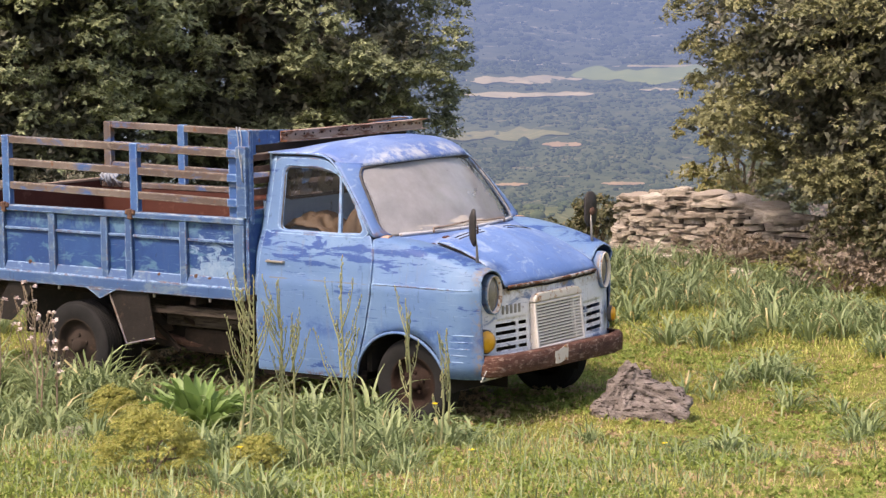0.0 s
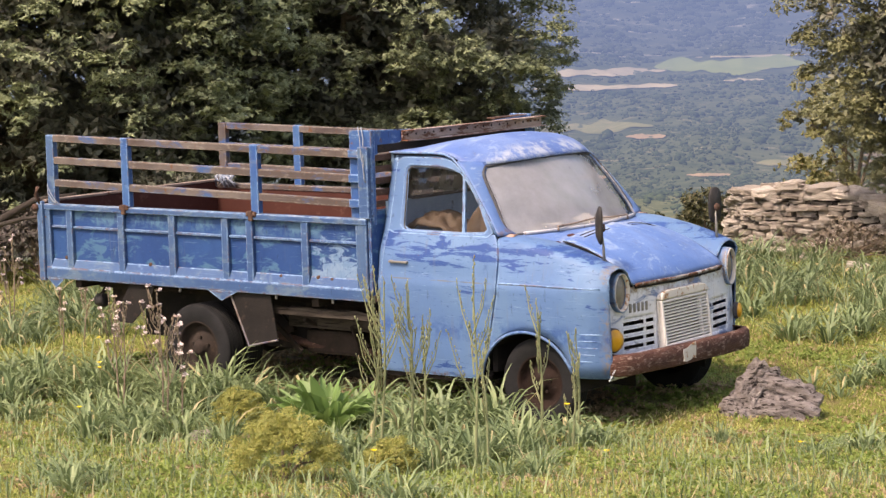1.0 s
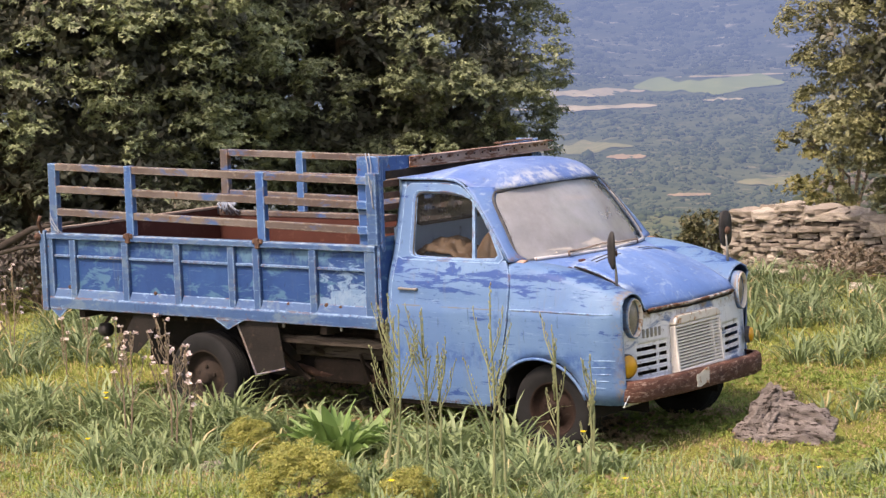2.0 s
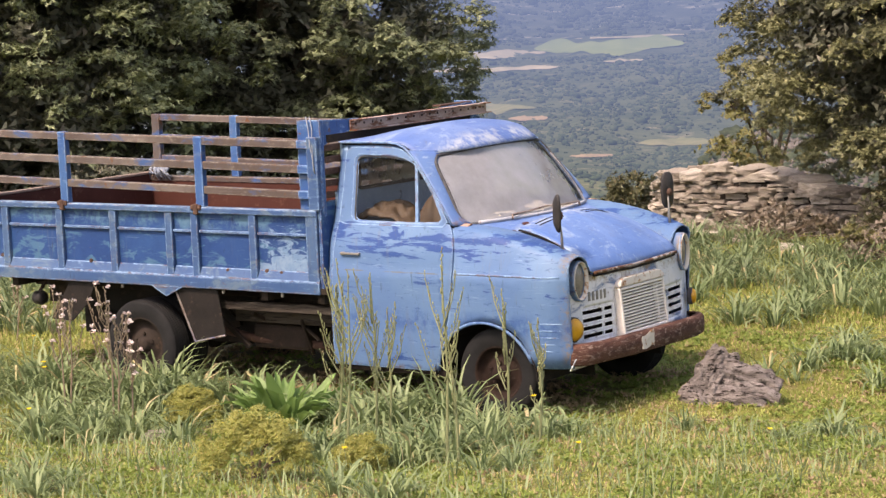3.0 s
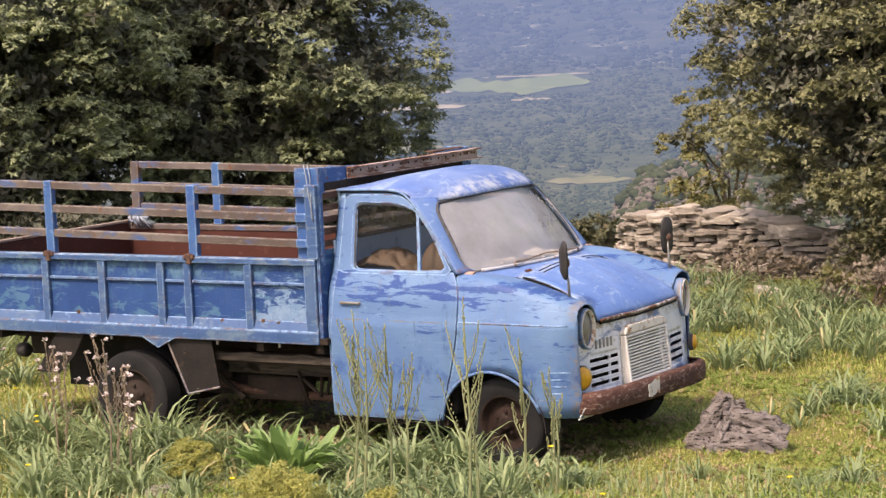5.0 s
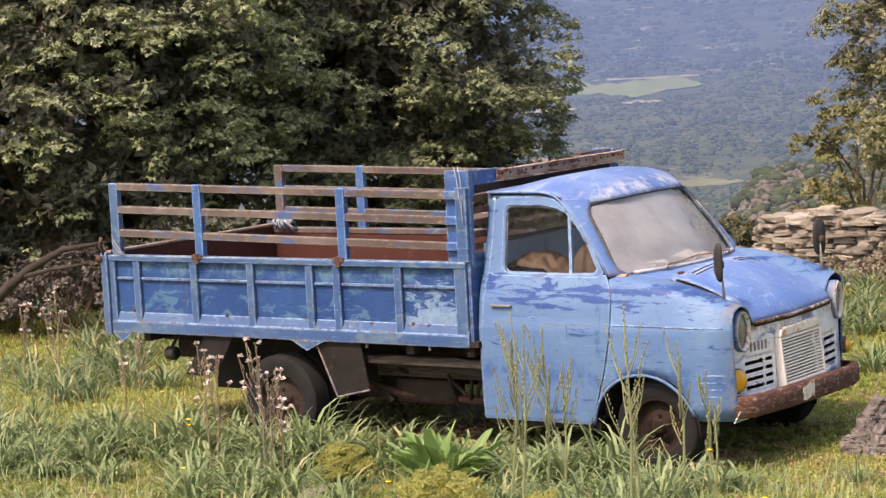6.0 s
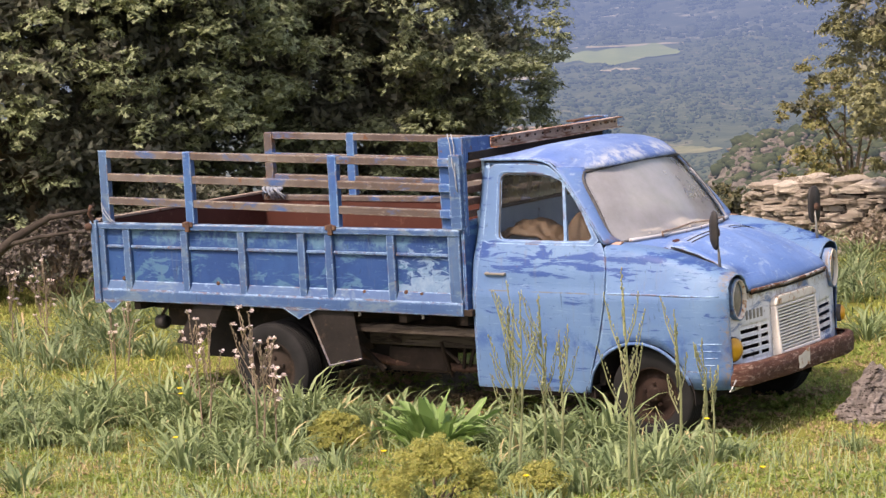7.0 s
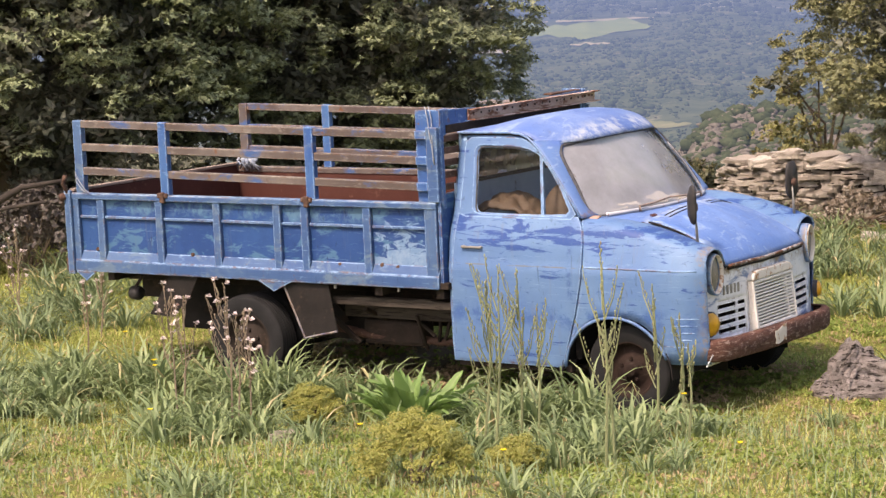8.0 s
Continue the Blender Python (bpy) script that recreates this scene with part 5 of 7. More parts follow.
    for side in (-1, 1):
        bm = bmesh.new()
        box(bm, X0 - 0.055, X0 + 0.005, side * 1.012 - 0.02, side * 1.012 + 0.02, Z0 - 0.02, Z1 + 0.02)
        part("tailgate_post", bm, BED_FRAME, truck, "worn pale corner post", bevel=0.01)
        bm = bmesh.new()
        tube(bm, [(X0 - 0.02, side * 1.02, Z1), (X0 - 0.05, side * 1.035, Z1 + 0.07), (X0 - 0.03, side * 1.03, Z1 + 0.13)], 0.016, 8)
        tube(bm, [(X0 - 0.06, side * 1.0, Z1 - 0.03), (X0 - 0.06, side * 1.05, Z1 - 0.03)], 0.03, 8)
        part("tailgate_latch", bm, RUST, truck, "rusty tailgate latch", smooth=True)
        bm = bmesh.new()
        box(bm, X0 - 0.07, X0 - 0.02, side * 1.0 - 0.03, side * 1.0 + 0.03, Z0 + 0.0, Z0 + 0.10)
        part("tailgate_hinge", bm, RUST, truck, bevel=0.008)
    bm = bmesh.new()
    box(bm, X1 + 0.001, X1 + 0.025, -0.985, 0.985, Z0, 1.40)
    head = part("headboard", bm, BED, truck, "dark blue steel headboard behind the cab", bevel=0.004)
    for side in (-1, 1):
        bm = bmesh.new()
        box(bm, X1 - 0.004, X1 + 0.03, min(side * 0.952, side * 0.918), max(side * 0.952, side * 0.918), 1.30, 1.957)
        part("corner_plate", bm, BLUE_POST, head, "blue steel corner plate", bevel=0.006)
        bm = bmesh.new()
        box(bm, X1 - 0.165, X1 + 0.03, min(side * 0.953, side * 0.962), max(side * 0.953, side * 0.962), 1.33, 1.957)
        part("side_plate", bm, BLUE_POST, head, "scuffed blue steel side plate", bevel=0.003)
        bm = bmesh.new()
        box(bm, X1 - 0.06, X1 + 0.028, min(side * 1.008, side * 0.963), max(side * 1.008, side * 0.963), Z1 + 0.001, 1.845)
        part("corner_post", bm, BED_FRAME, head, "blue corner post with pale worn edges", bevel=0.008)
        for z in (1.852, 1.682, 1.508) if side < 0 else ():
            bm = bmesh.new()
            zz = z - 0.0593
            box(bm, X1 - 0.15, X1 - 0.061, min(side * 0.9585, side * 1.0015), max(side * 0.9585, side * 1.0015), zz - 0.029, zz + 0.029)
            part("rail_sleeve", bm, BLUE_POST, head, bevel=0.006)
        bm = bmesh.new()
        vs = [[bm.verts.new((x, side * y, z)) for y, z in ((0.918, 1.953), (0.50, 1.938), (0.50, 1.885), (0.80, 1.815), (0.918, 1.775))] for x in (X1 + 0.0005, X1 + 0.0205)]
        bm.faces.new(vs[0])
        bm.faces.new(vs[1][::-1])
        for k in range(5):
            q = (k + 1) % 5
            bm.faces.new((vs[0][k], vs[1][k], vs[1][q], vs[0][q]))
        part("gusset", bm, BLUE_POST, head, "blue gusset plate")
        bm = bmesh.new()
        box(bm, X1 - 0.01, X1 + 0.065, min(side * 0.93, side * 0.995), max(side * 0.92, side * 1.0), 0.765, 0.81)
        part("corner_iron", bm, UNDER, head, "rusty corner iron", bevel=0.006)
    for k in range(2):   # wire looped over the corner
        bm = bmesh.new()
        tube(bm, [(X1 - 0.08 + 0.03 * k, -0.967, 1.98), (X1 - 0.05 + 0.03 * k, -0.985, 1.90), (X1 - 0.02 + 0.02 * k, -1.015, 1.80 - 0.06 * k), (X1 + 0.0, -1.014, 1.68 - 0.05 * k), (X1 + 0.01, -1.012, 1.60)], 0.004, 5)
        part("wire_loop", bm, ROPE, head, "loose pale wire", smooth=True)
    bm = bmesh.new()   # channel across the top
    box(bm, X1 + 0.03, X1 + 0.036, -0.62, 1.08, 1.866, 1.928)
    box(bm, X1 + 0.03, X1 + 0.085, -0.62, 1.08, 1.928, 1.935)
    box(bm, X1 + 0.03, X1 + 0.085, -0.62, 1.08, 1.859, 1.866)
    beam = part("top_channel", bm, BOARD, head, "rusty punched channel across the headboard")
    for k in range(17):
        bm = bmesh.new()
        y = -0.56 + k * 0.1
        turned(bm, [(0.008, 0.0), (0.008, 0.004), (0.001, 0.0045)], 8, "x", (X1 + 0.036, y, 1.902))
        part("punched_hole", bm, UNDER, beam)
    bm = bmesh.new()
    box(bm, X1 - 0.05, X1 + 0.02, 0.50, 0.92, 1.941, 1.955)
    part("loose_strip", bm, RUST, head, "rusty strip on the headboard", bevel=0.004)
    for z in (1.42, 1.50, 1.58, 1.66, 1.74):
        bm = bmesh.new()
        box(bm, X1 + 0.0, X1 + 0.03, -0.917, 0.917, z, z + 0.042)
        part("headboard_slat", bm, RUST, head, bevel=0.004)
    # added dark bar that stands in for the shade below the channel
    bm = bmesh.new()
    box(bm, X1 + 0.002, X1 + 0.028, -0.88, 0.88, 1.795, 1.850)
    part("headboard_shade_bar", bm, UNDER, head, "dark bar added for the shade under the channel", bevel=0.004)
    # rope tied at the far back corner
    rr = random.Random(9)
    for k in range(12):
        bm = bmesh.new()
        x, y = -4.44 + 0.016 * k, 0.93
        tube(bm, [(x, y, 1.44), (x + rr.uniform(-0.02, 0.03), y - 0.04, 1.40), (x + rr.uniform(-0.02, 0.04), y - 0.05, 1.37), (x + rr.uniform(-0.03, 0.06), y - 0.02, 1.34 - rr.uniform(0, 0.03))], [0.008, 0.013, 0.011, 0.005], 5)
        part("rope_strand", bm, ROPE, truck, "frayed blue and white rope tied to the rail", smooth=True)
    for k in range(2):
        bm = bmesh.new()
        tube(bm, [(-4.45, -1.0, 1.50 - 0.02 * k), (-4.42 + 0.03 * k, -1.03, 1.43), (-4.36 + 0.03 * k, -1.035, 1.37), (-4.33 + 0.03 * k, -1.03, 1.352)], 0.004, 5)
        part("rope_end", bm, ROPE, truck)
    # chassis
    for side in (-1, 1):
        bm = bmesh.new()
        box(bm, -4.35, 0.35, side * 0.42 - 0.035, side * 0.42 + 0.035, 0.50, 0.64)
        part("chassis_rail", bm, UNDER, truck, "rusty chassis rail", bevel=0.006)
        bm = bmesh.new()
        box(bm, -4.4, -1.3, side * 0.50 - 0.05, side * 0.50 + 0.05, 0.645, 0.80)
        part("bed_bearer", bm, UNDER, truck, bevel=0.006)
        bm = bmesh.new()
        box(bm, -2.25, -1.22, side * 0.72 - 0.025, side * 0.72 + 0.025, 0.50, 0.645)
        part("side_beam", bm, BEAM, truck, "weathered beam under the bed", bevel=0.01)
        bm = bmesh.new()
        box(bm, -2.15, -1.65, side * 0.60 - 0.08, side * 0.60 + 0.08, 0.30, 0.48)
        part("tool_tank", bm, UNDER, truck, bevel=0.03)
        # mudguards: a plate before and behind the wheels
        for pts in (((-2.62, 0.765), (-2.59, 0.74), (-2.43, 0.375), (-2.15, 0.435), (-2.21, 0.765)), ((-3.62, 0.765), (-3.83, 0.47), (-3.62, 0.46), (-3.46, 0.60), (-3.36, 0.765))):
            bm = bmesh.new()
            a = [bm.verts.new((x, side * 0.975, z)) for x, z in pts]
            bm.faces.new(a)
            part("mudguard_plate", bm, MUDGUARD, truck, "dark rusty mudguard plate", thick=0.008)
        bm = bmesh.new()
        tube(bm, [(-2.60, side * 0.98, 0.755), (-2.43, side * 0.98, 0.375), (-2.15, side * 0.98, 0.435)], 0.008, 6)
        part("mudguard_edge", bm, RAIL, truck)
        for x0, x1, x2 in ((-4.50, -4.40, -4.30), (-2.80, -2.66, -2.50)):
            bm = bmesh.new()
            a = [bm.verts.new((x, side * y, z)) for y in (1.008, 1.0) for x, z in ((x0, 0.77), (x1, 0.695), (x2, 0.77))]
            bm.faces.new(a[:3])
            bm.faces.new(a[3:][::-1])
            for k in range(3):
                bm.faces.new((a[k], a[(k + 1) % 3], a[3 + (k + 1) % 3], a[3 + k]))
            part("bracket", bm, BED_FRAME, truck, "pale blue triangular bracket")
        bm = bmesh.new()
        turned(bm, [(0.001, -0.03), (0.05, -0.03), (0.055, 0.03), (0.045, 0.05), (0.001, 0.05)], 16, "x", (-4.06, side * 0.86, 0.60))
        part("tail_lamp", bm, BLACK, truck, "small dark tail lamp", smooth=True)
        bm = bmesh.new()
        bar(bm, (-4.06, side * 0.86, 0.64), (-3.98, side * 0.82, 0.77), 0.03, 0.02)
        part("lamp_bracket", bm, UNDER, truck)
    rj = random.Random(17)
    for k in range(9):
        bm = bmesh.new()
        x = -2.42 + 0.135 * k
        a = Vector((x, -0.78 + rj.uniform(-0.08, 0.1), 0.66 - rj.uniform(0.0, 0.12)))
        b = a + Vector((rj.uniform(-0.25, 0.3), rj.uniform(-0.05, 0.25), -rj.uniform(0.08, 0.30)))
        bar(bm, a, b, rj.uniform(0.012, 0.05), rj.uniform(0.008, 0.03), (0.1, 1, 0.2))
        part("hanging_iron", bm, UNDER, truck, "rusty iron hanging under the bed", bevel=0.003)
    bm = bmesh.new()
    tube(bm, [(-0.6, -0.35, 0.36), (-1.5, -0.62, 0.34), (-2.1, -0.66, 0.36), (-2.4, -0.7, 0.42)], 0.03, 10)
    part("exhaust_pipe", bm, RUST, truck, "rusted exhaust pipe", smooth=True)
    bm = bmesh.new()
    grid(bm, 24, 3, lambda u, v: (-2.3 + 1.05 * u, -0.905 + 0.01 * noise.noise((u * 9, v, 0)), 0.615 + (0.055 + 0.02 * noise.noise((u * 7, v * 3, 4))) * v))
    part("side_rail", bm, BEAM, truck, "bent rusty rail along the bed", thick=0.012)
    for x in (-4.2, -3.6, -2.5, -1.8, -1.3, -0.4, 0.2):
        bm = bmesh.new()
        box(bm, x - 0.04, x + 0.04, -0.4, 0.4, 0.51, 0.62)
        part("crossmember", bm, UNDER, truck)
        if x < -1.2:
            bm = bmesh.new()
            box(bm, x - 0.03, x + 0.03, -0.96, 0.96, 0.70, 0.79)
            part("bed_bearer", bm, UNDER, truck)
    bm = bmesh.new()
    tube(bm, [(-3.0, -0.85, 0.29), (-3.0, -0.2, 0.29), (-3.0, -0.13, 0.30), (-3.0, 0.13, 0.30), (-3.0, 0.2, 0.29), (-3.0, 0.85, 0.29)], [0.045, 0.05, 0.14, 0.14, 0.05, 0.045], 12)
    tube(bm, [(-3.0, 0, 0.31), (-0.9, 0, 0.42)], 0.04, 10)
    tube(bm, [(0.066, -0.78, 0.29), (0.066, 0.78, 0.29)], 0.035, 10)
    box(bm, -0.35, 0.45, -0.28, 0.28, 0.36, 0.80)
    part("axles_and_engine", bm, UNDER, truck, "dark rusty running gear")
    for side in (-1, 1):
        bm = bmesh.new()
        grid(bm, 14, 2, lambda u, v: (-3.65 + 1.3 * u, side * (0.52 + 0.06 * v), 0.46 - 0.14 * math.sin(math.pi * u)))
        part("leaf_spring", bm, UNDER, truck, thick=0.05)
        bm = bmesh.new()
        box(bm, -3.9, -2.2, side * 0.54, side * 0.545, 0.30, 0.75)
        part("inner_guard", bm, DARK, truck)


for s_ in (-1, 1):
    build_wing(s_)
    build_door(s_)
build_cab()
for s_ in (-1, 1):
    build_wheel("front_tyre", 0.066, s_ * 0.80, s_, 0.303, 0.17, "worn dusty front tyre")
    build_wheel("rear_tyre", -2.97, s_ * 0.87, s_, 0.33, 0.18, "worn outer rear tyre", UNDER)
    build_wheel("rear_tyre", -2.97, s_ * 0.66, s_, 0.33, 0.18, "worn inner rear tyre")
build_bed()


# ---- trees and shrubs ----
def leaf_cloud(rng, centres, radii, counts, size, up=0.5, flat=0.78, leaves=8, open_=(-0.1, 0.9), sides=4, shell=0.6):
    """Foliage: each clump a rough dome of rosettes, each rosette a few leaves that spread from a twig's end."""
    total_ = int(sum(counts))
    cen = np.repeat(np.asarray(centres), counts, axis=0)
    rad = np.repeat(np.asarray(radii), counts)
    d = rng.normal(size=(total_, 3))
    d /= np.linalg.norm(d, axis=1)[:, None]
    d[:, 2] = np.where(d[:, 2] < -0.2, -d[:, 2], d[:, 2])
    r = rad * rng.uniform(shell, 1.0, total_) * (1 + 0.07 * rng.normal(size=total_))
    p = cen + d * r[:, None] * (1, 1, flat)
    ax = d + np.array((0, 0, up)) + rng.normal(size=(total_, 3)) * 0.22
    ax /= np.linalg.norm(ax, axis=1)[:, None]
    p, ax = np.repeat(p, leaves, axis=0), np.repeat(ax, leaves, axis=0)
    n = len(p)
    side = np.cross(ax, rng.normal(size=(n, 3)))
    side /= np.linalg.norm(side, axis=1)[:, None]
    t = side + ax * rng.uniform(*open_, n)[:, None]
    t /= np.linalg.norm(t, axis=1)[:, None]
    b = np.cross(ax, t)
    b /= np.linalg.norm(b, axis=1)[:, None]
    nn = np.cross(t, b)
    s = size * rng.uniform(0.65, 1.3, n)[:, None]
    c = p + t * s * 0.9
    if sides == 3:
        v = np.stack([c - t * s * 0.9 + b * s * 0.30, c + t * s * 0.95, c - t * s * 0.2 - b * s * 0.62], 1).reshape(-1, 3)
        return v, np.arange(n * 3).reshape(-1, 3)
    v = np.stack([c - t * s, c + b * s * 0.46 - nn * s * 0.1, c + t * s, c - b * s * 0.46 - nn * s * 0.1], 1).reshape(-1, 3)
    return v, np.arange(n * 4).reshape(-1, 4)


def crown_clumps(rng, centre, size, count, clump, low, lumps=0.22, inner=0.0, seed=0, thin=0.0, barrel=0.0, even=1):
    """Clump centres over an uneven dome. low: how far down the dome goes, in parts of its height."""
    out, dirs = [], []
    while len(out) < count:
        tries = [Vector(rng.normal(size=3)).normalized() for _ in range(even)]
        d = max(tries, key=lambda q: min((q - o).length for o in dirs)) if dirs and even > 1 else tries[0]
        if d.z < low or (0.55 * d.x - 0.83 * d.y < -0.25 and rng.uniform() < thin):
            continue
        dirs.append(d.copy())
        k = 1 + lumps * noise.noise(d * 2.3 + Vector((seed, 0, 0))) + 0.6 * lumps * noise.noise(d * 5.1 + Vector((0, seed, 0)))
        k *= 1 - inner * rng.uniform(0, 1) ** 1.5
        if d.z < 0:   # full, upright flanks
            wide = (1 - d.z * d.z) ** -barrel
            d = Vector((d.x * wide, d.y * wide, d.z))
        out.append((centre[0] + d.x * size[0] * k, centre[1] + d.y * size[1] * k, centre[2] + d.z * size[2] * k))
    rad = clump * rng.uniform(0.6, 1.3, count)
    return np.array(out), rad


def bough_clumps(rng, boughs, centre, spread, each, clump):
    """Splits every bough into a cap of clumps: close-set on its upper and outer side, open beneath."""
    pos = []
    for b in boughs:
        out = Vector((b[0] - centre[0], b[1] - centre[1], 0.0))
        out = out.normalized() * 0.45 if out.length > 0.01 else out
        big = spread * rng.uniform(0.7, 1.25)
        for _ in range(each):
            d = Vector(rng.normal(size=3)).normalized() + out + Vector((0, 0, 0.42))
            d.normalize()
            k = big * rng.uniform(0.78, 1.0)
            pos.append((b[0] + d.x * k, b[1] + d.y * k, b[2] + d.z * k * 0.8))
    return np.array(pos), clump * rng.uniform(0.55, 1.45, len(pos))


def build_tree(name, label, base, centre, size, clumps, clump, leaves, leaf, material, limbs, low=-0.5, inner=0.2, seed=1, trunk_r=0.22, lumps=0.3, category="tree", each=7, skirt=0, skirt_top=1.1, barrel=0.0, over=None, tuft=0.2, bare=None):
    rng = np.random.default_rng(seed)
    tree = thing(name, label, category)
    bm = bmesh.new()
    base = Vector((*base, meadow(*base) - 0.08))
    cen = Vector(centre)
    fork = base.lerp(cen, 0.35) + Vector((rng.uniform(-0.2, 0.2), rng.uniform(-0.2, 0.2), 0))
    tube(bm, [base, base.lerp(fork, 0.3) + Vector((0.05, 0.03, 0)), base.lerp(fork, 0.7) + Vector((-0.06, 0.04, 0)), fork], [trunk_r * 1.5, trunk_r * 1.05, trunk_r * 0.95, trunk_r * 0.8], 12)
    trunk = part("trunk", bm, BARK, tree, "rough grey-brown trunk", smooth=True)
    for k in range(limbs):
        bm = bmesh.new()
        a = 2 * math.pi * (k + rng.uniform(-0.3, 0.3)) / limbs
        e = cen + Vector((math.cos(a) * size[0] * 0.72, math.sin(a) * size[1] * 0.72, size[2] * rng.uniform(-0.25, 0.6)))
        m = fork.lerp(e, 0.5) + Vector((rng.uniform(-0.25, 0.25), rng.uniform(-0.25, 0.25), rng.uniform(0.0, 0.35)))
        tube(bm, [fork + Vector((0, 0, -0.05)), fork.lerp(m, 0.5) + Vector((0, 0, 0.06)), m, m.lerp(e, 0.5) + Vector((0, 0, 0.08)), e], [trunk_r * 0.6, trunk_r * 0.45, trunk_r * 0.34, trunk_r * 0.2, 0.015], 8)
        part("limb", bm, BARK, tree, smooth=True)
        for j in range(3):
            bm = bmesh.new()
            s = m.lerp(e, 0.2 + 0.25 * j)
            q = s + Vector((rng.uniform(-1, 1) * size[0] * 0.3, rng.uniform(-1, 1) * size[1] * 0.3, rng.uniform(-0.1, 0.5) * size[2] * 0.5))
            tube(bm, [s, s.lerp(q, 0.5) + Vector((0, 0, 0.08)), q], [trunk_r * 0.18, trunk_r * 0.12, 0.008], 6)
            part("branch", bm, BARK, tree, smooth=True)
    boughs, _ = crown_clumps(rng, centre, tuple(k - 0.12 * clump for k in size), clumps, clump, low, lumps, inner, seed, 0.8, barrel, 7)
    low_boughs = []
    for k in range(skirt):   # boughs that sweep down to the ground
        a = -1.1 + rng.uniform(-2.0, 2.0)
        x, y = centre[0] + math.cos(a) * size[0] * rng.uniform(0.5, 0.86), centre[1] + math.sin(a) * size[1] * rng.uniform(0.5, 0.86)
        low_boughs.append((x, y, meadow(x, y) + rng.uniform(0.15, skirt_top)))
    if skirt:
        boughs = np.concatenate([boughs, np.array(low_boughs)])
    pos, rad = bough_clumps(rng, boughs, centre, clump, each, tuft)
    if over:   # boughs that reach over the wall stay above it
        keep = (pos[:, 1] > over[0]) | (pos[:, 2] > over[1])
        pos, rad = pos[keep], rad[keep]
    if bare:   # few leaves below this height, so darkened inner ones show like shade
        keep = pos[:, 2] > bare + rng.normal(0, 0.22, len(pos))
        pos, rad = pos[keep], rad[keep]
    v, f = leaf_cloud(rng, pos, rad, rng.integers(int(leaves * 0.7), int(leaves * 1.3), len(pos)), leaf, up=0.8, flat=0.7, leaves=6, open_=(-0.35, 0.45), sides=3, shell=0.45)
    # inner leaves in a darker leaf colour, which paints the crown's shade
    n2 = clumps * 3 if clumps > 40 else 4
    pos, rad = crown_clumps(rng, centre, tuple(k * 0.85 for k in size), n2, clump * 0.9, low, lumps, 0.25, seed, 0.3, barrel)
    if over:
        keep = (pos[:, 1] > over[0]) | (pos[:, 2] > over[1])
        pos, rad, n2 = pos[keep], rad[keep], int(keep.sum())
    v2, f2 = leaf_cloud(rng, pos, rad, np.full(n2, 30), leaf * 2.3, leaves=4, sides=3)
    if clumps > 40:   # oversized dark leaves added to block the see-through gaps in the crown
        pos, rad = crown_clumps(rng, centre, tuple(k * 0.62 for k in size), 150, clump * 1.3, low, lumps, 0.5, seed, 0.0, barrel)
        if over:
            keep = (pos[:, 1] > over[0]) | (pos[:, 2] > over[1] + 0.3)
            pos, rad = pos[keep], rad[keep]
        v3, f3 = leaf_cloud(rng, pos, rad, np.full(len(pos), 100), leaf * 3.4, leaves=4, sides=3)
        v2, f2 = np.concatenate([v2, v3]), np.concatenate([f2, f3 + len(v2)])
    deep = new("inner_foliage", quick_mesh("inner_foliage", v2, f2, OAK_SHADED))
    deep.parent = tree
    tagged(deep, "inner leaves of the crown, coloured darker for shade")
    crown = new("crown", quick_mesh("crown", v, f, material))
    crown.parent = tree
    tagged(crown, "dense crown of small leaves")
    return tree


def build_shrub(name, label, at, size, clumps, clump, leaves, leaf, material, seed, twigs=10, low=-0.1, inner=0.5, category="shrub", group=""):
    rng = np.random.default_rng(seed)
    x, y = at
    z = meadow(x, y)
    shrub = thing(name, label, category, group)
    pos, rad = crown_clumps(rng, (x, y, z + size[2] * 0.35), size, clumps, clump, low, 0.25, inner, seed)
    pos[:, 2] = np.maximum(pos[:, 2], z + 0.02)
    for k in range(twigs):
        bm = bmesh.new()
        e = Vector(pos[int(rng.integers(0, clumps))])
        b = Vector((x + rng.uniform(-0.15, 0.15) * size[0], y + rng.uniform(-0.15, 0.15) * size[1], z - 0.02))
        tube(bm, [b, b.lerp(e, 0.5) + Vector((rng.uniform(-0.05, 0.05), rng.uniform(-0.05, 0.05), 0.05)), e], [0.012, 0.008, 0.003], 5)
        part("stem", bm, TWIG, shrub)
    v, f = leaf_cloud(rng, pos, rad, rng.integers(int(leaves * 0.7), int(leaves * 1.3) + 1, clumps), leaf * 1.15, leaves=6, sides=3)
    crown = new("foliage", quick_mesh("foliage", v, f, material))
    crown.parent = shrub
    return shrub


build_tree("evergreen_oak_tree", "dense dark green evergreen oak with drooping boughs", (-11.0, 5.6), (-11.7, 5.1, 2.9), (3.5, 3.5, 3.2), 215, 0.38, 22, 0.0250, OAK_LIT, 9, low=-0.93, seed=11, trunk_r=0.24, skirt=62, skirt_top=3.4, barrel=0.28, each=12, tuft=0.165, lumps=0.16, inner=0.08, bare=1.32)
build_tree("evergreen_oak_tree", "dense dark green evergreen oak beside another", (-10.6, 9.6), (-10.85, 9.6, 2.75), (3.2, 3.3, 3.1), 225, 0.35, 22, 0.0250, OAK, 8, low=-0.95, seed=12, trunk_r=0.22, skirt=40, skirt_top=2.4, barrel=0.36, each=12, tuft=0.165, lumps=0.13, inner=0.08)
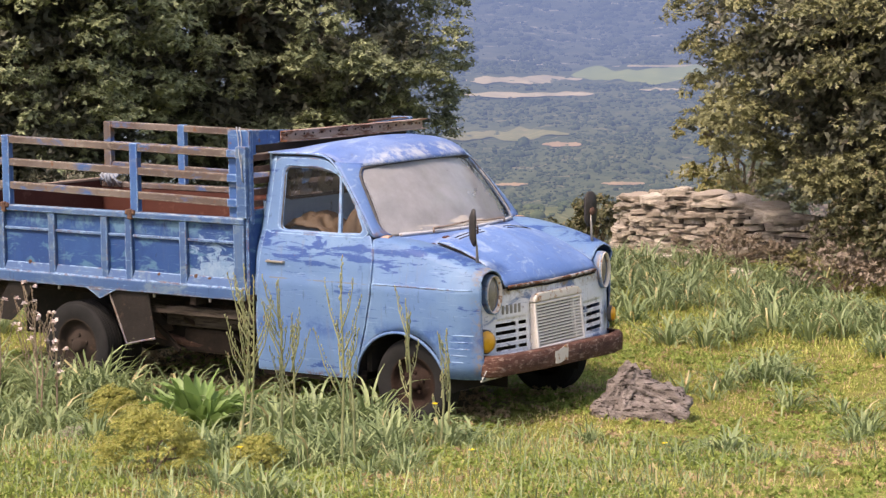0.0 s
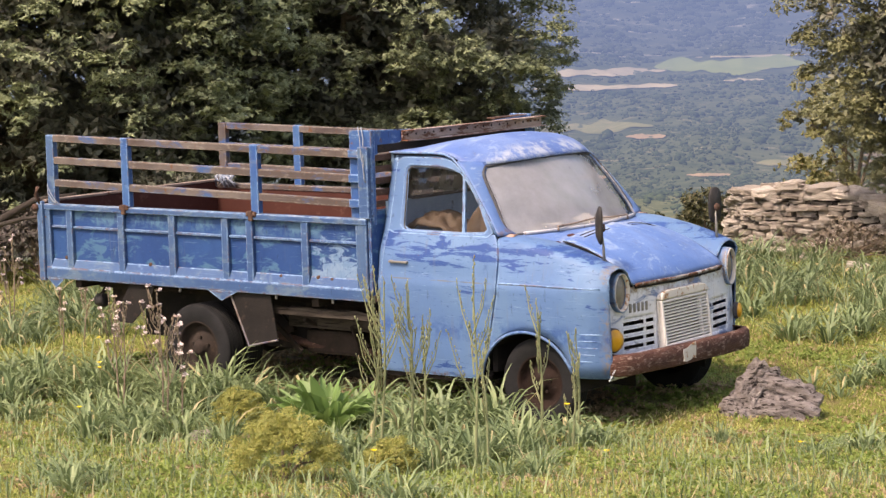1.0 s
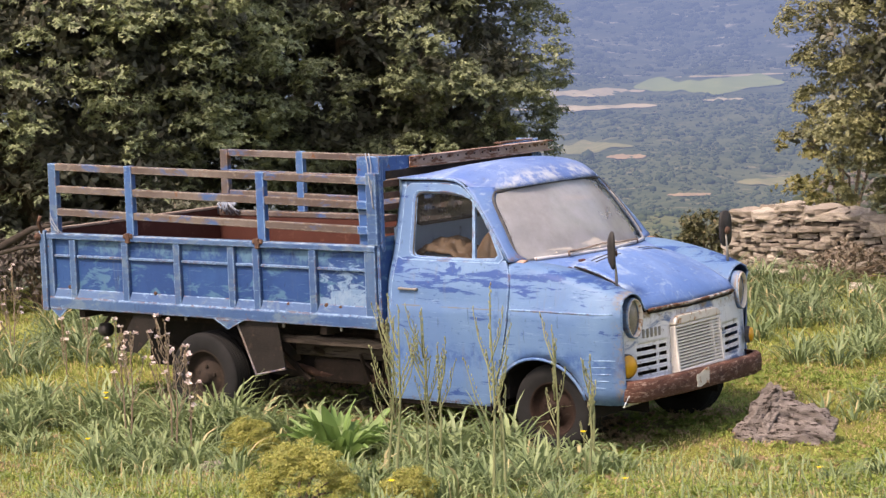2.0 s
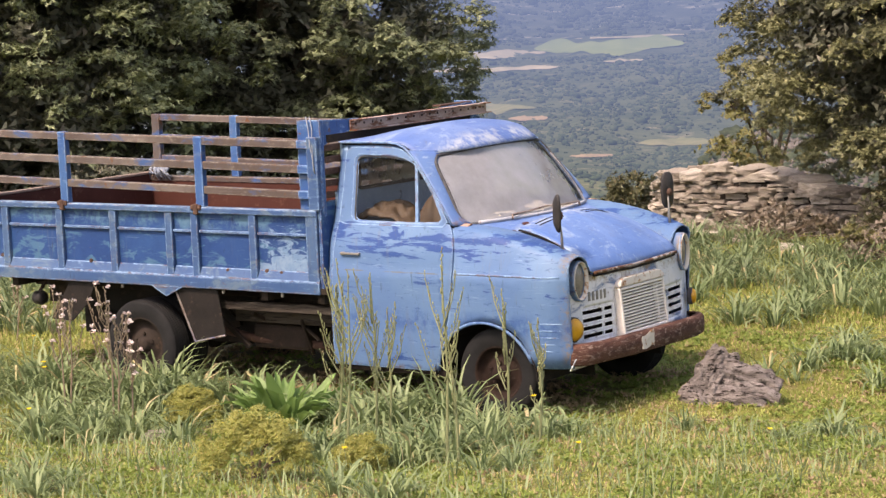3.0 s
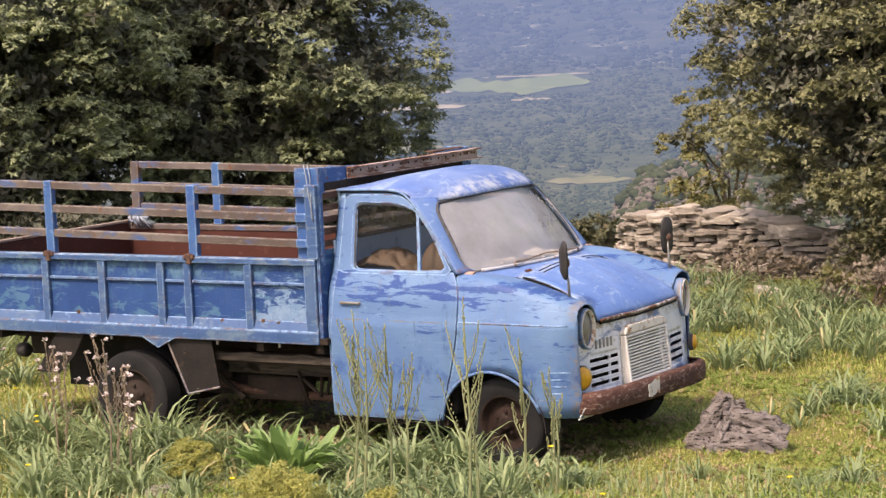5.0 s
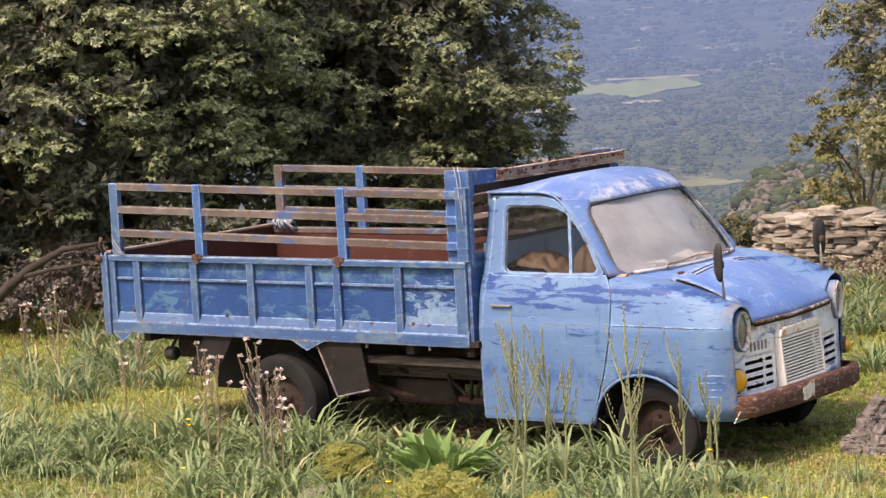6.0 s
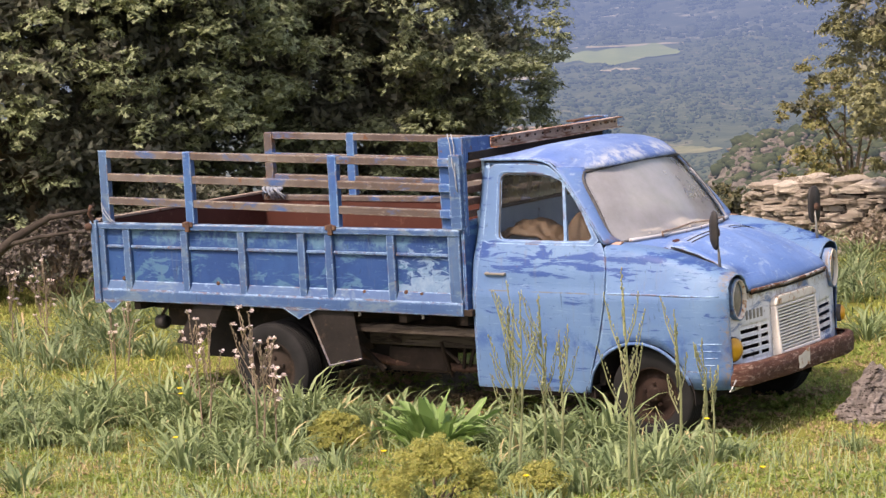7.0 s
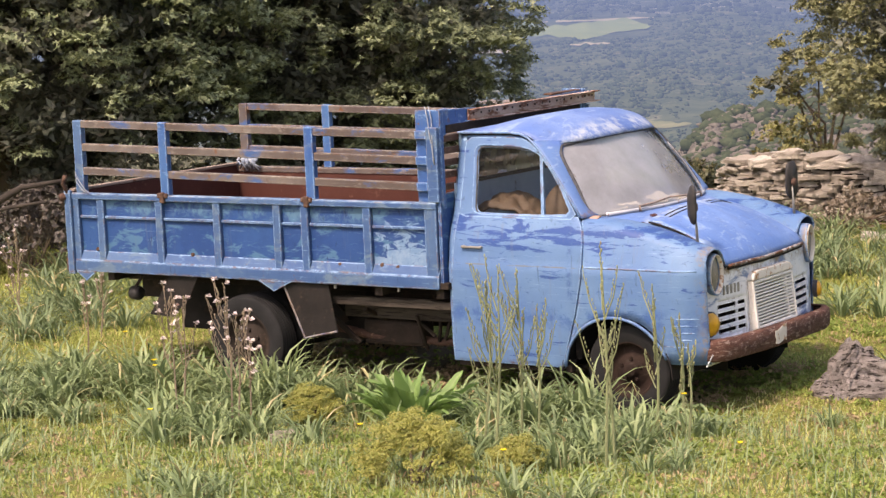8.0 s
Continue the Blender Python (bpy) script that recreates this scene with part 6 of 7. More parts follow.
build_tree("olive_green_tree", "olive-green broad tree leaning over the dry-stone wall", (-0.1, 9.0), (-0.27, 8.66, 2.5), (2.40, 2.2, 2.2), 195, 0.30, 25, 0.0205, OAK_WARM, 8, low=-0.98, seed=13, trunk_r=0.16, lumps=0.17, barrel=0.25, over=(7.9, 0.85), each=13, tuft=0.145, inner=0.10)
build_tree("young_tree", "yellowish young tree behind the wall", (-4.9, 13.1), (-4.98, 12.87, 1.15), (0.52, 0.50, 0.62), 15, 0.19, 16, 0.022, YELLOW_LEAF, 7, low=-0.6, seed=14, trunk_r=0.05, inner=0.5, each=9, tuft=0.09)
build_shrub("shrub", "bright yellow-green shrub at the foot of a young tree", (-4.9, 12.3), (0.55, 0.5, 1.15), 60, 0.17, 14, 0.03, YELLOW_LEAF, 21)
build_shrub("shrub", "dark olive shrub beside the wall's end", (-4.75, 9.3), (0.36, 0.36, 0.46), 50, 0.14, 16, 0.024, SCRUB, 22, twigs=16)
build_shrub("shrub", "dark olive shrub beside the wall's end", (-5.9, 10.4), (0.55, 0.5, 0.55), 30, 0.14, 9, 0.024, SCRUB, 23, twigs=40)
build_shrub("shrub", "grey-green bush growing against the wall", (-0.15, 6.95), (0.62, 0.6, 0.85), 90, 0.2, 16, 0.028, SCRUB, 24)
build_shrub("shrub", "grey-green bush growing against the wall", (1.1, 6.9), (0.9, 0.7, 0.9), 90, 0.22, 16, 0.028, SCRUB, 29)
build_shrub("dry_shrub", "brittle purple-brown dry shrub before the wall", (-0.15, 6.1), (0.5, 0.42, 0.30), 60, 0.14, 13, 0.018, DRY, 25, twigs=24)
build_shrub("dry_shrub", "brittle brown dry shrub before the wall", (-1.9, 7.15), (0.65, 0.25, 0.30), 50, 0.11, 11, 0.018, DRY, 26, twigs=24)
build_shrub("shrub", "small yellow-green shrub among dry twigs", (-0.5, 6.0), (0.16, 0.16, 0.30), 16, 0.1, 11, 0.02, YELLOW_LEAF, 27, twigs=5)


# added dark shrubs plug pale gaps seen from the camera, coloured as shade
build_shrub("shrub", "added undergrowth, its leaves coloured dark for the oak's shade", (-13.4, 5.6), (1.7, 1.3, 1.9), 150, 0.32, 26, 0.05, OAK_SHADED, 74, twigs=20)
build_shrub("shrub", "added undergrowth, its leaves coloured dark for the oak's shade", (-11.6, 7.2), (1.5, 1.2, 1.7), 120, 0.32, 26, 0.05, OAK_SHADED, 75, twigs=20)
build_shrub("shrub", "added undergrowth, its leaves coloured dark for the oak's shade", (-9.7, 9.7), (1.5, 1.2, 1.9), 140, 0.32, 28, 0.05, OAK_SHADED, 77, twigs=20)
build_shrub("shrub", "yellow-green bush beside the fallen limb", (-10.5, 3.2), (0.5, 0.45, 0.62), 46, 0.15, 16, 0.03, YELLOW_LEAF, 76)
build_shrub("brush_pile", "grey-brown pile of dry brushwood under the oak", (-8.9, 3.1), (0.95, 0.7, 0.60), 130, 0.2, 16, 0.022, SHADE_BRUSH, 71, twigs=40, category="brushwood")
build_shrub("shrub", "dark green shrub under the oak's boughs, colour deepened for shade", (-9.9, 2.5), (0.7, 0.6, 0.5), 60, 0.2, 20, 0.03, OAK_SHADED, 72)
build_shrub("shrub", "dark green shrub under the oak's boughs, colour deepened for shade", (-8.3, 4.3), (0.8, 0.7, 0.8), 70, 0.22, 20, 0.03, OAK_SHADED, 73)


def build_fallen_limb():
    bm = bmesh.new()
    tube(bm, [(-9.42, 2.0, 0.04), (-8.80, 2.0, 0.52), (-8.42, 2.05, 0.78), (-8.02, 2.12, 0.97), (-7.62, 2.3, 1.03)], [0.065, 0.055, 0.043, 0.030, 0.014], 9)
    tube(bm, [(-8.55, 2.05, 0.70), (-8.05, 1.98, 0.80), (-7.6, 2.0, 0.86)], [0.026, 0.02, 0.012], 8)
    ob = new("fallen_limb", mesh_of(bm, "fallen_limb", True))
    ob.data.materials.append(SHADE_BARK)
    tagged(ob, "bent fallen limb rising from the ground beside brushwood, darkened for shade", "limb")


build_fallen_limb()


# ---- dry-stone wall, stump, stones ----
def slab_mesh(seed):
    """A flat split stone: an uneven broken outline, two rough faces, chipped edges."""
    rng = random.Random(seed)
    bm = bmesh.new()
    n = 12
    shape = [rng.uniform(0.72, 1.08) for _ in range(n)]
    tilt = rng.uniform(-0.25, 0.25)
    rows = []
    for z in (-0.5, -0.05, 0.42, 0.5):
        row = []
        for i in range(n):
            a = 2 * math.pi * i / n
            c, s = math.cos(a), math.sin(a)
            q = (abs(c) ** 5 + abs(s) ** 5) ** -0.2 * 0.5 * shape[i] * rng.uniform(0.90, 1.04) * (0.93 if z == 0.5 else 1)
            row.append(bm.verts.new((c * q, s * q, z + rng.uniform(-0.19, 0.19) + tilt * c)))
        rows.append(row)
    for a, b in zip(rows, rows[1:]):
        for i in range(n):
            bm.faces.new((a[i], a[(i + 1) % n], b[(i + 1) % n], b[i]))
    bm.faces.new(rows[0][::-1])
    bm.faces.new(rows[-1])
    bmesh.ops.triangulate(bm, faces=bm.faces[:])
    me = mesh_of(bm, "stone")
    me.materials.append(STONE)
    return me


SLABS = [slab_mesh(k) for k in range(14)]
WALL = ((-4.3, 8.95), (-3.95, 8.35), (-3.3, 8.0), (-2.4, 7.82), (-1.2, 7.66), (0.6, 7.5), (2.6, 7.4))
WALL_TOP = ((-4.4, 0.40), (-4.05, 0.58), (-3.4, 0.72), (-2.6, 0.72), (-1.6, 0.60), (-0.4, 0.48), (2.6, 0.42))


def build_stone_wall():
    wall = thing("dry_stone_wall", "tumbled grey-brown dry-stone wall of flat slabs", "wall")
    rng = random.Random(7)
    seg = [(Vector(a), Vector(b)) for a, b in zip(WALL, WALL[1:])]
    lens = [(b - a).length for a, b in seg]

    def along(s):
        for (a, b), l in zip(seg, lens):
            if s <= l:
                return a.lerp(b, s / l), (b - a).normalized()
            s -= l
        return seg[-1][1], (seg[-1][1] - seg[-1][0]).normalized()
    bm = bmesh.new()
    total = sum(lens)
    rows = []
    for i in range(40):
        p, d = along(total * i / 39)
        n = Vector((-d.y, d.x))
        top = lerp(WALL_TOP, p.x) - 0.10
        g = meadow(p.x, p.y) - 0.1
        rows.append([bm.verts.new((p.x + n.x * o, p.y + n.y * o, z)) for o, z in ((0.14, g), (0.16, top), (0.55, top), (0.60, g))])
    for a, b in zip(rows, rows[1:]):
        for k in range(3):
            bm.faces.new((a[k], b[k], b[k + 1], a[k + 1]))
    bm.faces.new(rows[0])
    bm.faces.new(rows[-1][::-1])
    # dark core puts shade between the stones and closes the see-through gaps
    part("rubble_core", bm, BEAM, wall, "rubble inside the wall, coloured dark for the gaps' shade")
    count = 0
    z = 0.02
    while z < 0.86:
        th = rng.uniform(0.030, 0.062)
        s = rng.uniform(-0.2, 0.0)
        while s < total * 0.72:
            length = rng.uniform(0.13, 0.42)
            p, d = along(max(0, s + length / 2))
            s += length * 0.93
            g = meadow(p.x, p.y)
            if z + th > lerp(WALL_TOP, p.x) + rng.uniform(-0.05, 0.05) or z < g - 0.06:
                continue
            n = Vector((-d.y, d.x))
            batter = 0.12 * (z / 0.8) + rng.uniform(-0.05, 0.06)
            ob = new("stone", SLABS[rng.randrange(14)])
            ob.parent = wall
            depth = rng.uniform(0.26, 0.42)
            c = Vector((p.x + n.x * (batter + depth * 0.40), p.y + n.y * (batter + depth * 0.40), z + th / 2))
            ob.matrix_basis = Matrix.Translation(c) @ Euler((rng.uniform(-0.16, 0.12), rng.uniform(-0.07, 0.07), math.atan2(d.y, d.x) + rng.uniform(-0.12, 0.12) + (math.pi if rng.random() < 0.5 else 0))).to_matrix().to_4x4() @ Matrix.Diagonal((length * 0.94, depth, th * 0.80, 1))
            count += 1
        z += th * 0.93
    for k in range(46):   # coping slabs, laid loosely across the top
        s = total * 0.80 * (k + rng.uniform(-0.3, 0.3)) / 46
        p, d = along(max(0, s))
        n = Vector((-d.y, d.x))
        ob = new("stone", SLABS[rng.randrange(14)])
        ob.parent = wall
        o = rng.uniform(0.2, 0.5)
        ob.matrix_basis = Matrix.Translation((p.x + n.x * o, p.y + n.y * o, lerp(WALL_TOP, p.x) - 0.03 + rng.uniform(-0.03, 0.05))) @ Euler((rng.uniform(-0.15, 0.15), rng.uniform(-0.12, 0.12), rng.uniform(0, 3.1))).to_matrix().to_4x4() @ Matrix.Diagonal((rng.uniform(0.3, 0.6), rng.uniform(0.25, 0.4), rng.uniform(0.05, 0.09), 1))


def build_loose_stone(x, y, sx, sy, sz, rz, label="pale flat stone lying in the grass"):
    ob = new("loose_stone", SLABS[int(abs(x * 7 + y * 3)) % 14])
    tagged(ob, label, "stone", "loose stones")
    ob.matrix_basis = Matrix.Translation((x, y, meadow(x, y) + sz * 0.3)) @ Euler((0.06, -0.05, rz)).to_matrix().to_4x4() @ Matrix.Diagonal((sx, sy, sz, 1))


def build_stump():
    """Roots grown together: fluted strands that rise to a torn peak and flow away along the ground."""
    bm = bmesh.new()
    strands = (((-0.34, -0.04, -0.03), (-0.26, -0.02, 0.10), (-0.16, 0.02, 0.21), (-0.08, 0.04, 0.30), 0.075, 0.05),
               ((-0.30, 0.06, -0.03), (-0.18, 0.07, 0.12), (-0.09, 0.06, 0.23), (-0.03, 0.07, 0.28), 0.08, 0.055),
               ((-0.18, -0.12, -0.03), (-0.15, -0.07, 0.09), (-0.10, 0.0, 0.18), (-0.02, 0.02, 0.24), 0.07, 0.05),
               ((-0.12, 0.0, 0.17), (0.06, -0.02, 0.125), (0.22, -0.04, 0.145), (0.36, -0.07, 0.05), 0.07, 0.062),
               ((-0.16, -0.04, 0.07), (0.04, -0.10, 0.08), (0.20, -0.13, 0.065), (0.36, -0.15, 0.0), 0.06, 0.05),
               ((-0.10, 0.10, 0.10), (0.10, 0.08, 0.12), (0.25, 0.04, 0.135), (0.36, 0.01, 0.04), 0.08, 0.062),
               ((-0.22, -0.10, 0.03), (-0.06, -0.16, 0.04), (0.10, -0.19, 0.03), (0.24, -0.22, -0.03), 0.055, 0.04),
               ((-0.36, -0.07, 0.03), (-0.31, -0.14, 0.03), (-0.25, -0.19, 0.01), (-0.18, -0.22, -0.04), 0.055, 0.035),
               ((-0.02, 0.05, 0.16), (0.0, 0.05, 0.22), (0.02, 0.05, 0.27), (0.05, 0.06, 0.23), 0.06, 0.03),
               ((-0.42, -0.03, 0.01), (-0.36, -0.02, 0.06), (-0.28, 0.0, 0.10), (-0.2, 0.0, 0.12), 0.03, 0.05),
               ((-0.02, 0.0, 0.02), (0.10, -0.02, 0.05), (0.2, -0.02, 0.05), (0.30, -0.04, 0.0), 0.105, 0.095))
    for s, (p0, p1, p2, p3, r0, r1) in enumerate(strands):
        p0, p1, p2, p3 = (Vector(p) for p in (p0, p1, p2, p3))
        rows = []
        for i in range(30):
            t = i / 29
            q = 1 - t
            p = p0 * q ** 3 + p1 * 3 * q * q * t + p2 * 3 * q * t * t + p3 * t ** 3
            d = ((p1 - p0) * q * q + (p2 - p1) * 2 * q * t + (p3 - p2) * t * t).normalized()
            side = d.cross(Vector((0.1, 0.95, 0.3))).normalized()
            up = side.cross(d)
            r = r0 + (r1 - r0) * t
            row = []
            for k in range(26):
                a = 2 * math.pi * k / 26
                tw = a + 1.1 * t
                flute = 0.30 * noise.noise((math.cos(tw) * 2.6, math.sin(tw) * 2.6, t * 0.9 + s * 7)) + 0.20 * noise.noise((math.cos(tw) * 6, math.sin(tw) * 6, t * 1.6 + s * 3)) + 0.12 * noise.noise((math.cos(a) * 3, math.sin(a) * 3, t * 9 + s))
                row.append(bm.verts.new(p + (side * math.cos(a) + up * math.sin(a)) * r * (1 + 2.3 * flute)))
            rows.append(row)
        for a, b in zip(rows, rows[1:]):
            for k in range(26):
                bm.faces.new((a[k], a[(k + 1) % 26], b[(k + 1) % 26], b[k]))
        bm.faces.new(rows[0][::-1])
        bm.faces.new(rows[-1])
    ob = new("tree_stump", mesh_of(bm, "tree_stump", True))
    ob.data.materials.append(STUMP)
    tagged(ob, "gnarled silver-grey weathered root stump in the grass", "stump")
    ob.matrix_basis = Matrix.Translation((1.22, 0.20, meadow(1.22, 0.20))) @ Euler((0, 0, 0.50)).to_matrix().to_4x4() @ Matrix.Diagonal((0.84, 0.88, 1.15, 1))


build_stone_wall()
build_loose_stone(-2.75, 7.2, 0.5, 0.3, 0.10, 0.3)
build_loose_stone(-2.2, 7.0, 0.4, 0.3, 0.08, 1.2)
build_loose_stone(-4.35, 7.9, 0.34, 0.26, 0.20, 0.5, "pale fallen stone at the wall's end")
build_loose_stone(-4.05, 7.7, 0.30, 0.25, 0.14, 1.9, "pale fallen stone at the wall's end")
build_loose_stone(-1.5, 6.7, 0.35, 0.25, 0.07, 2.4)
build_loose_stone(-1.42, -2.56, 0.20, 0.15, 0.09, 0.4, "small brown stone half sunk in turf")
build_stump()


# ---- meadow plants ----
def strap_clump(seed, leaves, length, width, droop):
    """A tuft of long arching leaves, folded along the middle."""
    rng = np.random.default_rng(seed)
    vs, fs = [], []
    for k in range(leaves):
        a = rng.uniform(0, 2 * math.pi)
        tilt = rng.uniform(0.05, 1.10)
        l = length * rng.uniform(0.55, 1.08)
        w = width * rng.uniform(0.75, 1.25)
        bend = droop * rng.uniform(0.5, 1.5)
        r0 = rng.uniform(0, 0.13)
        fold = rng.integers(2, 5) if rng.random() < 0.38 else 9
        pos = np.array((r0 * math.cos(a), r0 * math.sin(a), 0.0))
        side = np.array((-math.sin(a), math.cos(a), 0))
        curl = rng.uniform(-1.5, 1.5)
        pitch = math.pi / 2 - tilt * 0.75
        n0 = len(vs)
        segs = 5
        for s in range(segs + 1):
            t = s / segs
            ww = w * (1 - t ** 3.0) * 0.5 * (0.7 + 0.3 * min(1.0, 3 * t)) + 0.0008
            vs.append(pos + side * ww + (0, 0, ww * 0.5))
            vs.append(pos)
            vs.append(pos - side * ww + (0, 0, ww * 0.5))
            d = np.array((math.cos(a + curl * t) * math.cos(pitch), math.sin(a + curl * t) * math.cos(pitch), math.sin(pitch)))
            pos = pos + d * l / segs
            pitch -= bend * (0.35 + 1.3 * t) / segs * 1.6 + (1.5 if s == fold else 0.0)
            pitch = max(pitch, -1.45)
        for s in range(segs):
            b = n0 + 3 * s
            fs.append((b, b + 1, b + 4, b + 3))
            fs.append((b + 1, b + 2, b + 5, b + 4))
    return np.array(vs), np.array(fs)


CLUMPS, CLUMP_DATA = [], []
for k, (n, l, w, d) in enumerate(((40, 0.46, 0.025, 1.2), (46, 0.50, 0.022, 1.5), (36, 0.42, 0.026, 1.9), (42, 0.52, 0.021, 1.1), (30, 0.36, 0.021, 1.4), (48, 0.46, 0.018, 1.6), (38, 0.50, 0.024, 2.2), (20, 0.32, 0.018, 1.2))):
    CLUMP_DATA.append(strap_clump(100 + k, n, l, w, d))
    CLUMPS.append(quick_mesh("strap_leaves", *CLUMP_DATA[-1], BLADE))


def build_asphodel(x, y, k, s, turn):
    ob = new("asphodel_plant", CLUMPS[k])
    tagged(ob, "grey-green tuft of arching strap leaves in the grass", "plant", "asphodel tufts")
    ob.matrix_basis = Matrix.Translation((x, y, meadow(x, y) - 0.015)) @ Euler((0, 0, turn)).to_matrix().to_4x4() @ Matrix.Diagonal((s, s, s, 1))


def truck_foot(x, y, m=0.0):
    return -4.5 - m < x < 0.75 + m and -0.98 - m < y < 1.0 + m


# kept open before the smaller plants and the stump
CLEAR = ((1.2, 0.2, 0.45), (-0.95, -1.86, 0.50), (-1.72, -1.88, 0.25), (0.44, -3.86, 0.36), (0.62, -3.15, 0.16), (-1.42, -2.56, 0.12))
NEAR_ZONES = ((-4.2, 0.55, -1.8, -1.15, 56, 0.75, 1.08), (-5.6, 0.95, -2.9, -1.3, 86, 0.58, 0.95), (-3.6, 3.0, -4.9, -2.9, 18, 0.45, 0.75), (-1.2, 2.4, 2.9, 4.8, 52, 0.6, 0.95), (1.1, 3.6, -2.6, 3.2, 22, 0.40, 0.70), (-7.2, -3.4, -2.9, -0.9, 34, 0.6, 0.95), (0.85, 1.6, 0.7, 2.3, 8, 0.6, 0.9))
FAR_ZONES = ((-2.9, 2.6, 4.4, 7.0, 190, 0.55, 0.92), (-10.0, -5.4, -1.2, 3.6, 90, 0.70, 1.1), (-4.6, -1.2, 1.4, 5.5, 40, 0.7, 1.0), (-3.9, -2.4, 5.5, 7.6, 24, 0.6, 1.0))
rng_p = random.Random(31)


def tuft_places(zones):
    for x0, x1, y0, y1, n, s0, s1 in zones:
        made = 0
        while made < n:
            x, y = rng_p.uniform(x0, x1), rng_p.uniform(y0, y1)
            if truck_foot(x, y, 0.12) or noise.noise((x * 0.9, y * 0.9, 8.0)) < rng_p.uniform(-0.5, 0.15):
                continue
            if any(abs((x - a) * 0.86 + (y - b) * 0.5) < r and -0.3 < (x - a) * 0.5 - (y - b) * 0.86 < r + 0.55 for a, b, r in CLEAR):
                continue
            yield x, y, rng_p.randrange(8), rng_p.uniform(s0, s1), rng_p.uniform(0, 6.28)
            made += 1


for place_ in tuft_places(NEAR_ZONES):
    build_asphodel(*place_)
for place_ in ((-2.02, -2.46, 1, 0.8, 0.4), (-2.28, -2.40, 3, 0.75, 2.0), (-1.78, -2.36, 5, 0.8, 4.1), (-2.65, -2.25, 0, 0.8, 1.0), (-2.45, -2.55, 6, 0.7, 5.2), (0.25, -3.05, 5, 0.7, 0.3), (0.0, -2.95, 1, 0.7, 2.2), (0.5, -2.8, 3, 0.65, 3.9), (0.75, -2.0, 3, 0.70, 0.7), (0.60, -2.2, 1, 0.7, 2.9), (0.6, -1.85, 5, 0.7, 5.0), (0.95, -2.35, 0, 0.5, 1.6)):
    build_asphodel(*place_)
FAR_DATA = [strap_clump(200 + k, n, 0.46, 0.017, d) for k, (n, d) in enumerate(((34, 1.7), (40, 2.0), (32, 2.4), (38, 1.5), (26, 1.9), (42, 2.2), (34, 2.6), (18, 1.5)))]
vs_, fs_, n_ = [], [], 0
for x, y, k, s, turn in tuft_places(FAR_ZONES):
    v, f = FAR_DATA[k]
    ca, sa = math.cos(turn), math.sin(turn)
    w = np.stack([x + s * (v[:, 0] * ca - v[:, 1] * sa), y + s * (v[:, 0] * sa + v[:, 1] * ca), meadow(x, y) - 0.015 + s * v[:, 2]], 1)
    vs_.append(w)
    fs_.append(f + n_)
    n_ += len(v)
tagged(new("asphodel_mass", quick_mesh("asphodel_mass", np.concatenate(vs_), np.concatenate(fs_), BLADE_DEEP)), "grey-green strap-leaved tufts far behind the truck", "plants", kind="stuff")


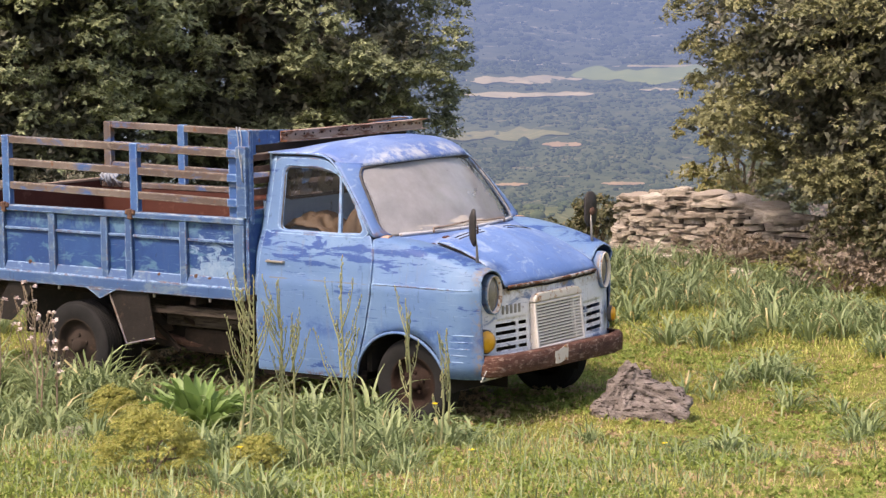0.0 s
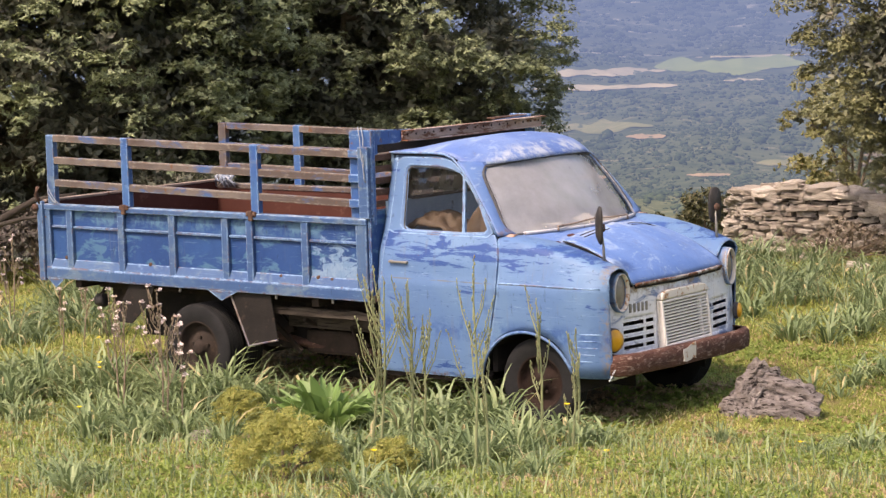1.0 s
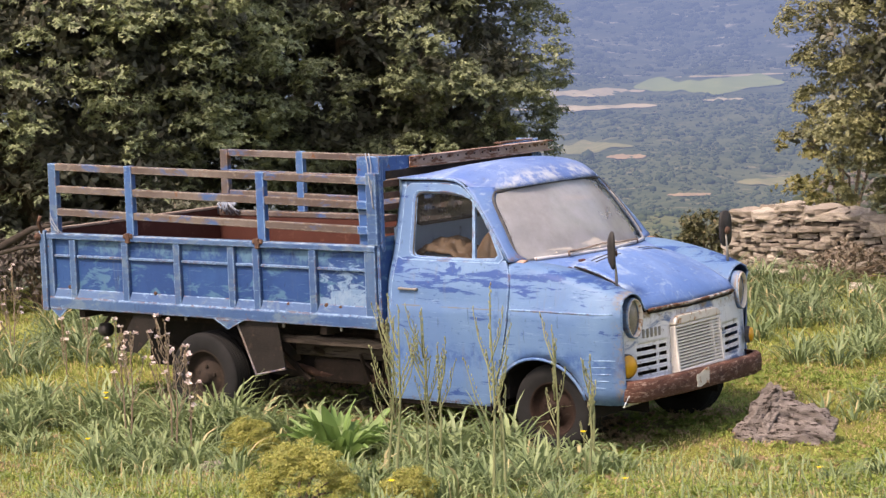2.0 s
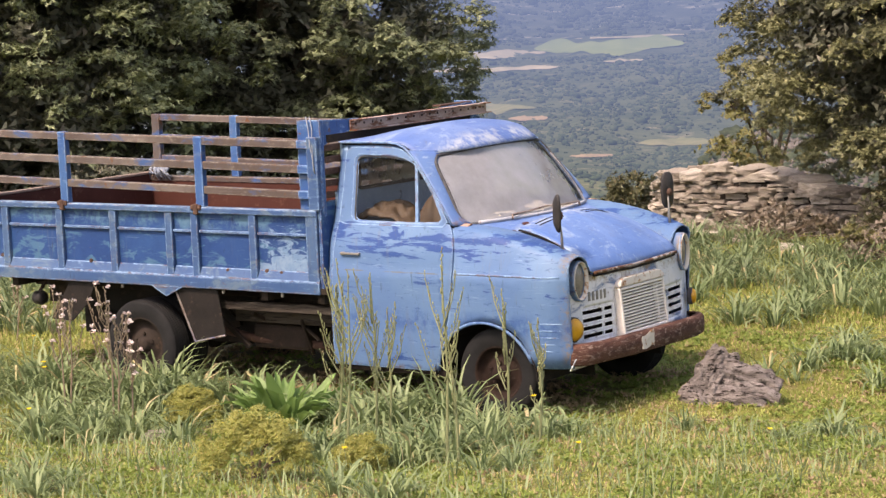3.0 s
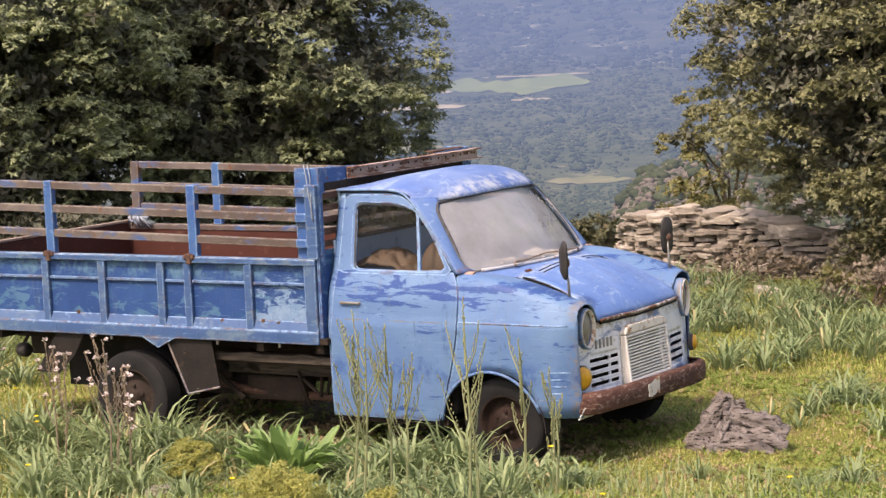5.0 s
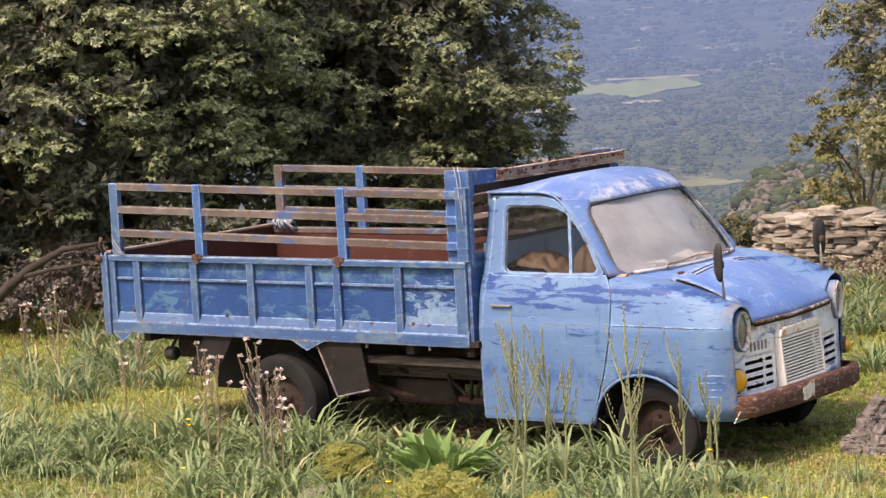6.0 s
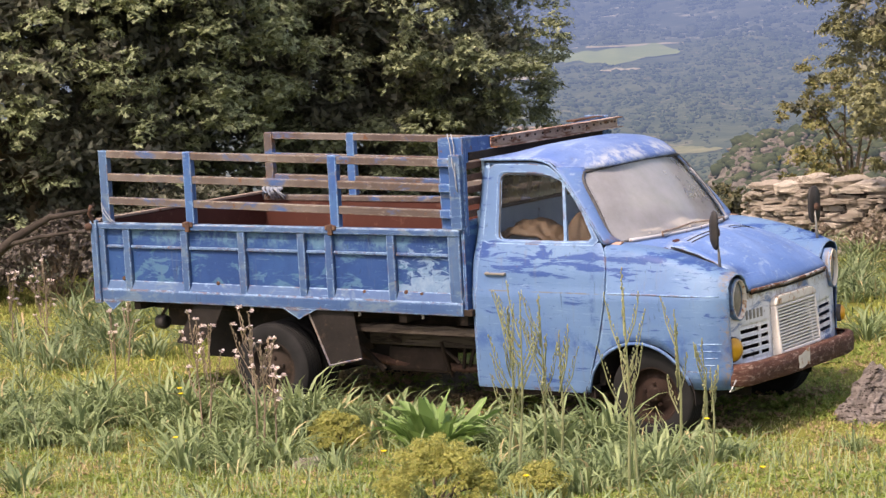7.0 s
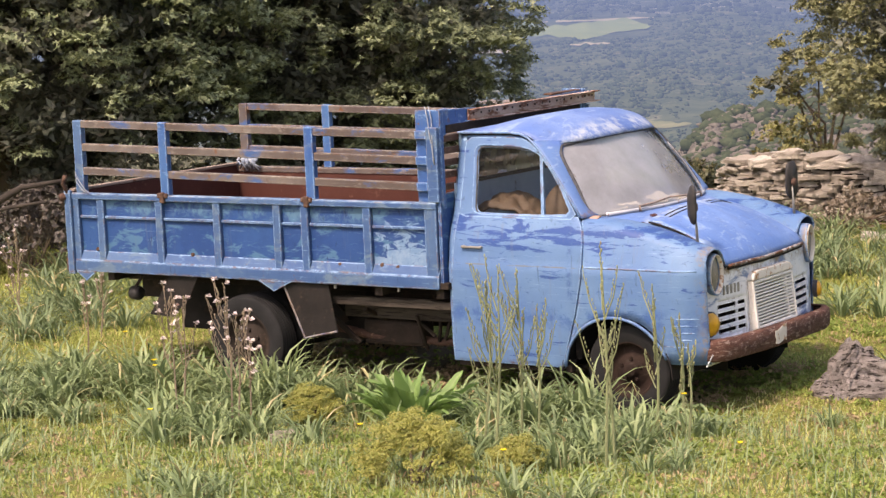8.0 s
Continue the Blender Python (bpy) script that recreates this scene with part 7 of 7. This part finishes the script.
def build_stalk(x, y, height, branches, dry, seed, lean=0.0):
    """A branched flower stem; dry ones still hold pale flowers."""
    rng = random.Random(seed)
    z = meadow(x, y) - 0.02
    plant = thing("flower_stalk", "tall dry branched stem with pale pink flowers" if dry else "tall green branched asphodel stem with seed pods", "plant", "tall flower stems", (x, y, z))
    mat = STALK_DRY if dry else STALK
    bm = bmesh.new()
    tip = Vector((lean, rng.uniform(-0.05, 0.05), height))
    thick = 1.0 if dry else 1.25
    tube(bm, [(0, 0, 0), tip * 0.5 + Vector((0.015, 0.01, 0)), tip], [0.0075 * thick, 0.0055 * thick, 0.002 * thick], 6)
    part("stem", bm, mat, plant)
    ends = [(Vector((0, 0, 0)).lerp(tip, 0.62), tip)]
    for k in range(branches):
        t = 0.38 + 0.4 * k / max(1, branches - 1)
        a = rng.uniform(0, 6.28)
        b = tip * t
        l = height * rng.uniform(0.22, 0.42) * (1.2 - t * 0.6)
        e = b + Vector((math.cos(a) * l * 0.36, math.sin(a) * l * 0.36, l))
        bm = bmesh.new()
        tube(bm, [b, b.lerp(e, 0.5) + Vector((math.cos(a), math.sin(a), 0)) * 0.02, e], [0.004 * thick, 0.003 * thick, 0.0014 * thick], 5)
        part("side_stem", bm, mat, plant)
        ends.append((b.lerp(e, 0.25), e))
    vs, fs = [], []
    n = 0
    for b, e in ends:
        for j in range(14 if not dry else 13):
            p = b.lerp(e, j / 13 if not dry else 0.15 + 0.85 * j / 12)
            a = rng.uniform(0, 6.28)
            o = Vector((math.cos(a), math.sin(a), 0.5)) * 0.006
            s = rng.uniform(0.0024, 0.0044) * (1.5 if dry else 1.3)
            v = ICO_V * (s, s, s * 2.4) + np.array(p + o)
            vs.append(v)
            fs.append(ICO_F + n * len(ICO_V))
            n += 1
    pods = new("seed_head", quick_mesh("seed_head", np.concatenate(vs), np.concatenate(fs), mat))
    pods.parent = plant
    tagged(pods, kind="stuff")
    if dry:
        for b, e in ends:
            for j in range(1 + (rng.random() < 0.25)):
                c = e + Vector((rng.uniform(-0.02, 0.02), rng.uniform(-0.02, 0.02), -0.05 * j))
                vs, fs = [], []
                for k in range(12):
                    a, u = rng.uniform(0, 6.28), rng.uniform(-0.2, 0.9)
                    d = Vector((math.cos(a) * math.sqrt(1 - u * u), math.sin(a) * math.sqrt(1 - u * u), u))
                    t = d.cross(Vector((0.3, 0.2, 0.9))).normalized() * 0.010
                    q = d * 0.028
                    vs += [c, c + q * 0.6 + t, c + q, c + q * 0.6 - t]
                    fs.append([4 * k + i for i in range(4)])
                fl = new("flower", quick_mesh("flower", [v[:] for v in vs], fs, PETAL))
                fl.parent = plant


for x, y, h, br, dry, lean in ((0.30, -2.86, 1.14, 9, False, 0.06), (0.18, -2.80, 1.06, 8, False, 0.08), (0.24, -2.48, 1.10, 9, False, 0.02), (0.42, -2.6, 0.92, 6, False, 0.05), (1.05, -2.92, 1.16, 7, False, 0.02), (0.98, -2.7, 0.8, 4, False, -0.05),
                               (0.90, -2.05, 0.97, 6, False, 0.02), (0.69, -1.35, 0.74, 4, False, 0.0), (1.02, -1.9, 0.6, 3, False, 0.0), (-2.10, -2.23, 0.98, 7, True, 0.02), (-1.98, -2.32, 0.80, 5, True, 0.06), (-2.05, -2.1, 0.72, 6, True, -0.05), (-2.75, -2.0, 0.92, 5, True, -0.05), (-2.62, -2.1, 0.86, 5, True, 0.08), (-6.55, 0.45, 0.85, 5, True, 0.0), (-6.8, 0.3, 0.75, 5, True, 0.05), (-6.3, 0.2, 0.7, 4, True, -0.05),
                               (-4.9, -0.5, 0.6, 3, True, 0.03), (-5.4, 0.2, 0.55, 3, True, 0.0)):
    build_stalk(x, y, h, br, dry, int((x + 10) * 1000 + (y + 10) * 10), lean)


def build_cushion(x, y, r, h, seed):
    build_shrub("cushion_bush", "low rounded yellow-green spiny cushion bush", (x, y), (r, r * 0.9, h), int(90 + 260 * r), 0.042 + 0.025 * r, 78, 0.0048, CUSHION, seed, twigs=4, low=-0.1, inner=0.35, group="cushion bushes")


build_cushion(-1.72, -1.88, 0.20, 0.17, 41)
build_cushion(0.44, -3.86, 0.31, 0.27, 42)
build_cushion(0.62, -3.15, 0.14, 0.14, 43)


def build_broad(x, y, n, length, seed):
    rng = np.random.default_rng(seed)
    plant = thing("broadleaf_plant", "bright green rosette of broad pointed leaves", "plant", "", (x, y, meadow(x, y) - 0.01))
    for k in range(n):
        a = 2 * math.pi * k / n * 1.9 + rng.uniform(-0.3, 0.3)
        l = length * rng.uniform(0.6, 1.15)
        pitch = rng.uniform(0.72, 1.52)
        wide = rng.uniform(0.028, 0.050)
        r0 = rng.uniform(0.01, 0.16)
        bend = rng.uniform(0.02, 0.24)
        bm = bmesh.new()
        pos = Vector((r0 * math.cos(a), r0 * math.sin(a), 0))
        twist = a + rng.uniform(-0.9, 0.9)
        side = Vector((-math.sin(twist), math.cos(twist), 0))
        rows = []
        for s in range(9):
            t = s / 8
            w = wide * math.sin(math.pi * min(1, t * 0.9 + 0.1)) ** 0.9 + 0.0015
            wave = 0.008 * math.sin(s * 2.1 + k)
            rows.append([bm.verts.new(pos + side * w * q + Vector((0, 0, w * abs(q) * 0.7 + wave * q))) for q in (-1, -0.5, 0, 0.5, 1)])
            pos = pos + Vector((math.cos(a) * math.cos(pitch), math.sin(a) * math.cos(pitch), math.sin(pitch))) * l / 8
            pitch -= bend * (0.4 + 1.2 * t)
        for p, q in zip(rows, rows[1:]):
            for i in range(4):
                bm.faces.new((p[i], p[i + 1], q[i + 1], q[i]))
        part("leaf", bm, BROAD, plant, smooth=True)


build_broad(-0.95, -1.86, 74, 0.40, 3)


def build_buttercup(x, y, z, seed):
    rng = random.Random(seed)
    g = meadow(x, y) - 0.01
    plant = thing("yellow_flower", "small bright yellow meadow flower", "flower", "yellow flowers", (x, y, g))
    bm = bmesh.new()
    tube(bm, [(0, 0, 0), (0.01, 0.0, (z - g) * 0.5), (0, 0, z - g)], 0.0025, 5)
    part("stem", bm, STALK, plant)
    bm = bmesh.new()
    for k in range(7):
        a = 2 * math.pi * k / 7
        c = Vector((0, 0, z - g))
        d = Vector((math.cos(a), math.sin(a), 0.5)) * 0.020
        t = Vector((-math.sin(a), math.cos(a), 0)) * 0.010
        bm.faces.new([bm.verts.new(p) for p in (c, c + d * 0.7 + t, c + d, c + d * 0.7 - t)])
    part("petals", bm, BUTTERCUP, plant)


for k, (x, y, z) in enumerate(((-2.93, -2.0, 0.36), (-2.90, -2.03, 0.33), (-2.37, -1.15, 0.17), (1.03, -1.96, 0.40), (-0.6, -2.9, 0.28), (-2.2, -2.9, 0.25), (0.7, -3.4, 0.34), (1.6, -2.4, 0.25), (2.2, -1.2, 0.15), (-4.6, -0.4, 0.2))):
    build_buttercup(x, y, z, k)


def build_turf(name, label, count, x0, x1, y0, y1, tall, wide, material, seed, thin=None):
    """Short grass over a stretch of the meadow, thicker in some places than in others."""
    rng = np.random.default_rng(seed)
    x, y = rng.uniform(x0, x1, count), rng.uniform(y0, y1, count)
    keep = np.array([noise.noise((a * 1.3, b * 1.3, 4.0)) > t for a, b, t in zip(x, y, rng.uniform(-0.9, 0.1, count))])
    keep &= ~((x > -4.3) & (x < 0.5) & (np.abs(y) < 0.85))
    x, y = x[keep], y[keep]
    n = len(x)
    z = np.array([meadow(a, b) for a, b in zip(x, y)])
    h = tall * rng.uniform(0.4, 1.3, n)
    a = rng.uniform(0, 2 * math.pi, n)
    lean = rng.uniform(0.2, 1.6, n)
    w = wide * rng.uniform(0.6, 1.3, n)
    base = np.stack([x, y, z - 0.004], 1)
    side = np.stack([-np.sin(a), np.cos(a), np.zeros(n)], 1) * w[:, None]
    fwd = np.stack([np.cos(a), np.sin(a), np.zeros(n)], 1)
    mid = base + fwd * (h * lean * 0.35)[:, None] + np.stack([0 * h, 0 * h, h * 0.62], 1)
    tip = base + fwd * (h * lean)[:, None] + np.stack([0 * h, 0 * h, h * (1.05 - 0.42 * lean)], 1)
    v = np.stack([base - side * 0.5, base + side * 0.5, mid + side * 0.45, tip, mid - side * 0.45], 1).reshape(-1, 3)
    f = np.array(((0, 1, 2), (0, 2, 4), (4, 2, 3)))
    ob = new(name, quick_mesh(name, v, (np.arange(n)[:, None, None] * 5 + f[None]).reshape(-1, 3), material))
    tagged(ob, label, "grass", kind="stuff")


build_turf("grass", "short bright yellow-green turf", 125000, -5.0, 4.6, -6.2, 3.8, 0.029, 0.009, TURF, 51)
build_turf("grass", "short yellow-green turf behind the truck", 52000, -11, 4.6, 3.0, 8.2, 0.075, 0.012, TURF, 52)
build_turf("grass", "short yellow-green turf beside the truck", 42000, -11, -5.0, -3.2, 3.2, 0.06, 0.010, TURF, 53)
build_turf("dry_grass", "withered brown grass among the green", 24000, -5.0, 4.6, -6.2, 3.8, 0.045, 0.007, STRAW, 55)
build_turf("tall_grass", "longer green grass blades in tufts", 7000, -5.5, 3.5, -5.2, -0.7, 0.15, 0.007, BLADE, 54)


def build_weeds(name, label, count, x0, x1, y0, y1, size, material, seed):
    """Low leafy weeds and clover pressed to the ground."""
    rng = np.random.default_rng(seed)
    pts = []
    while len(pts) < count:
        x, y = rng.uniform(x0, x1), rng.uniform(y0, y1)
        if noise.noise((x * 1.1, y * 1.1, 12.0 + seed)) > rng.uniform(-0.25, 0.35):
            pts.append((x, y, meadow(x, y) + 0.008))
    v, f = leaf_cloud(rng, pts, rng.uniform(0.02, 0.07, count), np.full(count, 5), size * 1.1, up=0.9, flat=0.45, leaves=6, sides=3)
    tagged(new(name, quick_mesh(name, v, f, material)), label, "weeds", kind="stuff")


build_weeds("clover", "low clover and small weeds in the turf", 6500, -4.5, 4.2, -5.6, 2.8, 0.013, WEED, 61)
build_weeds("dry_litter", "brown dry leaves and litter under the truck", 700, -4.4, 0.5, -1.0, 0.9, 0.014, STRAW, 63)
build_weeds("dry_litter", "brown dry leaves and litter in the turf", 900, -4.5, 4.2, -5.6, 2.8, 0.012, STRAW, 62)
